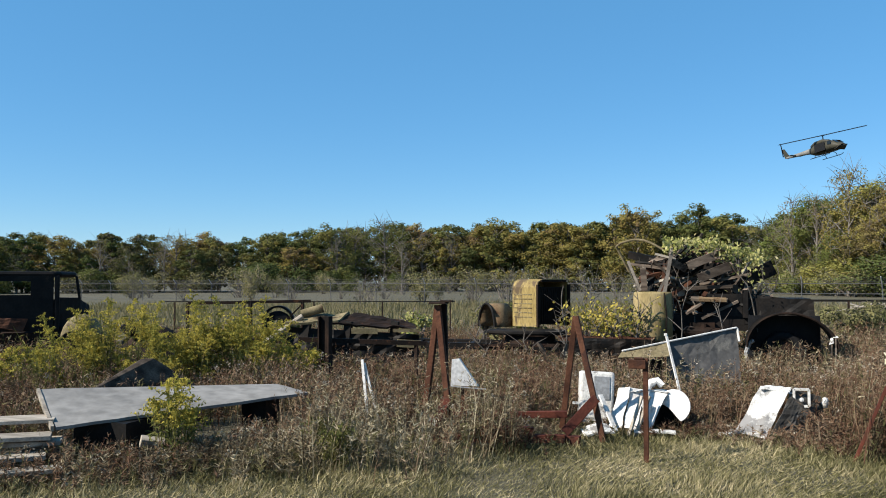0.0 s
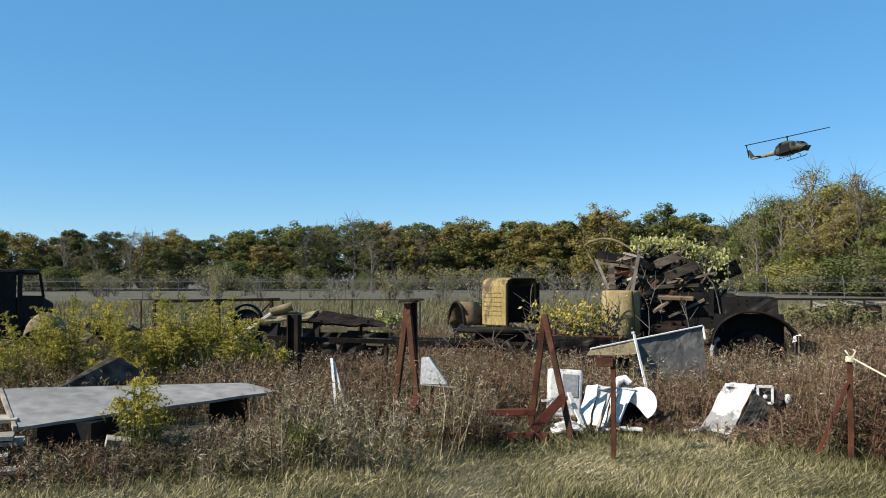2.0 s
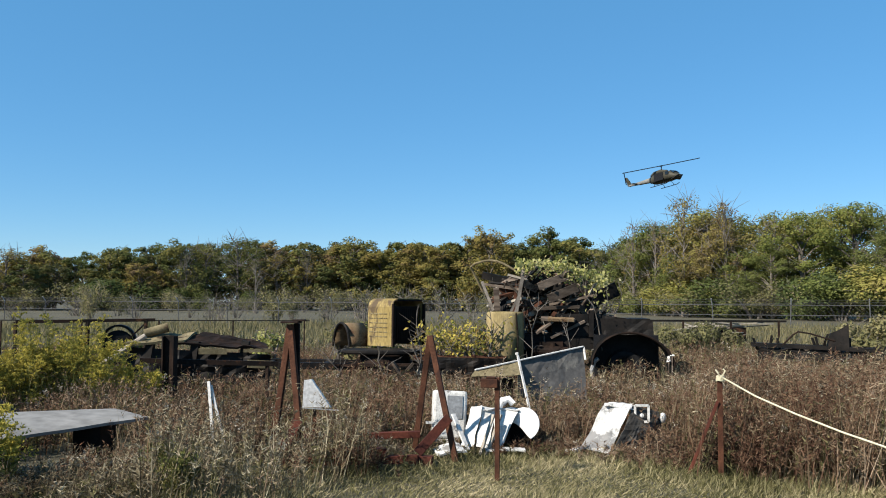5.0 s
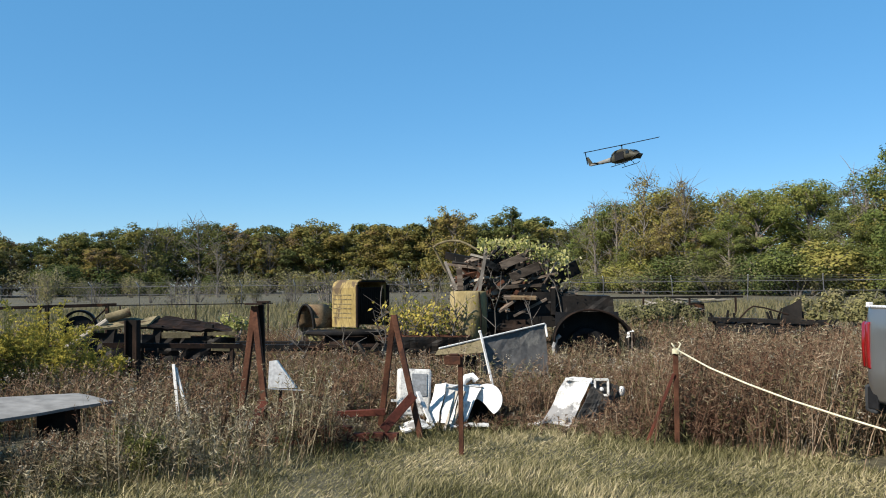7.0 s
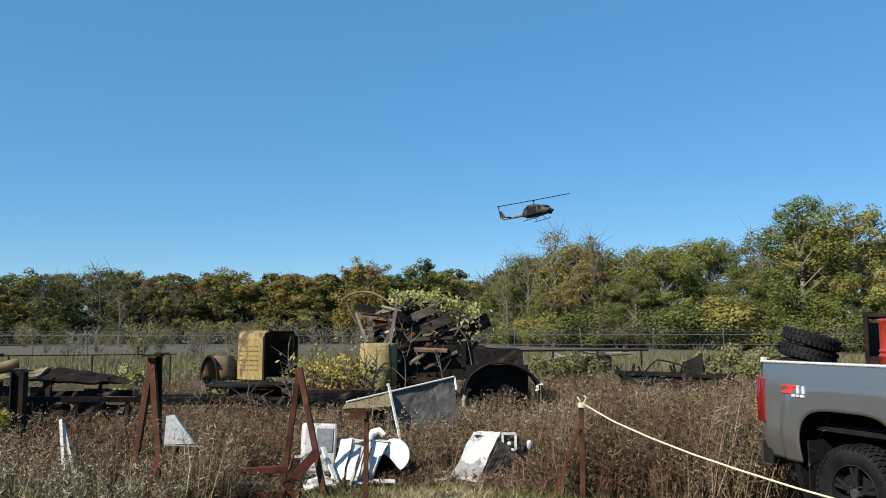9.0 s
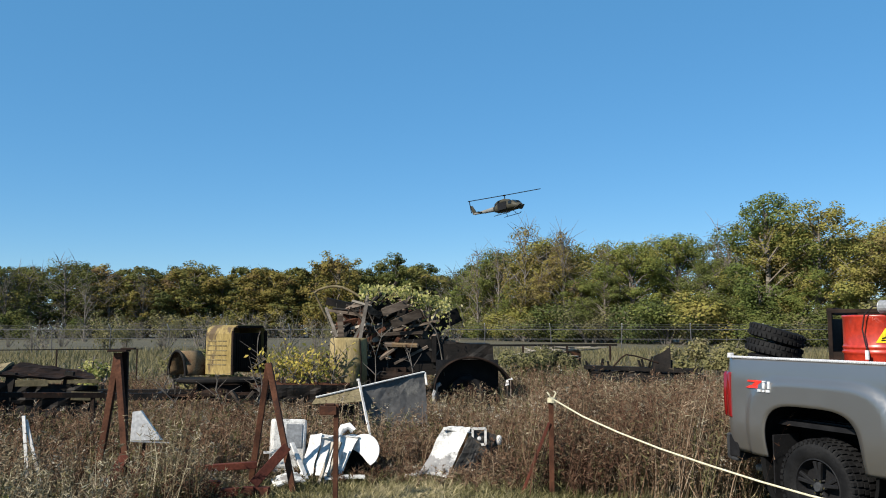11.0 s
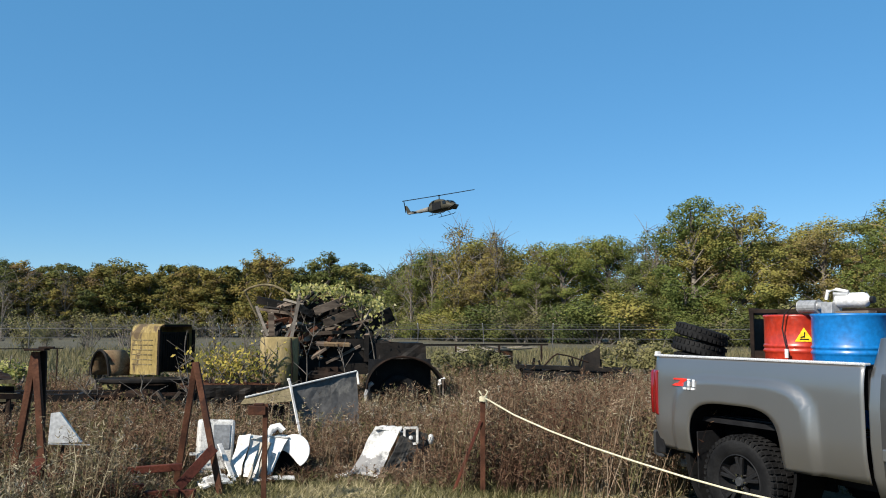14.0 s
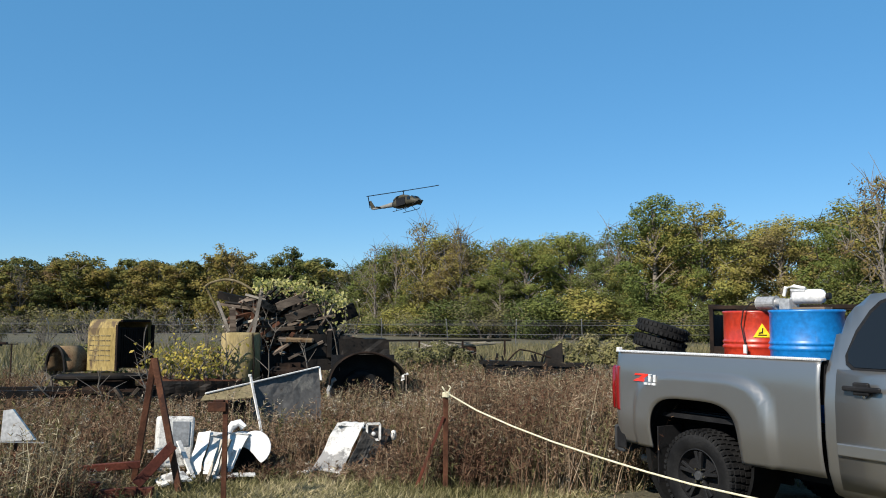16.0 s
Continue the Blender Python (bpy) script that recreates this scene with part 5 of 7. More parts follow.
    part("bar_cap", Shape().box((-0.34, 10.6, 1.02), (0.04, 0.035, 0.035)), WHITE, w, bevel=0.008)
    g = thing("sheet_metal_trough", "bent grey sheet-metal panel with a pale rim leaning on a stump", "sheet metal")
    part("face", Shape().sheet(((-0.36, 11.66, 0.10), (0.62, 12.14, 0.30), (0.58, 12.28, 1.02), (-0.36, 11.79, 0.85)), 0.012, 10, 6, 0.02, 3), GALV, g)
    part("rim", Shape().beam((-0.95, 11.46, 0.735), (0.58, 12.27, 1.035), 0.035, 0.022).beam((0.585, 12.27, 1.03), (0.61, 12.25, 0.84), 0.03, 0.02), WHITE, g, "pale folded rim", bevel=0.006)
    part("flap", Shape().sheet(((-1.0, 11.36, 0.65), (-0.33, 11.50, 0.66), (-0.33, 11.79, 0.85), (-0.95, 11.46, 0.73)), 0.012, 8, 5, 0.03, 8), OLIVE, g, "mossy folded flap")
    part("prop", Shape().box((-0.55, 11.7, 0.30), (0.25, 0.2, 0.62)), DARK_RUST, g)
    part("prop", Shape().box((0.3, 12.2, 0.30), (0.2, 0.1, 0.62)), DARK_RUST, g)
    # crumpled white body panel with a small framed opening
    c = thing("crumpled_white_panel", "crumpled white body panel with peeling paint", "sheet metal")
    part("front", Shape().sheet(((0.40, 9.42, 0.05), (0.70, 9.30, 0.02), (1.00, 9.58, 0.53), (0.69, 9.58, 0.54)), 0.01, 20, 16, 0.05, 2), WHITE_PEELED, c)
    part("top", Shape().sheet(((0.69, 9.53, 0.53), (1.02, 9.58, 0.52), (1.08, 9.95, 0.48), (0.75, 9.98, 0.45)), 0.01, 10, 8, 0.06, 4), WHITE_CHIPPED, c)
    # the side turned from the sun gets its shade as dark colour
    part("side", Shape().sheet(((0.73, 9.34, 0.0), (1.36, 9.66, 0.0), (1.33, 9.72, 0.44), (1.01, 9.60, 0.52)), 0.01, 14, 10, 0.05, 6), SHADED_GREY, c, "dark side, its shade put into the colour")
    fr = Shape()
    o = Vector((1.10, 9.58, 0.43))
    for a, b in (((-0.075, -0.09), (0.075, -0.09)), ((0.075, -0.09), (0.075, 0.09)), ((0.075, 0.09), (-0.075, 0.09)), ((-0.075, 0.09), (-0.075, -0.09))):
        fr.beam(o + Vector((a[0], 0, a[1])), o + Vector((b[0], 0, b[1])), 0.025, 0.025)
    part("window_frame", fr, WHITE, c)
    part("lamp", Shape().lathe([(0, 0.02), (0.018, 0.015), (0.024, 0.0), (0, -0.01)], 14, Matrix.Translation(o + Vector((0.0, -0.02, -0.02))) @ Matrix.Rotation(math.pi / 2, 4, "X")), PLASTIC, c, "small round white lamp")
    part("hinge", Shape().lathe([(0, 0.06), (0.025, 0.05), (0.042, 0.0), (0.025, -0.05), (0, -0.06)], 14, Matrix.Translation((1.35, 9.70, 0.37))), WHITE, c, "white rounded bracket", smooth=True)
    k = thing("white_stake", "peeling white wooden stake leaning in the weeds", "stake")
    part("slat", Shape().beam((-3.40, 8.30, 0.0), (-3.465, 8.25, 0.84), 0.03, 0.015).beam((-3.26, 8.33, 0.0), (-3.45, 8.27, 0.80), 0.028, 0.015), WHITE, k)


build_white_scrap()

# ---------------------------------------------------------------- boards


def build_boards():
    b = thing("weathered_panel", "large weathered grey plywood panel lying raised on scrap", "board")
    part("panel", Shape().sheet(((-5.60, 6.12, 0.365), (-4.15, 8.32, 0.45), (-4.74, 8.70, 0.48), (-6.46, 6.83, 0.59)), 0.03, 24, 10, 0.007, 12), PANEL, b)
    part("edge_strip", Shape().beam((-5.62, 6.10, 0.35), (-6.47, 6.82, 0.575), 0.03, 0.05), GREYWOOD, b)
    part("support", Shape().box((-5.45, 6.72, 0.17), (0.6, 0.4, 0.36)), BLACK_IRON, b)
    part("support", Shape().box((-4.65, 8.15, 0.2), (0.3, 0.3, 0.40)), BLACK_IRON, b)
    t = thing("plywood_offcut", "grey plywood offcut tilted up behind the panel", "board")
    part("sheet", Shape().put([(-6.52, 7.55, 0.44), (-5.70, 8.60, 0.40), (-6.10, 8.20, 0.79), (-6.20, 8.12, 0.79), (-6.54, 7.57, 0.44), (-5.72, 8.62, 0.40), (-6.12, 8.22, 0.79), (-6.22, 8.14, 0.79)],
                              [(0, 1, 2, 3), (7, 6, 5, 4), (0, 4, 5, 1), (1, 5, 6, 2), (2, 6, 7, 3), (3, 7, 4, 0)]), OLDWOOD, t)
    for x, y, z in ((-6.53, 7.55, 0.45), (-5.72, 8.6, 0.42)):
        part("batten", Shape().beam((x, y, 0.0), (x, y, z), 0.06, 0.06), OLDWOOD, t)
    for k, (p, q, w, h) in enumerate((((-7.3, 5.2, 0.42), (-5.80, 6.34, 0.40), 0.34, 0.035), ((-7.0, 4.9, 0.33), (-5.58, 6.05, 0.30), 0.26, 0.04), ((-7.0, 5.15, 0.27), (-5.55, 6.15, 0.24), 0.30, 0.04), ((-6.9, 4.4, 0.10), (-5.15, 5.75, 0.10), 0.20, 0.035), ((-6.8, 4.75, 0.16), (-5.5, 5.9, 0.16), 0.24, 0.04), ((-4.9, 7.3, 0.09), (-3.7, 8.0, 0.09), 0.14, 0.03))):
        s = thing("plank", "weathered grey plank in the board pile", "plank", group="planks of the board pile")
        part("board", Shape().beam(p, q, w, h), GREYWOOD, s, bevel=0.004)
    for x, y in ((-6.7, 5.35), (-5.75, 6.1)):
        s = thing("timber_block", "short timber block under the planks", "block", group="blocks under the planks")
        part("block", Shape().box((x, y, 0.12), (0.3, 0.16, 0.28)), OLDWOOD, s, bevel=0.006)
    c = thing("timber_block", "pale sawn block lying in the weeds", "block", pose(-4.93, 6.62, 0.16, 8, 12, 40))
    part("block", Shape().box((0, 0, 0), (0.22, 0.16, 0.09)), GREYWOOD, c, bevel=0.005)


build_boards()

# ---------------------------------------------------------------- old machinery


def build_yellow_engine():
    e = thing("derelict_crane_truck", "derelict yellow-hooded crane truck rusting in the weeds", "derelict truck")
    # hood: local x along the lit flank, y along the dark front
    hd = Matrix.Translation((-3.10, 16.71, 0.75)) @ Matrix.Rotation(radians(146.0), 4, "Z")
    L, Wd, Hh = 0.72, 0.96, 0.98
    prof = [(-Wd / 2, 0), (-Wd / 2, Hh - 0.16), (-Wd / 2 + 0.05, Hh - 0.05), (-Wd / 2 + 0.16, Hh), (Wd / 2 - 0.16, Hh), (Wd / 2 - 0.05, Hh - 0.05), (Wd / 2, Hh - 0.16), (Wd / 2, 0)]
    n = len(prof)
    v = [(x, y - Wd / 2, z) for x in (0.0, 0.06, L) for y, z in prof]
    f = [(i * n + a, i * n + a + 1, (i + 1) * n + a + 1, (i + 1) * n + a) for i in range(2) for a in range(n - 1)]
    f.append(tuple(2 * n + a for a in range(n)))
    hood = part("hood", Shape().put(v, f), YELLOW, e, "faded yellow engine hood", bevel=0.012)
    hood.matrix_basis = hd
    sk = hood.modifiers.new("skin", "SOLIDIFY")
    sk.thickness = 0.015
    for r in range(6):
        lv = Shape()
        for k in range(4):
            lv.beam((0.14 + k * 0.14, 0.017, 0.20 + r * 0.095), (0.25 + k * 0.14, 0.017, 0.20 + r * 0.095), 0.014, 0.018)
        part("louvre_row", lv, OLIVE, hood, "row of pressed louvres")
    core = Shape().box((0.10, -Wd / 2, Hh * 0.45), (0.05, Wd * 0.8, Hh * 0.8))
    part("radiator", core, BLACK_IRON, hood, "black radiator core")
    fin = Shape().box((0, 0, 0), (0.012, 0.01, Hh * 0.74)).mesh("fin")
    for i in range(14):
        part("fin", fin, BLACK_IRON, hood).location = (0.065, -0.07 - i * 0.063, Hh * 0.45)
    part("radiator_shell", Shape().beam((-0.01, -0.01, 0), (-0.01, -0.01, Hh - 0.1), 0.05, 0.05).beam((-0.01, -Wd + 0.01, 0), (-0.01, -Wd + 0.01, Hh - 0.1), 0.05, 0.05).beam((-0.01, -0.1, Hh - 0.02), (-0.01, -Wd + 0.1, Hh - 0.02), 0.05, 0.04), DARK_RUST, hood)
    fd = Shape()
    m = 14
    v = []
    for x in (-0.34, 0.34):
        for i in range(m + 1):
            a = math.pi * i / m
            v.append((-4.12 + x * 0.50 - 0.23 * math.cos(a), 17.35 + math.cos(a) * 0.22 + x * 0.6, 0.72 + 0.50 * math.sin(a)))
    fd.put(v, [(i, i + 1, m + 2 + i, m + 1 + i) for i in range(m)])
    fo = part("fender", fd, TAN_RUST, e, "tan rust-stained curved fender", smooth=True)
    fo.modifiers.new("skin", "SOLIDIFY").thickness = 0.02
    fr = Shape()
    fr.tube([v[i] for i in range(m + 1)], 0.028, 8)
    part("fender_rim", fr, BLACK_IRON, fo)
    part("turntable", Shape().lathe([(0.0, 0.0), (0.78, 0.0), (0.82, 0.03), (0.82, 0.07), (0.78, 0.09), (0.0, 0.09)], 48, Matrix.Translation((-3.25, 16.3, 0.63)) @ Matrix.Diagonal((1, 0.55, 1, 1))), BLACK_IRON, e, "black round turntable plate")
    part("pedestal", Shape().lathe([(0.55, -0.28), (0.5, 0.0)], 24, Matrix.Translation((-3.2, 16.45, 0.60))), DARK_RUST, e)
    ch = Shape()
    ch.beam((-7.6, 15.4, 0.44), (-0.2, 16.35, 0.36), 0.10, 0.13).beam((-7.4, 16.3, 0.44), (-0.4, 17.3, 0.36), 0.10, 0.13)
    for k in range(6):
        x = -6.6 + 1.15 * k
        ch.beam((x, 15.5 + 0.129 * (x + 6.6), 0.40), (x - 0.1, 16.4 + 0.14 * (x + 6.6), 0.40), 0.08, 0.12)
    part("chassis", ch, BLACK_IRON, e, "blackened chassis rails")
    part("bed_floor", Shape().sheet(((-2.55, 16.0, 0.60), (-0.75, 16.25, 0.58), (-0.7, 17.4, 0.60), (-2.5, 17.3, 0.62)), 0.05, 14, 8, 0.06, 3), RUST, e)
    part("bed_skirt", Shape().sheet(((-2.2, 15.98, 0.28), (-0.72, 16.2, 0.22), (-0.74, 16.22, 0.57), (-2.25, 16.0, 0.60)), 0.03, 14, 6, 0.08, 4), BLACK_IRON, e)
    for p, q in (((-3.6, 15.8, 0.55), (-3.9, 15.7, 0.0)), ((-2.9, 15.7, 0.5), (-2.55, 15.6, 0.05)), ((-2.5, 15.75, 0.5), (-2.9, 15.65, 0.02)), ((-3.4, 15.7, 0.36), (-2.5, 15.7, 0.30)), ((-4.2, 15.8, 0.42), (-2.4, 15.8, 0.46)), ((-1.6, 16.1, 0.5), (-1.7, 16.1, 0.0))):
        part("strut", Shape().beam(p, q, 0.08, 0.05), OLDWOOD if p[0] > -3 else DARK_RUST, e)
    # the yellow tank
    tk = thing("yellow_tank", "faded yellow cylindrical tank with rust runs beside the wood pile", "tank", pose(-0.79, 17.0, 0.5))
    part("shell", Shape().lathe([(0.0, 0.0), (0.36, 0.0), (0.385, 0.03), (0.385, 0.42), (0.395, 0.45), (0.385, 0.48), (0.385, 0.93), (0.36, 0.98), (0.0, 0.99)], 40), PALE_YELLOW, tk, smooth=True)
    part("base", Shape().box((0, 0, -0.25), (0.7, 0.6, 0.5)), DARK_RUST, tk)
    part("pipe", Shape().tube([(0.26, -0.30, 0.05), (0.28, -0.32, 0.5), (0.24, -0.32, 0.97)], 0.014, 8), DARK_RUST, tk)


build_yellow_engine()


def build_black_truck():
    t = thing("derelict_flatbed", "blackened derelict flatbed truck buried under scrap wood", "derelict truck")
    part("bed", Shape().box((0.2, 18.1, 0.98), (3.1, 1.7, 0.12)).box((0.2, 17.25, 0.86), (3.1, 0.10, 0.30)), BLACK_IRON, t, "blackened flat bed")
    part("headboard", Shape().box((0.98, 17.9, 1.25), (0.10, 1.6, 0.55)).box((0.55, 17.2, 1.22), (0.75, 0.06, 0.45)), BLACK_IRON, t)
    part("cowl", Shape().sheet(((0.95, 17.2, 0.85), (2.25, 17.1, 0.80), (2.22, 17.15, 1.30), (0.95, 17.25, 1.45)), 0.03, 12, 6, 0.05, 6).box((1.55, 17.8, 1.18), (1.25, 1.2, 0.35)), BLACK_IRON, t, "black engine cowl")
    m, v = 18, []
    for y in (16.35, 17.05):
        for i in range(m + 1):
            a = math.pi * i / m
            v.append((1.67 - 0.72 * math.cos(a) + (0.18 if i > m * 0.6 else 0) * (i / m - 0.6) * 2, y, 0.46 + 0.64 * math.sin(a)))
    fe = part("fender", Shape().put(v, [(i, i + 1, m + 2 + i, m + 1 + i) for i in range(m)]), BLACK_IRON, t, "black arched front fender", smooth=True)
    fe.modifiers.new("skin", "SOLIDIFY").thickness = 0.025
    part("fender_edge", Shape().tube([(x, y - 0.01, z) for x, y, z in v[:m + 1]], 0.022, 6), DARK_RUST, fe)
    part("inner_wing", Shape().box((1.67, 17.08, 0.60), (1.30, 0.04, 0.85)), BLACK, t)
    w = part("wheel", Shape().lathe([(0.05, -0.08), (0.2, -0.08), (0.22, 0.06), (0.05, 0.08)], 24, Matrix.Translation((1.62, 16.75, 0.36)) @ Matrix.Rotation(math.pi / 2, 4, "X")), DARK_RUST, t)
    part("tyre", Shape().lathe([(0.12, -0.10), (0.34, -0.11), (0.38, -0.07), (0.38, 0.07), (0.34, 0.11), (0.22, 0.10)], 28, Matrix.Translation((1.62, 16.75, 0.36)) @ Matrix.Rotation(math.pi / 2, 4, "X"), closed=True), RUBBER, w, smooth=True)
    part("chrome_trim", Shape().tube([(0.98, 16.6, 0.15), (0.95, 16.55, 0.35), (1.0, 16.52, 0.52), (1.08, 16.52, 0.58)], 0.045, 8), STEEL, t, "pale curved bumper end")
    part("engine_block", Shape().box((0.15, 17.35, 0.62), (0.5, 0.5, 0.5)).tube([(-0.2, 17.1, 0.7), (0.5, 17.0, 0.66)], 0.11, 12).tube([(0.2, 17.05, 0.4), (0.2, 17.05, 0.85)], 0.06, 10), DARK_RUST, t)
    part("rear_wheel", Shape().lathe([(0.0, -0.1), (0.34, -0.11), (0.40, -0.06), (0.40, 0.06), (0.34, 0.11), (0, 0.1)], 28, Matrix.Translation((-0.35, 17.5, 0.40)) @ Matrix.Rotation(math.pi / 2, 4, "X")), BLACK, t)
    for c, s in (((2.40, 16.3, 0.60), (0.08, 0.05, 0.13)), ((2.47, 16.3, 0.68), (0.10, 0.06, 0.05))):
        s_ = thing("white_fragment", "small white scrap piece lodged in the weeds", "scrap", group="white fragments")
        part("sheet", Shape().sheet(((c[0] - s[0] / 2, c[1], c[2] - s[2] / 2), (c[0] + s[0] / 2, c[1], c[2] - s[2] * 0.3), (c[0] + s[0] * 0.3, c[1] + 0.03, c[2] + s[2] / 2), (c[0] - s[0] * 0.2, c[1] + 0.03, c[2] + s[2] * 0.4)), 0.008, 5, 4, 0.06, 7), WHITE_CHIPPED, s_)
        part("stalk", Shape().beam((c[0], c[1] + 0.015, 0), (c[0], c[1] + 0.015, c[2] - 0.02), 0.02, 0.02), OLDWOOD, s_)
    # heap of scrap lumber
    p = thing("scrap_wood_pile", "tangled heap of old boards and beams on the flatbed", "wood pile")
    rng = random.Random(5)
    for k in range(250):
        u = rng.uniform(-1, 1)
        c = Vector((0.05 + u * 1.08, 17.95 + rng.uniform(-0.7, 0.55), 1.05 + rng.random() ** 0.9 * 1.25 * (1 - 0.55 * max(0, u) ** 2 - 0.2 * max(0, -u) ** 2)))
        a, el = rng.gauss(0.3, 0.9), rng.gauss(0.1, 0.6)
        d = Vector((math.cos(a) * math.cos(el), math.sin(a) * math.cos(el) * 0.6, math.sin(el))) * rng.uniform(0.15, 0.52)
        part("board", Shape().beam(c - d, c + d, rng.uniform(0.02, 0.15), rng.uniform(0.02, 0.06), (rng.gauss(0, 0.5), rng.gauss(0, 0.5), 1)), rng.choice((OLDWOOD, OLDWOOD, OLDWOOD, GREYWOOD, BLACK_IRON, RUST)), p)
    for a, b, w, h, mt in (((0.55, 17.4, 1.50), (1.55, 17.6, 1.98), 0.30, 0.06, BLACK_IRON), ((-1.30, 17.45, 2.12), (-1.05, 17.35, 1.5), 0.06, 0.03, TWIG), ((-0.56, 17.0, 1.45), (-0.42, 17.05, 2.24), 0.07, 0.09, TWIG), ((-0.95, 17.05, 1.50), (-0.98, 17.1, 1.98), 0.12, 0.03, OLDWOOD), ((-0.70, 17.0, 1.42), (-0.52, 17.0, 1.78), 0.05, 0.03, TWIG), ((0.1, 16.98, 1.34), (0.62, 17.0, 1.33), 0.05, 0.18, TAN_RUST), ((-0.1, 17.0, 2.0), (0.4, 17.05, 2.2), 0.16, 0.04, OLDWOOD), ((0.1, 17.0, 1.75), (0.7, 17.05, 2.0), 0.18, 0.04, OLDWOOD), ((-0.2, 17.2, 1.55), (0.75, 17.2, 1.60), 0.06, 0.08, OLDWOOD),
                           ((-1.35, 18.2, 2.28), (-0.55, 18.0, 2.1), 0.16, 0.05, BLACK_IRON), ((-0.9, 17.4, 2.05), (-0.6, 17.5, 1.75), 0.22, 0.03, RUST), ((0.15, 17.1, 0.95), (0.85, 17.15, 1.30), 0.05, 0.05, OLDWOOD), ((-0.05, 17.1, 1.35), (0.65, 17.1, 1.32), 0.05, 0.22, OLDWOOD), ((-0.15, 17.05, 1.05), (0.2, 17.05, 1.3), 0.04, 0.2, OLDWOOD), ((1.0, 17.5, 1.55), (1.05, 17.5, 1.95), 0.3, 0.08, BLACK_IRON)):
        part("board", Shape().beam(a, b, w, h, (0, 1, 0.2)), mt, p)
    hoop = [(-1.55 + 0.95 * i / 14, 18.3, 2.40 + 0.16 * math.sin(math.pi * i / 14) - 0.10 * (i / 14) + (0.0 if i else -0.02)) for i in range(15)]
    part("hoop", Shape().tube([(-1.30, 17.7, 1.9), (-1.52, 17.6, 2.36)] + [(x, y - 0.75, z + 0.06) for x, y, z in hoop], 0.026, 8), OLIVE, p, "bent steel hoop")
    # vines over the heap and yellow shrub in the bed gap
    rs = np.random.RandomState(8)
    n = 900
    x = rs.uniform(-0.6, 1.35, n)
    pos = np.stack([x, 17.6 + rs.normal(0, 0.35, n), 2.50 - 0.25 * np.clip(x - 0.2, 0, 2) + rs.normal(0, 0.07, n) - 0.25 * (rs.uniform(0, 1, n) ** 4)], 1)
    drip = np.stack([rs.normal(1.15, 0.18, 70), 17.1 + rs.normal(0, 0.1, 70), rs.uniform(1.5, 2.2, 70)], 1)
    vi = thing("climbing_vine", "yellow-green climbing vine over the scrap heap", "vine")
    cards("foliage", np.concatenate([pos, drip]), 0.5, 0.044, LEAF_VINE, vi, 3, 0.6)
    st = Shape()
    for k in range(22):
        a = Vector((rng.uniform(-0.9, 1.2), 17.1 + rng.uniform(-0.1, 0.4), 0.7))
        pts = [a]
        for j in range(6):
            pts.append(pts[-1] + Vector((rng.gauss(0, 0.13), rng.gauss(0.03, 0.06), rng.uniform(0.15, 0.34))))
        st.tube(pts, [0.014, 0.013, 0.012, 0.011, 0.009, 0.007, 0.004], 5, False)
    part("brushwood", st, TWIG, vi)
    ys = thing("yellow_shrub", "small shrub with bright yellow autumn leaves", "shrub")
    n = 900
    pos = np.stack([rs.normal(-1.72, 0.42, n), 16.55 + rs.normal(0, 0.22, n), 0.90 + rs.normal(0, 0.22, n)], 1)
    cards("foliage", pos[pos[:, 2] > 0.55], 0.5, 0.050, LEAF_YELLOW, ys, 4, 0.5)
    st = Shape()
    for k in range(46):
        a = Vector((rng.gauss(-1.7, 0.30), 16.55 + rng.gauss(0, 0.15), 0.55))
        e = a + Vector((rng.gauss(0, 0.35), rng.gauss(0, 0.15), rng.uniform(0.35, 1.0)))
        st.tube([a, (a + e) / 2 + Vector((rng.gauss(0, 0.08), 0, 0.04)), e], [0.010, 0.008, 0.003], 4, False)
    part("brushwood", st, TWIG, ys)


build_black_truck()


def build_saplings():
    """Leafless saplings grown up before the yellow hood and round the turntable."""
    rng = random.Random(23)
    for x, y, h in ((-2.55, 16.0, 1.65), (-2.35, 15.9, 1.2), (-3.0, 15.6, 0.9), (-3.9, 15.7, 0.8), (-1.25, 16.3, 1.35), (-0.95, 16.5, 1.7), (-0.35, 16.6, 1.9), (0.5, 16.6, 1.5)):
        t = thing("bare_sapling", "thin leafless sapling grown through the wreck", "sapling", group="bare saplings")
        st = Shape()
        p = [Vector((x, y, -0.02))]
        for k in range(5):
            p.append(p[-1] + Vector((rng.gauss(0, 0.07), rng.gauss(0, 0.05), h / 5)))
        st.tube(p, [0.018, 0.016, 0.013, 0.010, 0.007, 0.003], 6, False)
        part("trunk", st, TWIG, t)
        for k in range(9):
            a = p[rng.randint(1, 4)]
            e = a + Vector((rng.gauss(0, 0.25), rng.gauss(0, 0.12), rng.uniform(0.05, 0.4)))
            part("branch", Shape().tube([a, (a + e) / 2 + Vector((rng.gauss(0, 0.04), 0, 0.03)), e], [0.008, 0.006, 0.002], 4, False), TWIG, t)


build_saplings()


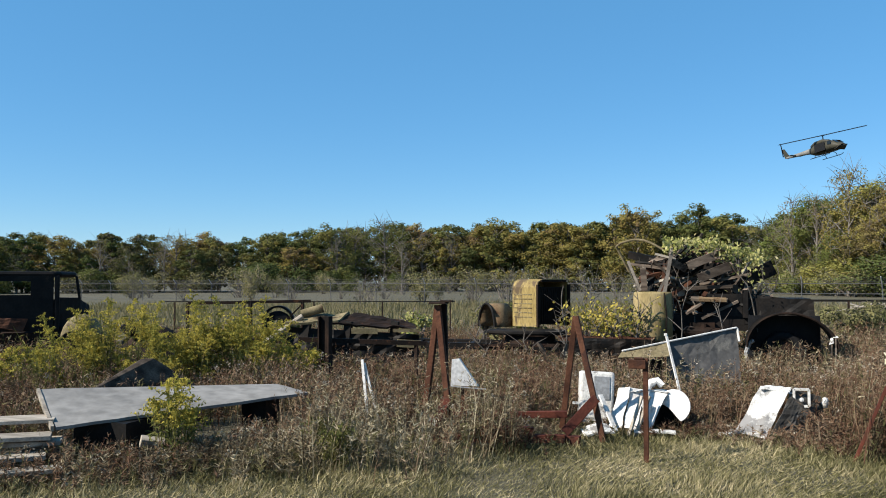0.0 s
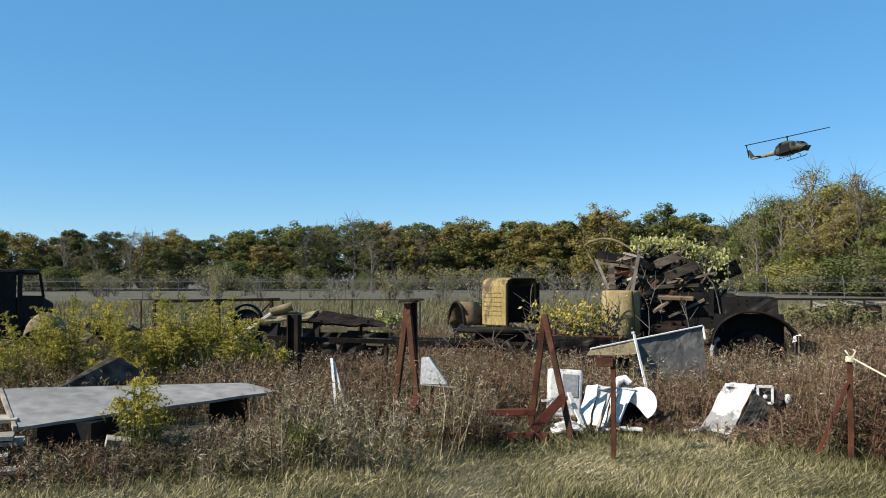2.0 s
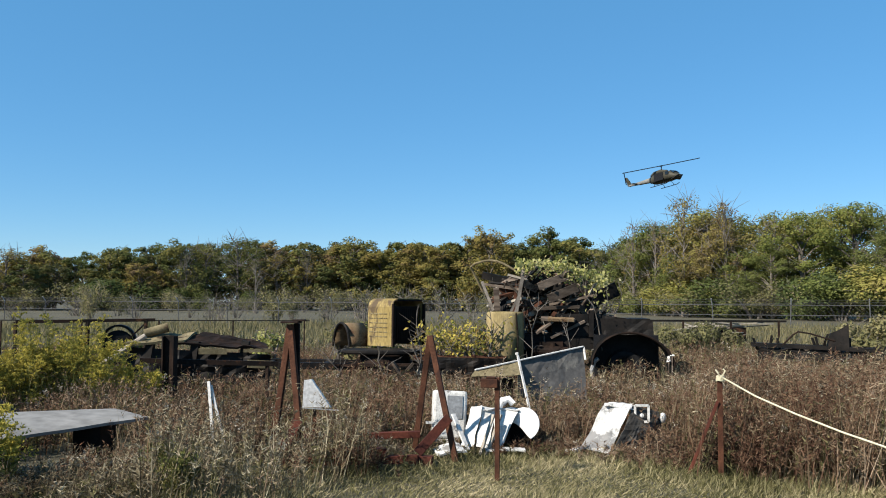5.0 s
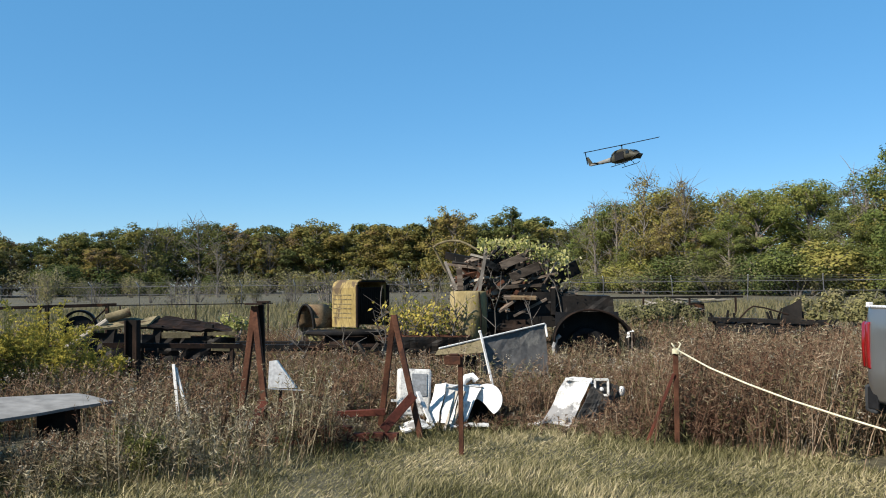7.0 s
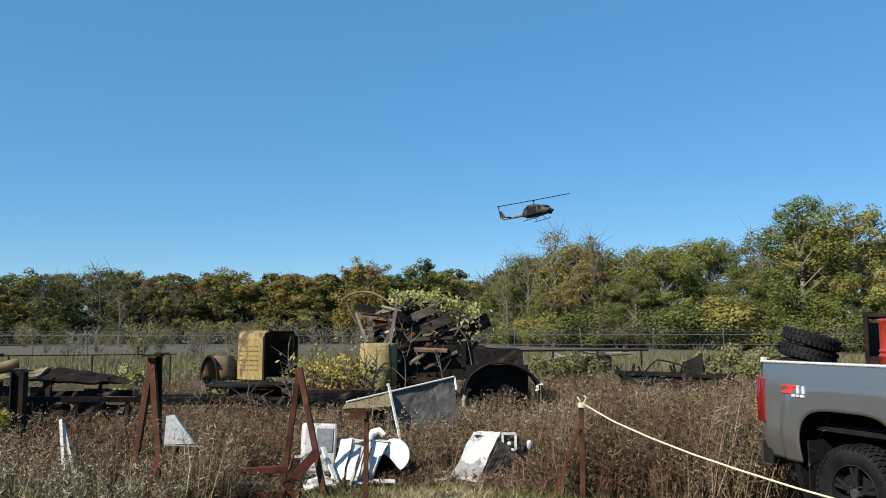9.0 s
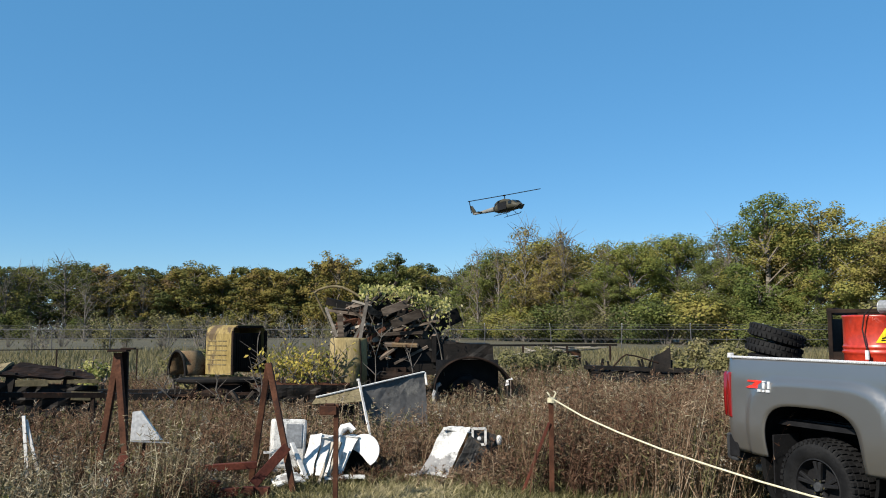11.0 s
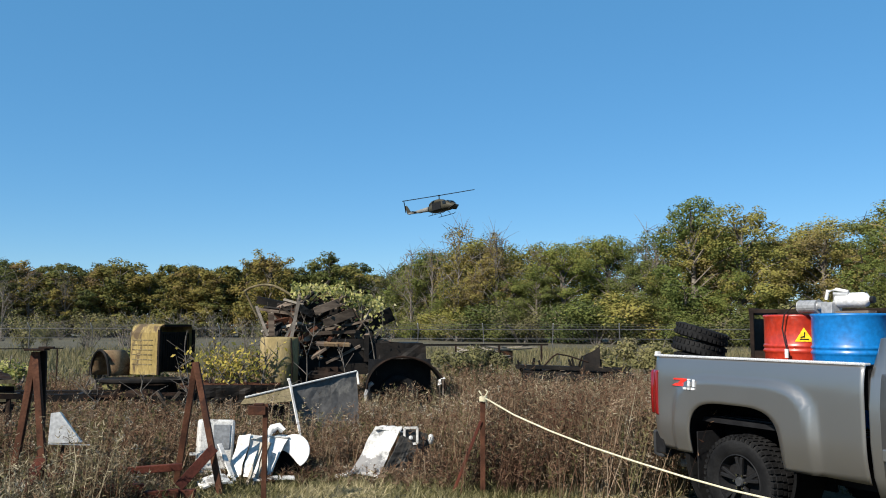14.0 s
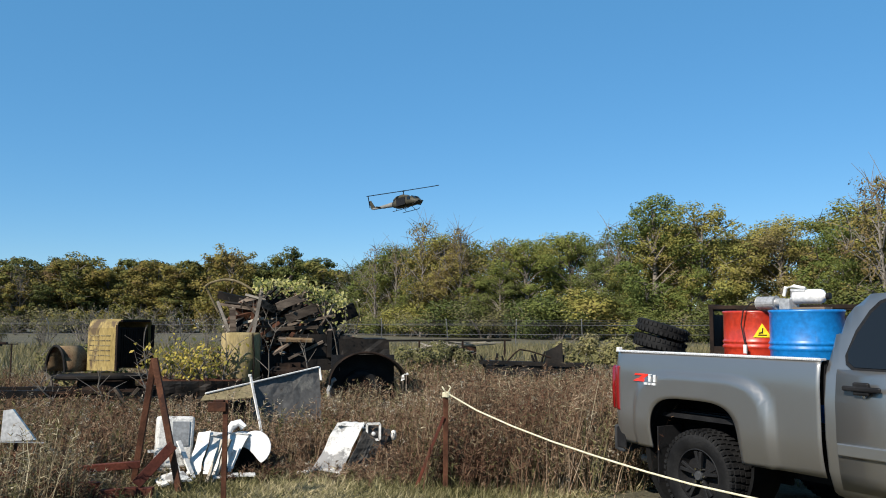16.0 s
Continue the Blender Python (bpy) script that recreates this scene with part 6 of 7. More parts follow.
def build_left_wrecks():
    # black cab seen from behind
    c = thing("derelict_truck_cab", "burnt black derelict truck cab in the brush", "derelict truck", pose(-13.95, 14.48, 0, 0, 0, 40))
    # local x along the back wall, y away
    w, d, h0, h1 = 1.75, 1.2, 0.62, 1.90
    back = Shape()
    for x0, x1, z0, z1 in ((-w, w * 0.25, h0, 1.42), (-w, w * 0.25, 1.72, h1), (-w, -0.78, 1.42, 1.72), (-0.02, w * 0.25, 1.42, 1.72)):
        back.box(((x0 + x1) / 2, 0, (z0 + z1) / 2), (x1 - x0, 0.04, z1 - z0))
    part("back_wall", back, BLACK_IRON, c)
    part("roof", Shape().slab([(-w, -0.03), (w * 0.27, -0.03), (w * 0.34, 0.06), (w * 0.50, d * 0.5), (w * 0.5, d), (-w, d)], 0.13, Matrix.Translation((0, 0, h1 - 0.09))), BLACK_IRON, c, bevel=0.06)
    p0, p1 = Vector((w * 0.29, 0.02, 0)), Vector((w * 0.52, d * 0.52, 0))
    part("corner_pillar", Shape().beam(p0 + Vector((0, 0, h0)), p0 + Vector((0, 0, h1 - 0.05)), 0.10, 0.10), BLACK_IRON, c, bevel=0.03)
    part("front_pillar", Shape().beam(p1 + Vector((0.05, 0, 1.3)), p1 + Vector((-0.03, 0, h1 - 0.05)), 0.06, 0.06), BLACK_IRON, c, bevel=0.015)
    part("side_door", Shape().sheet((p0 + Vector((0, 0, h0)), p1 + Vector((0.05, 0, h0)), p1 + Vector((0.05, 0, 1.34)), p0 + Vector((0, 0, 1.36))), 0.05, 8, 6, 0.03, 4), BLACK_IRON, c)
    part("cowl", Shape().sheet((p1 + Vector((0, 0, 0.5)), p1 + Vector((0.30, 0.35, 0.5)), p1 + Vector((0.26, 0.35, 1.16)), p1 + Vector((0.02, 0, 1.34))), 0.05, 6, 6, 0.05, 8), BLACK_IRON, c)
    part("far_wall", Shape().box((-0.6, d, 0.95), (2.2, 0.04, 0.7)), BLACK_IRON, c)
    part("seat_frame", Shape().sheet(((-0.95, -0.25, 0.80), (-0.15, -0.25, 0.62), (-0.05, -0.2, 0.90), (-0.9, -0.2, 0.95)), 0.03, 8, 5, 0.04, 3), RUST, c, "bent rusty panel")
    part("sub_frame", Shape().box((-0.4, 0.5, 0.42), (2.6, 1.0, 0.34)), DARK_RUST, c)
    for x in (-0.9, 0.6):
        wh = part("wheel", Shape().lathe([(0.0, -0.1), (0.33, -0.11), (0.38, -0.06), (0.38, 0.06), (0.33, 0.11), (0, 0.1)], 24, Matrix.Translation((x, 0.2, 0.36)) @ Matrix.Rotation(math.pi / 2, 4, "X")), RUBBER, c)
    f = thing("car_fender", "dull olive-grey rounded car fender lying in the brush", "sheet metal", pose(-11.9, 13.7, -0.12, 0, 0, 35) @ Matrix.Diagonal((0.75, 0.75, 1, 1)))
    v, n = [], 12
    for j in range(9):
        for i in range(n + 1):
            a = math.pi * i / n
            b = math.pi * j / 8
            v.append((-0.55 * math.cos(a), 0.3 * math.cos(b) * math.sin(a), 0.65 + 0.52 * math.sin(a) * (0.4 + 0.6 * math.sin(b))))
    fo = part("panel", Shape().put(v, [(j * (n + 1) + i, j * (n + 1) + i + 1, (j + 1) * (n + 1) + i + 1, (j + 1) * (n + 1) + i) for j in range(8) for i in range(n)]), OLIVE, f, smooth=True)
    part("stand", Shape().box((0, 0, 0.33), (0.5, 0.3, 0.66)), DARK_RUST, f)
    # heap of stones and scrap between the bushes
    hp = thing("rubble_heap", "heap of dark rubble behind the goldenrod", "rubble")
    rng = random.Random(9)
    for k in range(34):
        s = rng.uniform(0.10, 0.26)
        x, y = rng.gauss(-9.6, 0.55), rng.gauss(12.9, 0.35)
        z = max(0.1, 0.95 - 0.8 * abs(x + 9.6)) * rng.uniform(0.35, 1.1)
        part("stone", Shape().box((0, 0, 0), (s * 1.6, s * 1.2, s)), CONCRETE if k % 3 else BLACK_IRON, hp, bevel=0.03).matrix_basis = pose(x, y, z, rng.uniform(-40, 40), rng.uniform(-40, 40), rng.uniform(0, 180))
    part("core", Shape().lathe([(1.1, 0.0), (0.7, 0.5), (0.25, 0.85), (0, 0.9)], 14, Matrix.Translation((-9.6, 12.9, 0))), DARK_RUST, hp)
    # trailer frame with an arch and long rails
    t = thing("trailer_frame", "rusted low trailer frame with a wheel arch", "trailer")
    fr = Shape()
    fr.beam((-9.7, 14.1, 1.27), (-7.55, 15.25, 1.30), 0.05, 0.06).beam((-8.62, 14.68, 0.5), (-8.62, 14.68, 1.27), 0.06, 0.06).beam((-7.7, 15.17, 0.5), (-7.7, 15.17, 1.30), 0.05, 0.05).beam((-9.7, 14.1, 0.5), (-9.7, 14.1, 1.27), 0.05, 0.05).beam((-7.72, 15.17, 1.22), (-8.05, 15.0, 0.85), 0.035, 0.03).beam((-9.7, 14.1, 0.5), (-7.6, 15.2, 0.5), 0.08, 0.1)
    part("frame", fr, DARK_RUST, t)
    part("leg", Shape().beam((-9.6, 14.15, 0), (-9.6, 14.15, 0.5), 0.1, 0.1).beam((-7.7, 15.15, 0), (-7.7, 15.15, 0.5), 0.1, 0.1), DARK_RUST, t)
    m, v = 14, []
    for s in (0, 0.25):
        for i in range(m + 1):
            a = math.pi * i / m
            v.append((-8.15 - 0.33 * math.cos(a) * 0.88 - 0.4 * s, 14.95 - 0.33 * math.cos(a) * 0.47 + s, 0.85 + 0.36 * math.sin(a)))
    ar = part("wheel_arch", Shape().put(v, [(i, i + 1, m + 2 + i, m + 1 + i) for i in range(m)]), BLACK_IRON, t, smooth=True)
    ar.modifiers.new("skin", "SOLIDIFY").thickness = 0.04
    part("tyre", Shape().lathe([(0.12, -0.08), (0.27, -0.09), (0.30, -0.05), (0.30, 0.05), (0.27, 0.09), (0.12, 0.08)], 24, Matrix.Translation((-8.2, 15.05, 0.80)) @ Matrix.Rotation(radians(28), 4, "Z") @ Matrix.Rotation(math.pi / 2, 4, "X"), closed=True), RUBBER, t)
    # flattened car body: mossy hood and torn plates
    b = thing("flattened_car_body", "flattened rusty car body with a mossy hood", "derelict car")
    part("hood", Shape().sheet(((-7.25, 13.55, 0.93), (-6.35, 13.95, 0.97), (-6.35, 14.5, 1.10), (-7.1, 14.25, 1.06)), 0.04, 12, 8, 0.05, 3), OLIVE, b, "mossy olive hood")
    part("roof_plate", Shape().sheet(((-6.45, 13.90, 0.93), (-5.00, 14.55, 0.80), (-5.2, 14.95, 0.90), (-6.3, 14.6, 1.12)), 0.04, 14, 8, 0.06, 7), DARK_RUST, b)
    part("floor_plate", Shape().sheet(((-7.2, 13.6, 0.55), (-4.9, 14.6, 0.50), (-5.2, 15.2, 0.55), (-7.3, 14.4, 0.60)), 0.05, 14, 8, 0.06, 9), BLACK_IRON, b)
    part("side_panel", Shape().sheet(((-7.25, 13.58, 0.05), (-4.92, 14.52, 0.05), (-4.96, 14.56, 0.70), (-7.22, 13.62, 0.86)), 0.03, 20, 8, 0.14, 21), BLACK_IRON, b, "blackened crushed side")
    for x in (-7.0, -6.3, -5.5):
        part("pillar", Shape().beam((x, 13.75 + (x + 7) * 0.45, 0.0), (x + 0.1, 13.8 + (x + 7) * 0.45, 0.95), 0.14, 0.1), BLACK_IRON, b)
    for p, q, w_ in (((-6.1, 14.0, 0.78), (-5.65, 14.2, 0.77), 0.10), ((-5.9, 14.2, 0.80), (-5.5, 14.35, 0.78), 0.05), ((-5.4, 14.35, 0.78), (-4.95, 14.55, 0.78), 0.06), ((-5.3, 14.3, 0.55), (-4.9, 14.5, 0.52), 0.14)):
        part("torn_strip", Shape().beam(p, q, 0.05, w_), OLIVE, b)
    lg = thing("hollow_pipe", "pale grey hollow pipe lying across the wreck", "pipe")
    part("pipe", Shape().lathe([(0.08, 0.0), (0.085, 0.42), (0.065, 0.42), (0.06, 0.0)], 20, Matrix.Translation((-7.15, 14.05, 1.08)) @ Vector((0.48, 0.22, 0.15)).to_track_quat("Z", "Y").to_matrix().to_4x4(), closed=True), OLIVE, lg)
    part("pole", Shape().tube([(-7.7, 13.6, 0.55), (-7.05, 13.9, 1.05)], 0.05, 8), GREYWOOD, lg)
    # rusty I-post with a cross beam
    i = thing("i_beam_stand", "rusty I-beam post with a long cross beam in the weeds", "beam")
    part("post", Shape().box((-5.35, 11.29, 0.58), (0.16, 0.02, 1.18)).box((-5.27, 11.29, 0.58), (0.02, 0.14, 1.18)).box((-5.43, 11.29, 0.58), (0.02, 0.14, 1.18)), DARK_RUST, i)
    part("cross_beam", Shape().beam((-5.75, 11.2, 0.82), (-3.95, 11.95, 0.74), 0.05, 0.07), DARK_RUST, i)
    part("post", Shape().beam((-4.1, 11.9, 0), (-4.1, 11.9, 0.74), 0.05, 0.05), DARK_RUST, i)
    # long rail on short legs across the yard
    r = thing("long_rail", "long dark steel rail on short legs across the yard", "rail")
    part("rail", Shape().beam((-13.5, 18.5, 1.18), (-6.2, 21.25, 1.16), 0.022, 0.024), BLACK_IRON, r)
    for k in range(5):
        x = -13.2 + 1.72 * k
        part("leg", Shape().beam((x, 18.5 + (x + 13.5) * 0.376, 0), (x, 18.5 + (x + 13.5) * 0.376, 1.16), 0.03, 0.03), DARK_RUST, r)
    r2 = thing("long_rail", "long dark steel rail on short legs across the yard", "rail")
    part("rail", Shape().beam((1.5, 33, 0.98), (9.5, 33.6, 0.98), 0.07, 0.08), BLACK_IRON, r2)
    for k in range(5):
        part("leg", Shape().beam((1.8 + 1.85 * k, 33.0 + 0.139 * k, 0), (1.8 + 1.85 * k, 33.0 + 0.139 * k, 0.98), 0.07, 0.07), DARK_RUST, r2)


build_left_wrecks()


def build_right_wreck():
    t = thing("derelict_implement", "blackened low farm implement frame in the weeds", "farm implement")
    fr = Shape().beam((5.05, 20.5, 0.70), (7.5, 19.75, 0.62), 0.10, 0.09).beam((5.1, 21.1, 0.68), (7.7, 20.3, 0.62), 0.10, 0.09)
    for k in range(7):
        u = k / 6
        fr.beam((5.1 + 2.4 * u, 20.5 - 0.72 * u, 0.66), (5.15 + 2.45 * u, 21.1 - 0.75 * u, 0.64), 0.06, 0.06)
    part("frame", fr, BLACK_IRON, t)
    part("deck", Shape().sheet(((5.2, 20.45, 0.62), (7.4, 19.8, 0.55), (7.5, 20.3, 0.56), (5.3, 21.0, 0.62)), 0.06, 12, 5, 0.08, 4), BLACK_IRON, t)
    part("skirt", Shape().sheet(((5.15, 20.42, 0.36), (7.3, 19.75, 0.30), (7.4, 19.8, 0.56), (5.2, 20.46, 0.62)), 0.04, 12, 5, 0.10, 5), BLACK_IRON, t)
    part("shroud", Shape().put([(6.55, 20.0, 0.62), (6.98, 19.85, 0.62), (6.98, 19.86, 1.22), (6.80, 19.95, 1.08), (6.62, 19.98, 1.0), (6.6, 20.3, 0.62), (7.03, 20.1, 0.62), (7.0, 20.0, 1.18), (6.82, 20.1, 1.04), (6.66, 20.2, 0.98)],
                               [(0, 1, 2, 3, 4), (9, 8, 7, 6, 5), (0, 5, 6, 1), (1, 6, 7, 2), (2, 7, 8, 3), (3, 8, 9, 4), (4, 9, 5, 0)]), BLACK_IRON, t)
    rng = random.Random(17)
    for k in range(16):
        c = Vector((rng.uniform(5.2, 7.6), 0, 0))
        c.y = 20.45 - (c.x - 5.1) * 0.3 + rng.uniform(-0.1, 0.4)
        part("tine", Shape().beam((c.x, c.y, rng.uniform(0.2, 0.5)), (c.x + rng.gauss(0, 0.2), c.y + rng.gauss(0, 0.1), rng.uniform(0.6, 0.98)), 0.05, 0.04), BLACK_IRON, t)
    part("lever", Shape().tube([(5.6, 20.3, 0.66), (5.85, 20.2, 0.95), (5.95, 20.15, 1.02), (6.2, 20.1, 0.98), (6.7, 19.95, 0.82)], 0.02, 6), DARK_RUST, t)
    for p in ((5.2, 20.5), (7.35, 19.85), (5.3, 21.0), (7.5, 20.3)):
        part("leg", Shape().beam((p[0], p[1], 0), (p[0], p[1], 0.62), 0.09, 0.09), BLACK_IRON, t)
    part("wheel", Shape().lathe([(0.0, -0.06), (0.26, -0.08), (0.3, 0), (0.26, 0.08), (0, 0.06)], 20, Matrix.Translation((7.6, 19.7, 0.3)) @ Matrix.Rotation(math.pi / 2, 4, "X")), BLACK_IRON, t)
    p = thing("plank_heap", "low heap of pale grey boards in the field", "plank heap")
    rng = random.Random(3)
    for k in range(26):
        c = Vector((rng.gauss(7.0, 0.75), rng.gauss(34.4, 0.3), rng.uniform(0.3, 0.95)))
        d = Vector((rng.gauss(1, 0.3), rng.gauss(0, 0.4), rng.gauss(0, 0.14))) * rng.uniform(0.4, 0.9)
        part("board", Shape().beam(c - d, c + d, 0.18, 0.04), GREYWOOD, p)
    part("core", Shape().box((7.0, 34.5, 0.35), (2.2, 0.7, 0.7)), DARK_RUST, p)


build_right_wreck()
# ---------------------------------------------------------------- plants of the yard


def weed_edge(deg):
    """How far the mown grass reaches along the bearing."""
    xs = [-60, -46, -36, -24, -18, -12.5, -4.7, 2.7, 8, 11.5, 23, 35, 60]
    ys = [7.5, 7.5, 7.3, 7.1, 7.2, 8.1, 8.9, 9.15, 8.85, 8.6, 8.15, 8.1, 8.1]
    return np.interp(deg, xs, ys)


def scatter(n, a0, a1, d0, d1, seed):
    rs = np.random.RandomState(seed)
    a = np.radians(rs.uniform(a0, a1, n))
    d = np.sqrt(rs.uniform(d0 ** 2, d1 ** 2, n))
    return np.stack([np.sin(a) * d, np.cos(a) * d, np.full(n, -0.02)], 1), np.degrees(a), d


def keep_clear(p):
    """True where a plant would stand in the truck or on the boards."""
    q = np.array(TRUCK.inverted())
    lx = p[:, 0] * q[0, 0] + p[:, 1] * q[0, 1] + q[0, 3]
    ly = p[:, 0] * q[1, 0] + p[:, 1] * q[1, 1] + q[1, 3]
    truck = (lx > -0.25) & (lx < 6.2) & (ly > -0.1) & (ly < 2.2)
    # over the panel, in its own axes
    u = ((p[:, 0] + 5.6) * 1.45 + (p[:, 1] - 6.12) * 2.2) / 2.63
    w = (-(p[:, 0] + 5.6) * 2.2 + (p[:, 1] - 6.12) * 1.45) / 2.63
    board = (u > -1.9) & (u < 2.75) & (w > -0.05) & (w < 1.1)
    bin_ = (np.abs(p[:, 0] - 6.35) < 1.2) & (np.abs(p[:, 1] - 9.35) < 1.2)
    return ~(truck | board | bin_)


def height_limit(p, deg, d):
    """How tall the weeds stand: low before the boards and the white scrap, tall in the brush."""
    h = np.full(len(p), 0.55)
    h = np.where((deg > -46) & (deg < -27) & (d < 9.0), 0.27, h)
    h = np.where((deg >= -27) & (deg < -12) & (d < 9.5), 0.62, h)
    h = np.where((deg >= -12) & (deg < 9.5) & (d < 9.3), 0.22, h)
    h = np.where((deg >= 9.5) & (d < 13), 0.82, h)
    h = np.where((d > 13), 0.50, h)
    h = np.where((d > 11) & (d < 16) & (deg > -12) & (deg < 9), 0.46, h)
    h = np.where((d > 10.3) & (d < 11.8) & (deg > -5) & (deg < 4), 0.68, h)
    h = np.where((d > 18), 0.62, h)
    x, y = p[:, 0], p[:, 1]
    h = np.where((x > -1.4) & (x < 1.05) & (y > 8.7) & (y < 9.75), 0.15, h)
    h = np.where((x > 1.05) & (x < 1.45) & (y > 8.9) & (y < 9.6), 0.30, h)
    h = np.where((x > -2.95) & (x < -2.25) & (y > 8.0) & (y < 9.3), 0.34, h)
    return h


def weeds(name, label, n, a0, a1, d0, d1, seed, tall, mat_leaf, leaflets=12, heads=True, wide=0.004, leaf=0.022, patch=0.0):
    rs = np.random.RandomState(seed + 500)
    p, deg, d = scatter(n, a0, a1, d0, d1, seed)
    ok = keep_clear(p) & (d > weed_edge(deg) + rs.normal(0, 0.18, n))
    if patch:
        pn = np.array([noise.noise(Vector((x * 0.55, y * 0.55, seed))) for x, y, _ in p])
        ok &= pn > rs.uniform(-0.6, 0.2, n) * patch
    p, deg, d = p[ok], deg[ok], d[ok]
    n = len(p)
    lump = np.array([noise.noise(Vector((x * 0.8, y * 0.8, 2.0))) for x, y, _ in p])
    h = height_limit(p, deg, d) * tall * rs.uniform(0.40, 1.12, n) * (0.95 + 0.55 * lump)
    tip = p + np.stack([rs.normal(0, 0.16, n) * h, rs.normal(0, 0.16, n) * h, h], 1)
    tip[:, 0] += 0.10 * h
    me = ribbons(name, p, tip, wide, mat_leaf, 0.12, seed)
    ob = part(name, me, mat_leaf)
    tagged(ob, label, "weeds", kind="stuff")
    k = leaflets
    u = rs.uniform(0.25, 1.0, (n, k))
    base = p[:, None] * (1 - u[..., None]) + tip[:, None] * u[..., None]
    base = base.reshape(-1, 3)
    out = rs.normal(size=(n * k, 3))
    out[:, 2] = np.abs(out[:, 2]) * 0.7 + 0.15
    out /= np.linalg.norm(out, axis=1)[:, None]
    ln = (leaf * 2.7 * rs.uniform(0.5, 1.6, n * k) * (1.25 - 0.6 * u.ravel()))[:, None]
    me = ribbons(name + "_leaves", base, base + out * ln, leaf * 0.20, mat_leaf, 0.35, seed + 1, short=True)
    tagged(part(name + "_leaves", me, mat_leaf), label + ", withered leaves", "weeds", kind="stuff")
    if heads:
        sel = rs.uniform(0, 1, n) < 0.035
        t = tip[sel]
        pos = (t[:, None] + rs.normal(0, 0.022, (len(t), 16, 3))).reshape(-1, 3)
        me = cards(name + "_seed_heads", pos, 0.2, 0.011, SEED, "mesh", seed + 2, 0.7)
        tagged(part(name + "_seed_heads", me, SEED), "pale fluffy seed heads on dry weeds", "seed heads", kind="stuff")


def plant_yard():
    # mown lawn
    rs = np.random.RandomState(70)
    p, deg, d = scatter(135000, -52, 46, 4.4, 9.4, 71)
    ok = keep_clear(p) | (d < 7.0)
    ok &= d < weed_edge(deg) + 0.5
    p = p[ok]
    n = len(p)
    tuft = np.array([noise.noise(Vector((x * 1.3, y * 1.3, 7.7))) for x, y, _ in p])
    h = (0.034 + 0.06 * np.clip(tuft + 0.1, 0, 1)) * rs.uniform(0.5, 1.5, n)
    ang = rs.uniform(0, 6.283, n)
    lean = rs.uniform(0.015, 0.07, n)
    tip = p + np.stack([np.cos(ang) * lean + 0.02, np.sin(ang) * lean, h], 1)
    tagged(part("mown_grass", ribbons("mown_grass", p, tip, 0.0048, GRASS, 0.25, 72, short=True), GRASS), "short mown autumn grass, green and straw", "grass", kind="stuff")
    # rough grass along the edge of the lawn
    p, deg, d = scatter(52000, -52, 46, 6.2, 11, 75)
    e = weed_edge(deg)
    ok = keep_clear(p) & (d > e - 0.5 + rs.normal(0, 0.25, len(d))) & (d < e + 1.6)
    p = p[ok]
    n = len(p)
    h = rs.uniform(0.03, 0.13, n)
    tip = p + np.stack([rs.normal(0.01, 0.055, n), rs.normal(0, 0.055, n), h], 1)
    tagged(part("rough_grass", ribbons("rough_grass", p, tip, 0.004, GRASS, 0.35, 76), GRASS), "long rough grass at the lawn's edge", "grass", kind="stuff")
    weeds("brown_weeds", "dense dry brown weeds", 26000, -52, 46, 6.8, 13.5, 81, 1.05, WEED, 19, True, 0.004, 0.024, 0.7)
    weeds("grey_green_weeds", "grey-green withering weeds", 7500, -52, 46, 6.8, 14, 82, 0.85, WEED_GREEN, 18, False, 0.0045, 0.03, 1.0)
    weeds("far_weeds", "dry brown weeds round the wrecks", 15000, -52, 46, 12.5, 24, 83, 1.0, WEED, 11, True, 0.006, 0.038)
    weeds("far_green_weeds", "green weeds round the wrecks", 3500, -52, 46, 12.5, 26, 84, 1.0, WEED_GREEN, 12, False, 0.006, 0.04, 1.0)
    weeds("tall_brush", "tall reddish-brown brush beside the pickup", 3200, 11, 34, 8.3, 13, 85, 1.15, WEED, 26, False, 0.004, 0.028)
    weeds("straw_weeds", "pale straw-coloured dead weeds", 1900, -42, -11, 6.9, 9.6, 86, 1.15, STRAW, 22, True, 0.004, 0.026, 0.8)
    weeds("tall_straw", "tall straw-coloured grass among the brush", 2600, 10, 34, 8.6, 13, 88, 1.1, STRAW, 14, False, 0.004, 0.030, 0.6)
    weeds("field_straw", "bleached straw-coloured grass behind the wrecks", 3800, 3, 32, 13, 27, 89, 1.0, STRAW, 12, False, 0.007, 0.042, 0.8)
    weeds("straw_tufts", "pale straw-coloured dead weeds", 1500, -11, 40, 8.6, 16, 87, 1.1, STRAW, 12, True, 0.004, 0.026, 0.9)
    # field behind
    p, deg, d = scatter(34000, -52, 46, 22, 62, 91)
    n = len(p)
    h = rs.uniform(0.25, 0.6, n)
    tip = p + np.stack([rs.normal(0, 0.14, n), rs.normal(0, 0.14, n), h], 1)
    tagged(part("field_grass", ribbons("field_grass", p, tip, 0.018, FIELD, 0.25, 92), FIELD), "tall dry field grass, tan and olive", "grass", kind="stuff")


plant_yard()


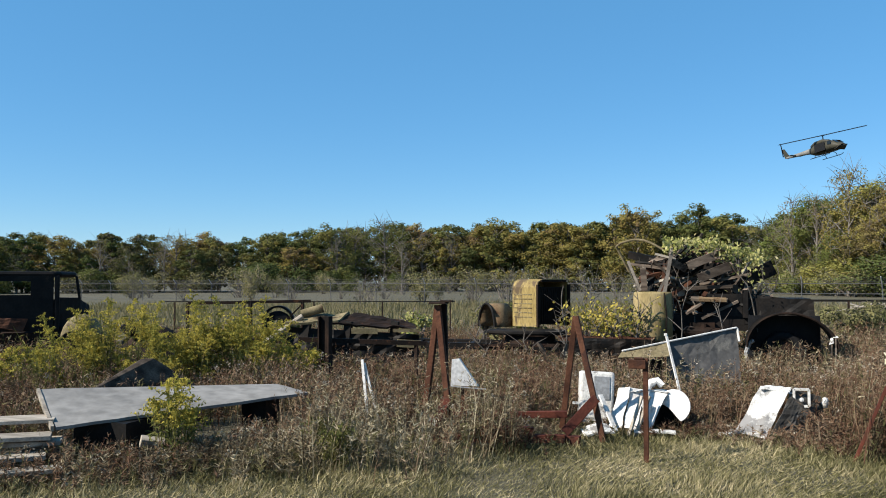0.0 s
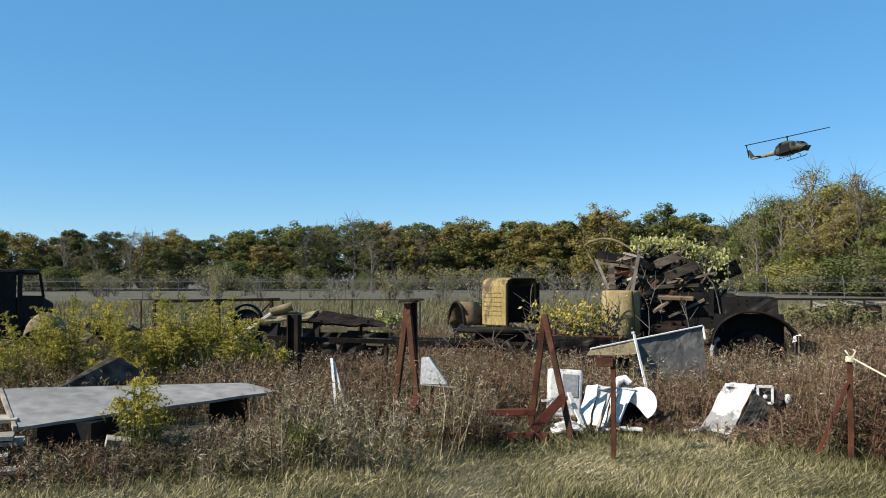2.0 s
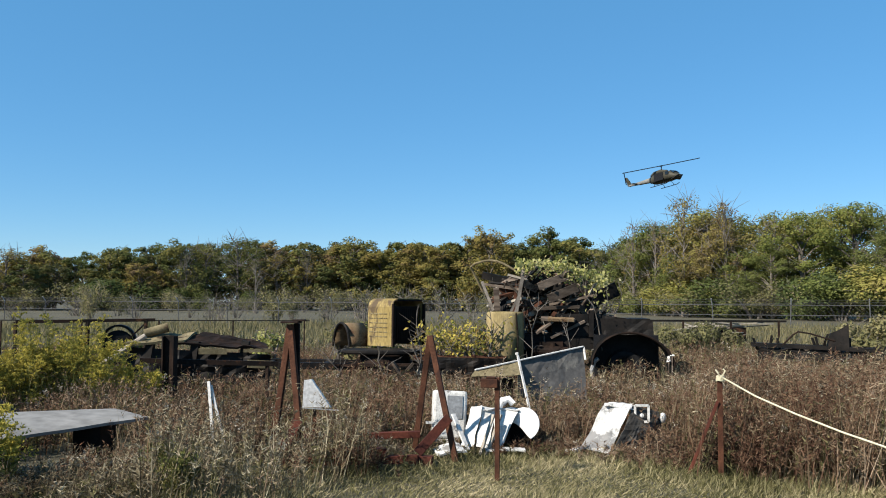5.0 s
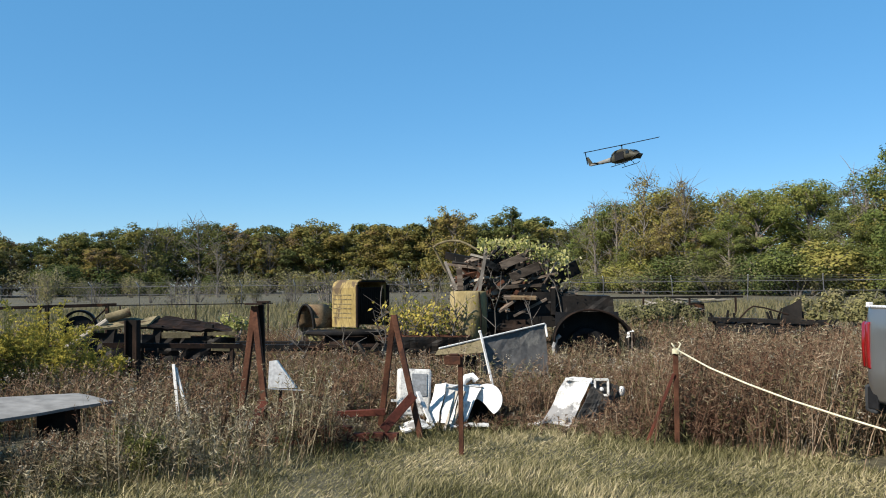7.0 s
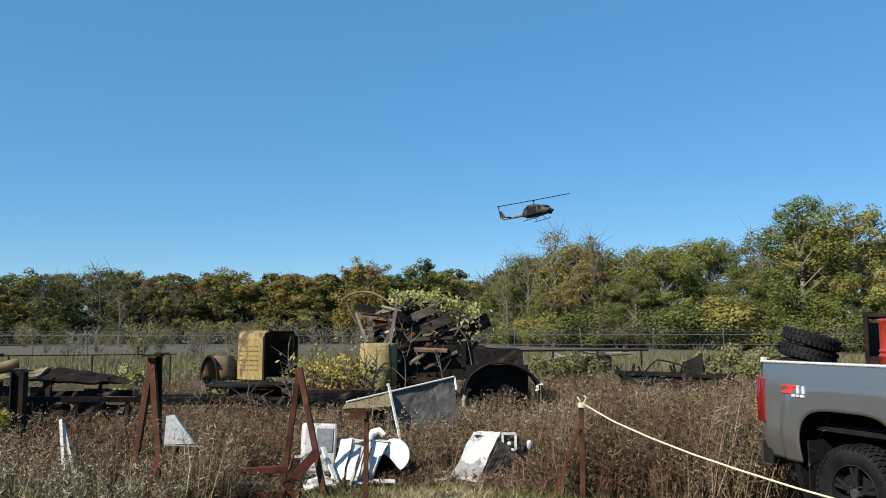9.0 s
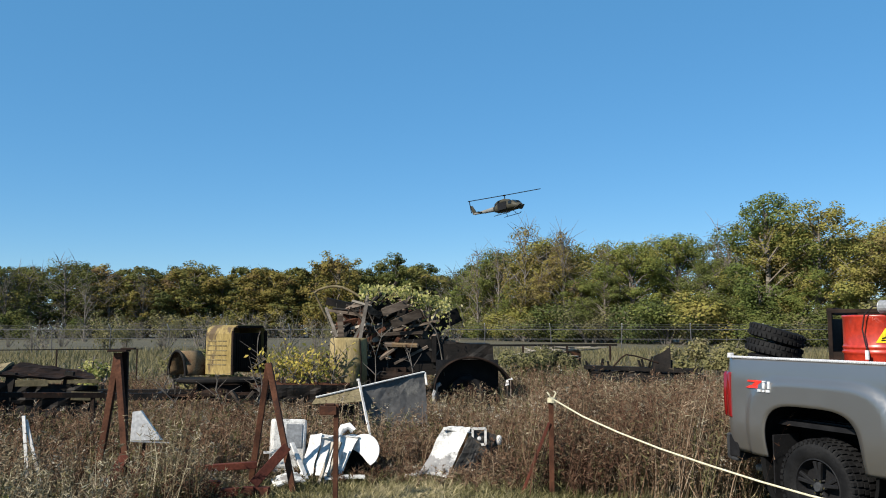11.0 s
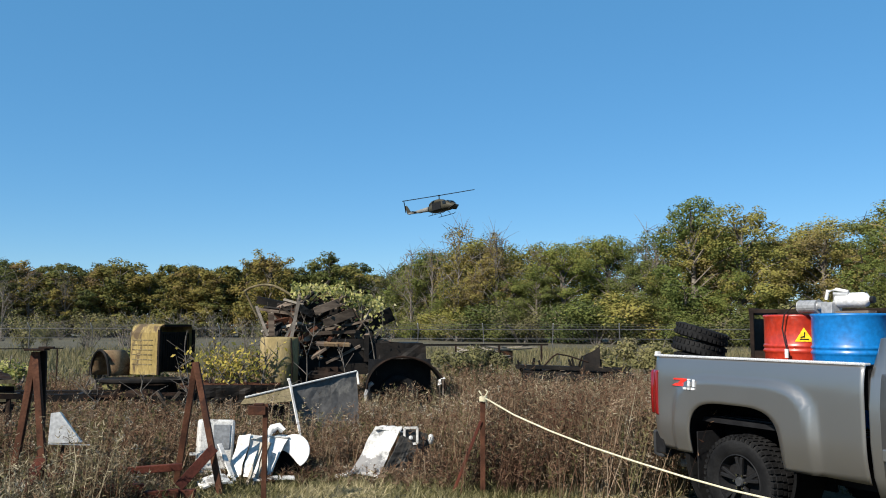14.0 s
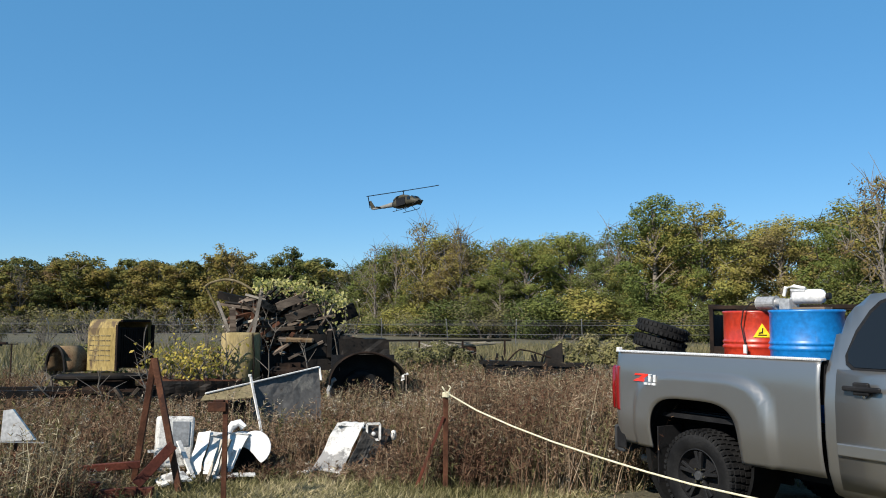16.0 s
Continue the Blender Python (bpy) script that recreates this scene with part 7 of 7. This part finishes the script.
def goldenrod(x, y, height, spread, stems, seed, bloom=GOLDEN):
    rng, rs = random.Random(seed), np.random.RandomState(seed)
    t = thing("goldenrod_bush", "goldenrod bush with arching yellow plumes", "bush", pose(x, y, 0), "goldenrod bushes")
    st, plume, leaf = Shape(), [], []
    for k in range(stems):
        a, r = rng.uniform(0, 6.283), spread * math.sqrt(rng.random()) * 0.55
        b = Vector((math.cos(a) * r, math.sin(a) * r, -0.02))
        h = height * rng.uniform(0.45, 1.12) * (1 - 0.25 * (r / spread))
        lean = Vector((math.cos(a), math.sin(a), 0)) * spread * rng.uniform(0.1, 0.45)
        m, e = b + lean * 0.35 + Vector((0, 0, h * 0.6)), b + lean + Vector((0, 0, h))
        st.tube([b, m, e], [0.007, 0.005, 0.002], 4, False)
        for j in range(40):
            u = rng.uniform(0.15, 0.85)
            q = b * (1 - u) ** 2 + m * 2 * u * (1 - u) + e * u * u
            leaf.append((q.x + rng.gauss(0, 0.05), q.y + rng.gauss(0, 0.05), q.z + rng.gauss(0, 0.03)))
        if rng.random() < 0.22:
            continue
        for br in range(15):
            u = 0.66 + 0.34 * br / 15
            q = b * (1 - u) ** 2 + m * 2 * u * (1 - u) + e * u * u
            dr = Vector((rng.gauss(0, 1), rng.gauss(0, 1), 0.7)).normalized() * 0.27 * (1.22 - u) * 1.7
            for j in range(18):
                w = j / 17
                s = q + dr * w + Vector((0, 0, -0.05 * w * w))
                plume.append((s.x + rng.gauss(0, 0.008), s.y + rng.gauss(0, 0.008), s.z + rng.gauss(0, 0.008)))
    part("brushwood", st, GOLDEN_LEAF, t)
    cards("foliage", np.array(leaf), 0.3, 0.048, GOLDEN_LEAF, t, seed, 0.15)
    cards("plume_mass", np.array(plume), 0.5, 0.021, bloom, t, seed + 1, 0.32)


def plant_bushes():
    for x, y, h, s, n, k in ((-8.5, 9.5, 1.25, 0.8, 26, 1), (-7.9, 9.9, 1.45, 0.75, 30, 2), (-7.3, 10.3, 1.2, 0.7, 24, 3), (-6.65, 10.6, 1.62, 0.7, 32, 4), (-6.2, 10.7, 1.2, 0.7, 28, 5), (-5.75, 10.95, 0.95, 0.6, 20, 6), (-8.9, 9.3, 0.9, 0.6, 16, 7), (-7.0, 10.0, 1.05, 0.7, 22, 8)):
        goldenrod(x, y, h, s, n, k)
    goldenrod(-4.72, 6.62, 0.78, 0.26, 10, 21)
    goldenrod(-3.2, 6.9, 0.45, 0.3, 5, 22, GOLDEN_LEAF)
    for x, y, h, s, mt, k in ((8.3, 22.4, 1.55, 0.75, LEAF_SHRUB, 41), (9.3, 21.8, 1.5, 0.8, LEAF_SHRUB, 42), (-4.6, 18.5, 1.3, 0.45, LEAF_SHRUB, 43), (-3.9, 19.5, 1.35, 0.6, LEAF_GREEN, 44), (-6.2, 18.0, 1.15, 0.5, LEAF_VINE, 45), (4.0, 23.5, 1.0, 0.8, LEAF_SHRUB, 46), (5.2, 24.5, 1.1, 0.8, LEAF_SHRUB, 47), (-8.9, 17, 1.1, 0.6, LEAF_GREEN, 48)):
        s_ = shrub_proto(k, h, s, int(1000 + 4500 * s * s) if s > 0.7 else 700, 0.045, mt, "yard_shrub", "leggy autumn shrub among the wrecks")
        s_.matrix_basis = pose(x, y, 0)
        tagged(s_, group="shrubs of the yard")


plant_bushes()
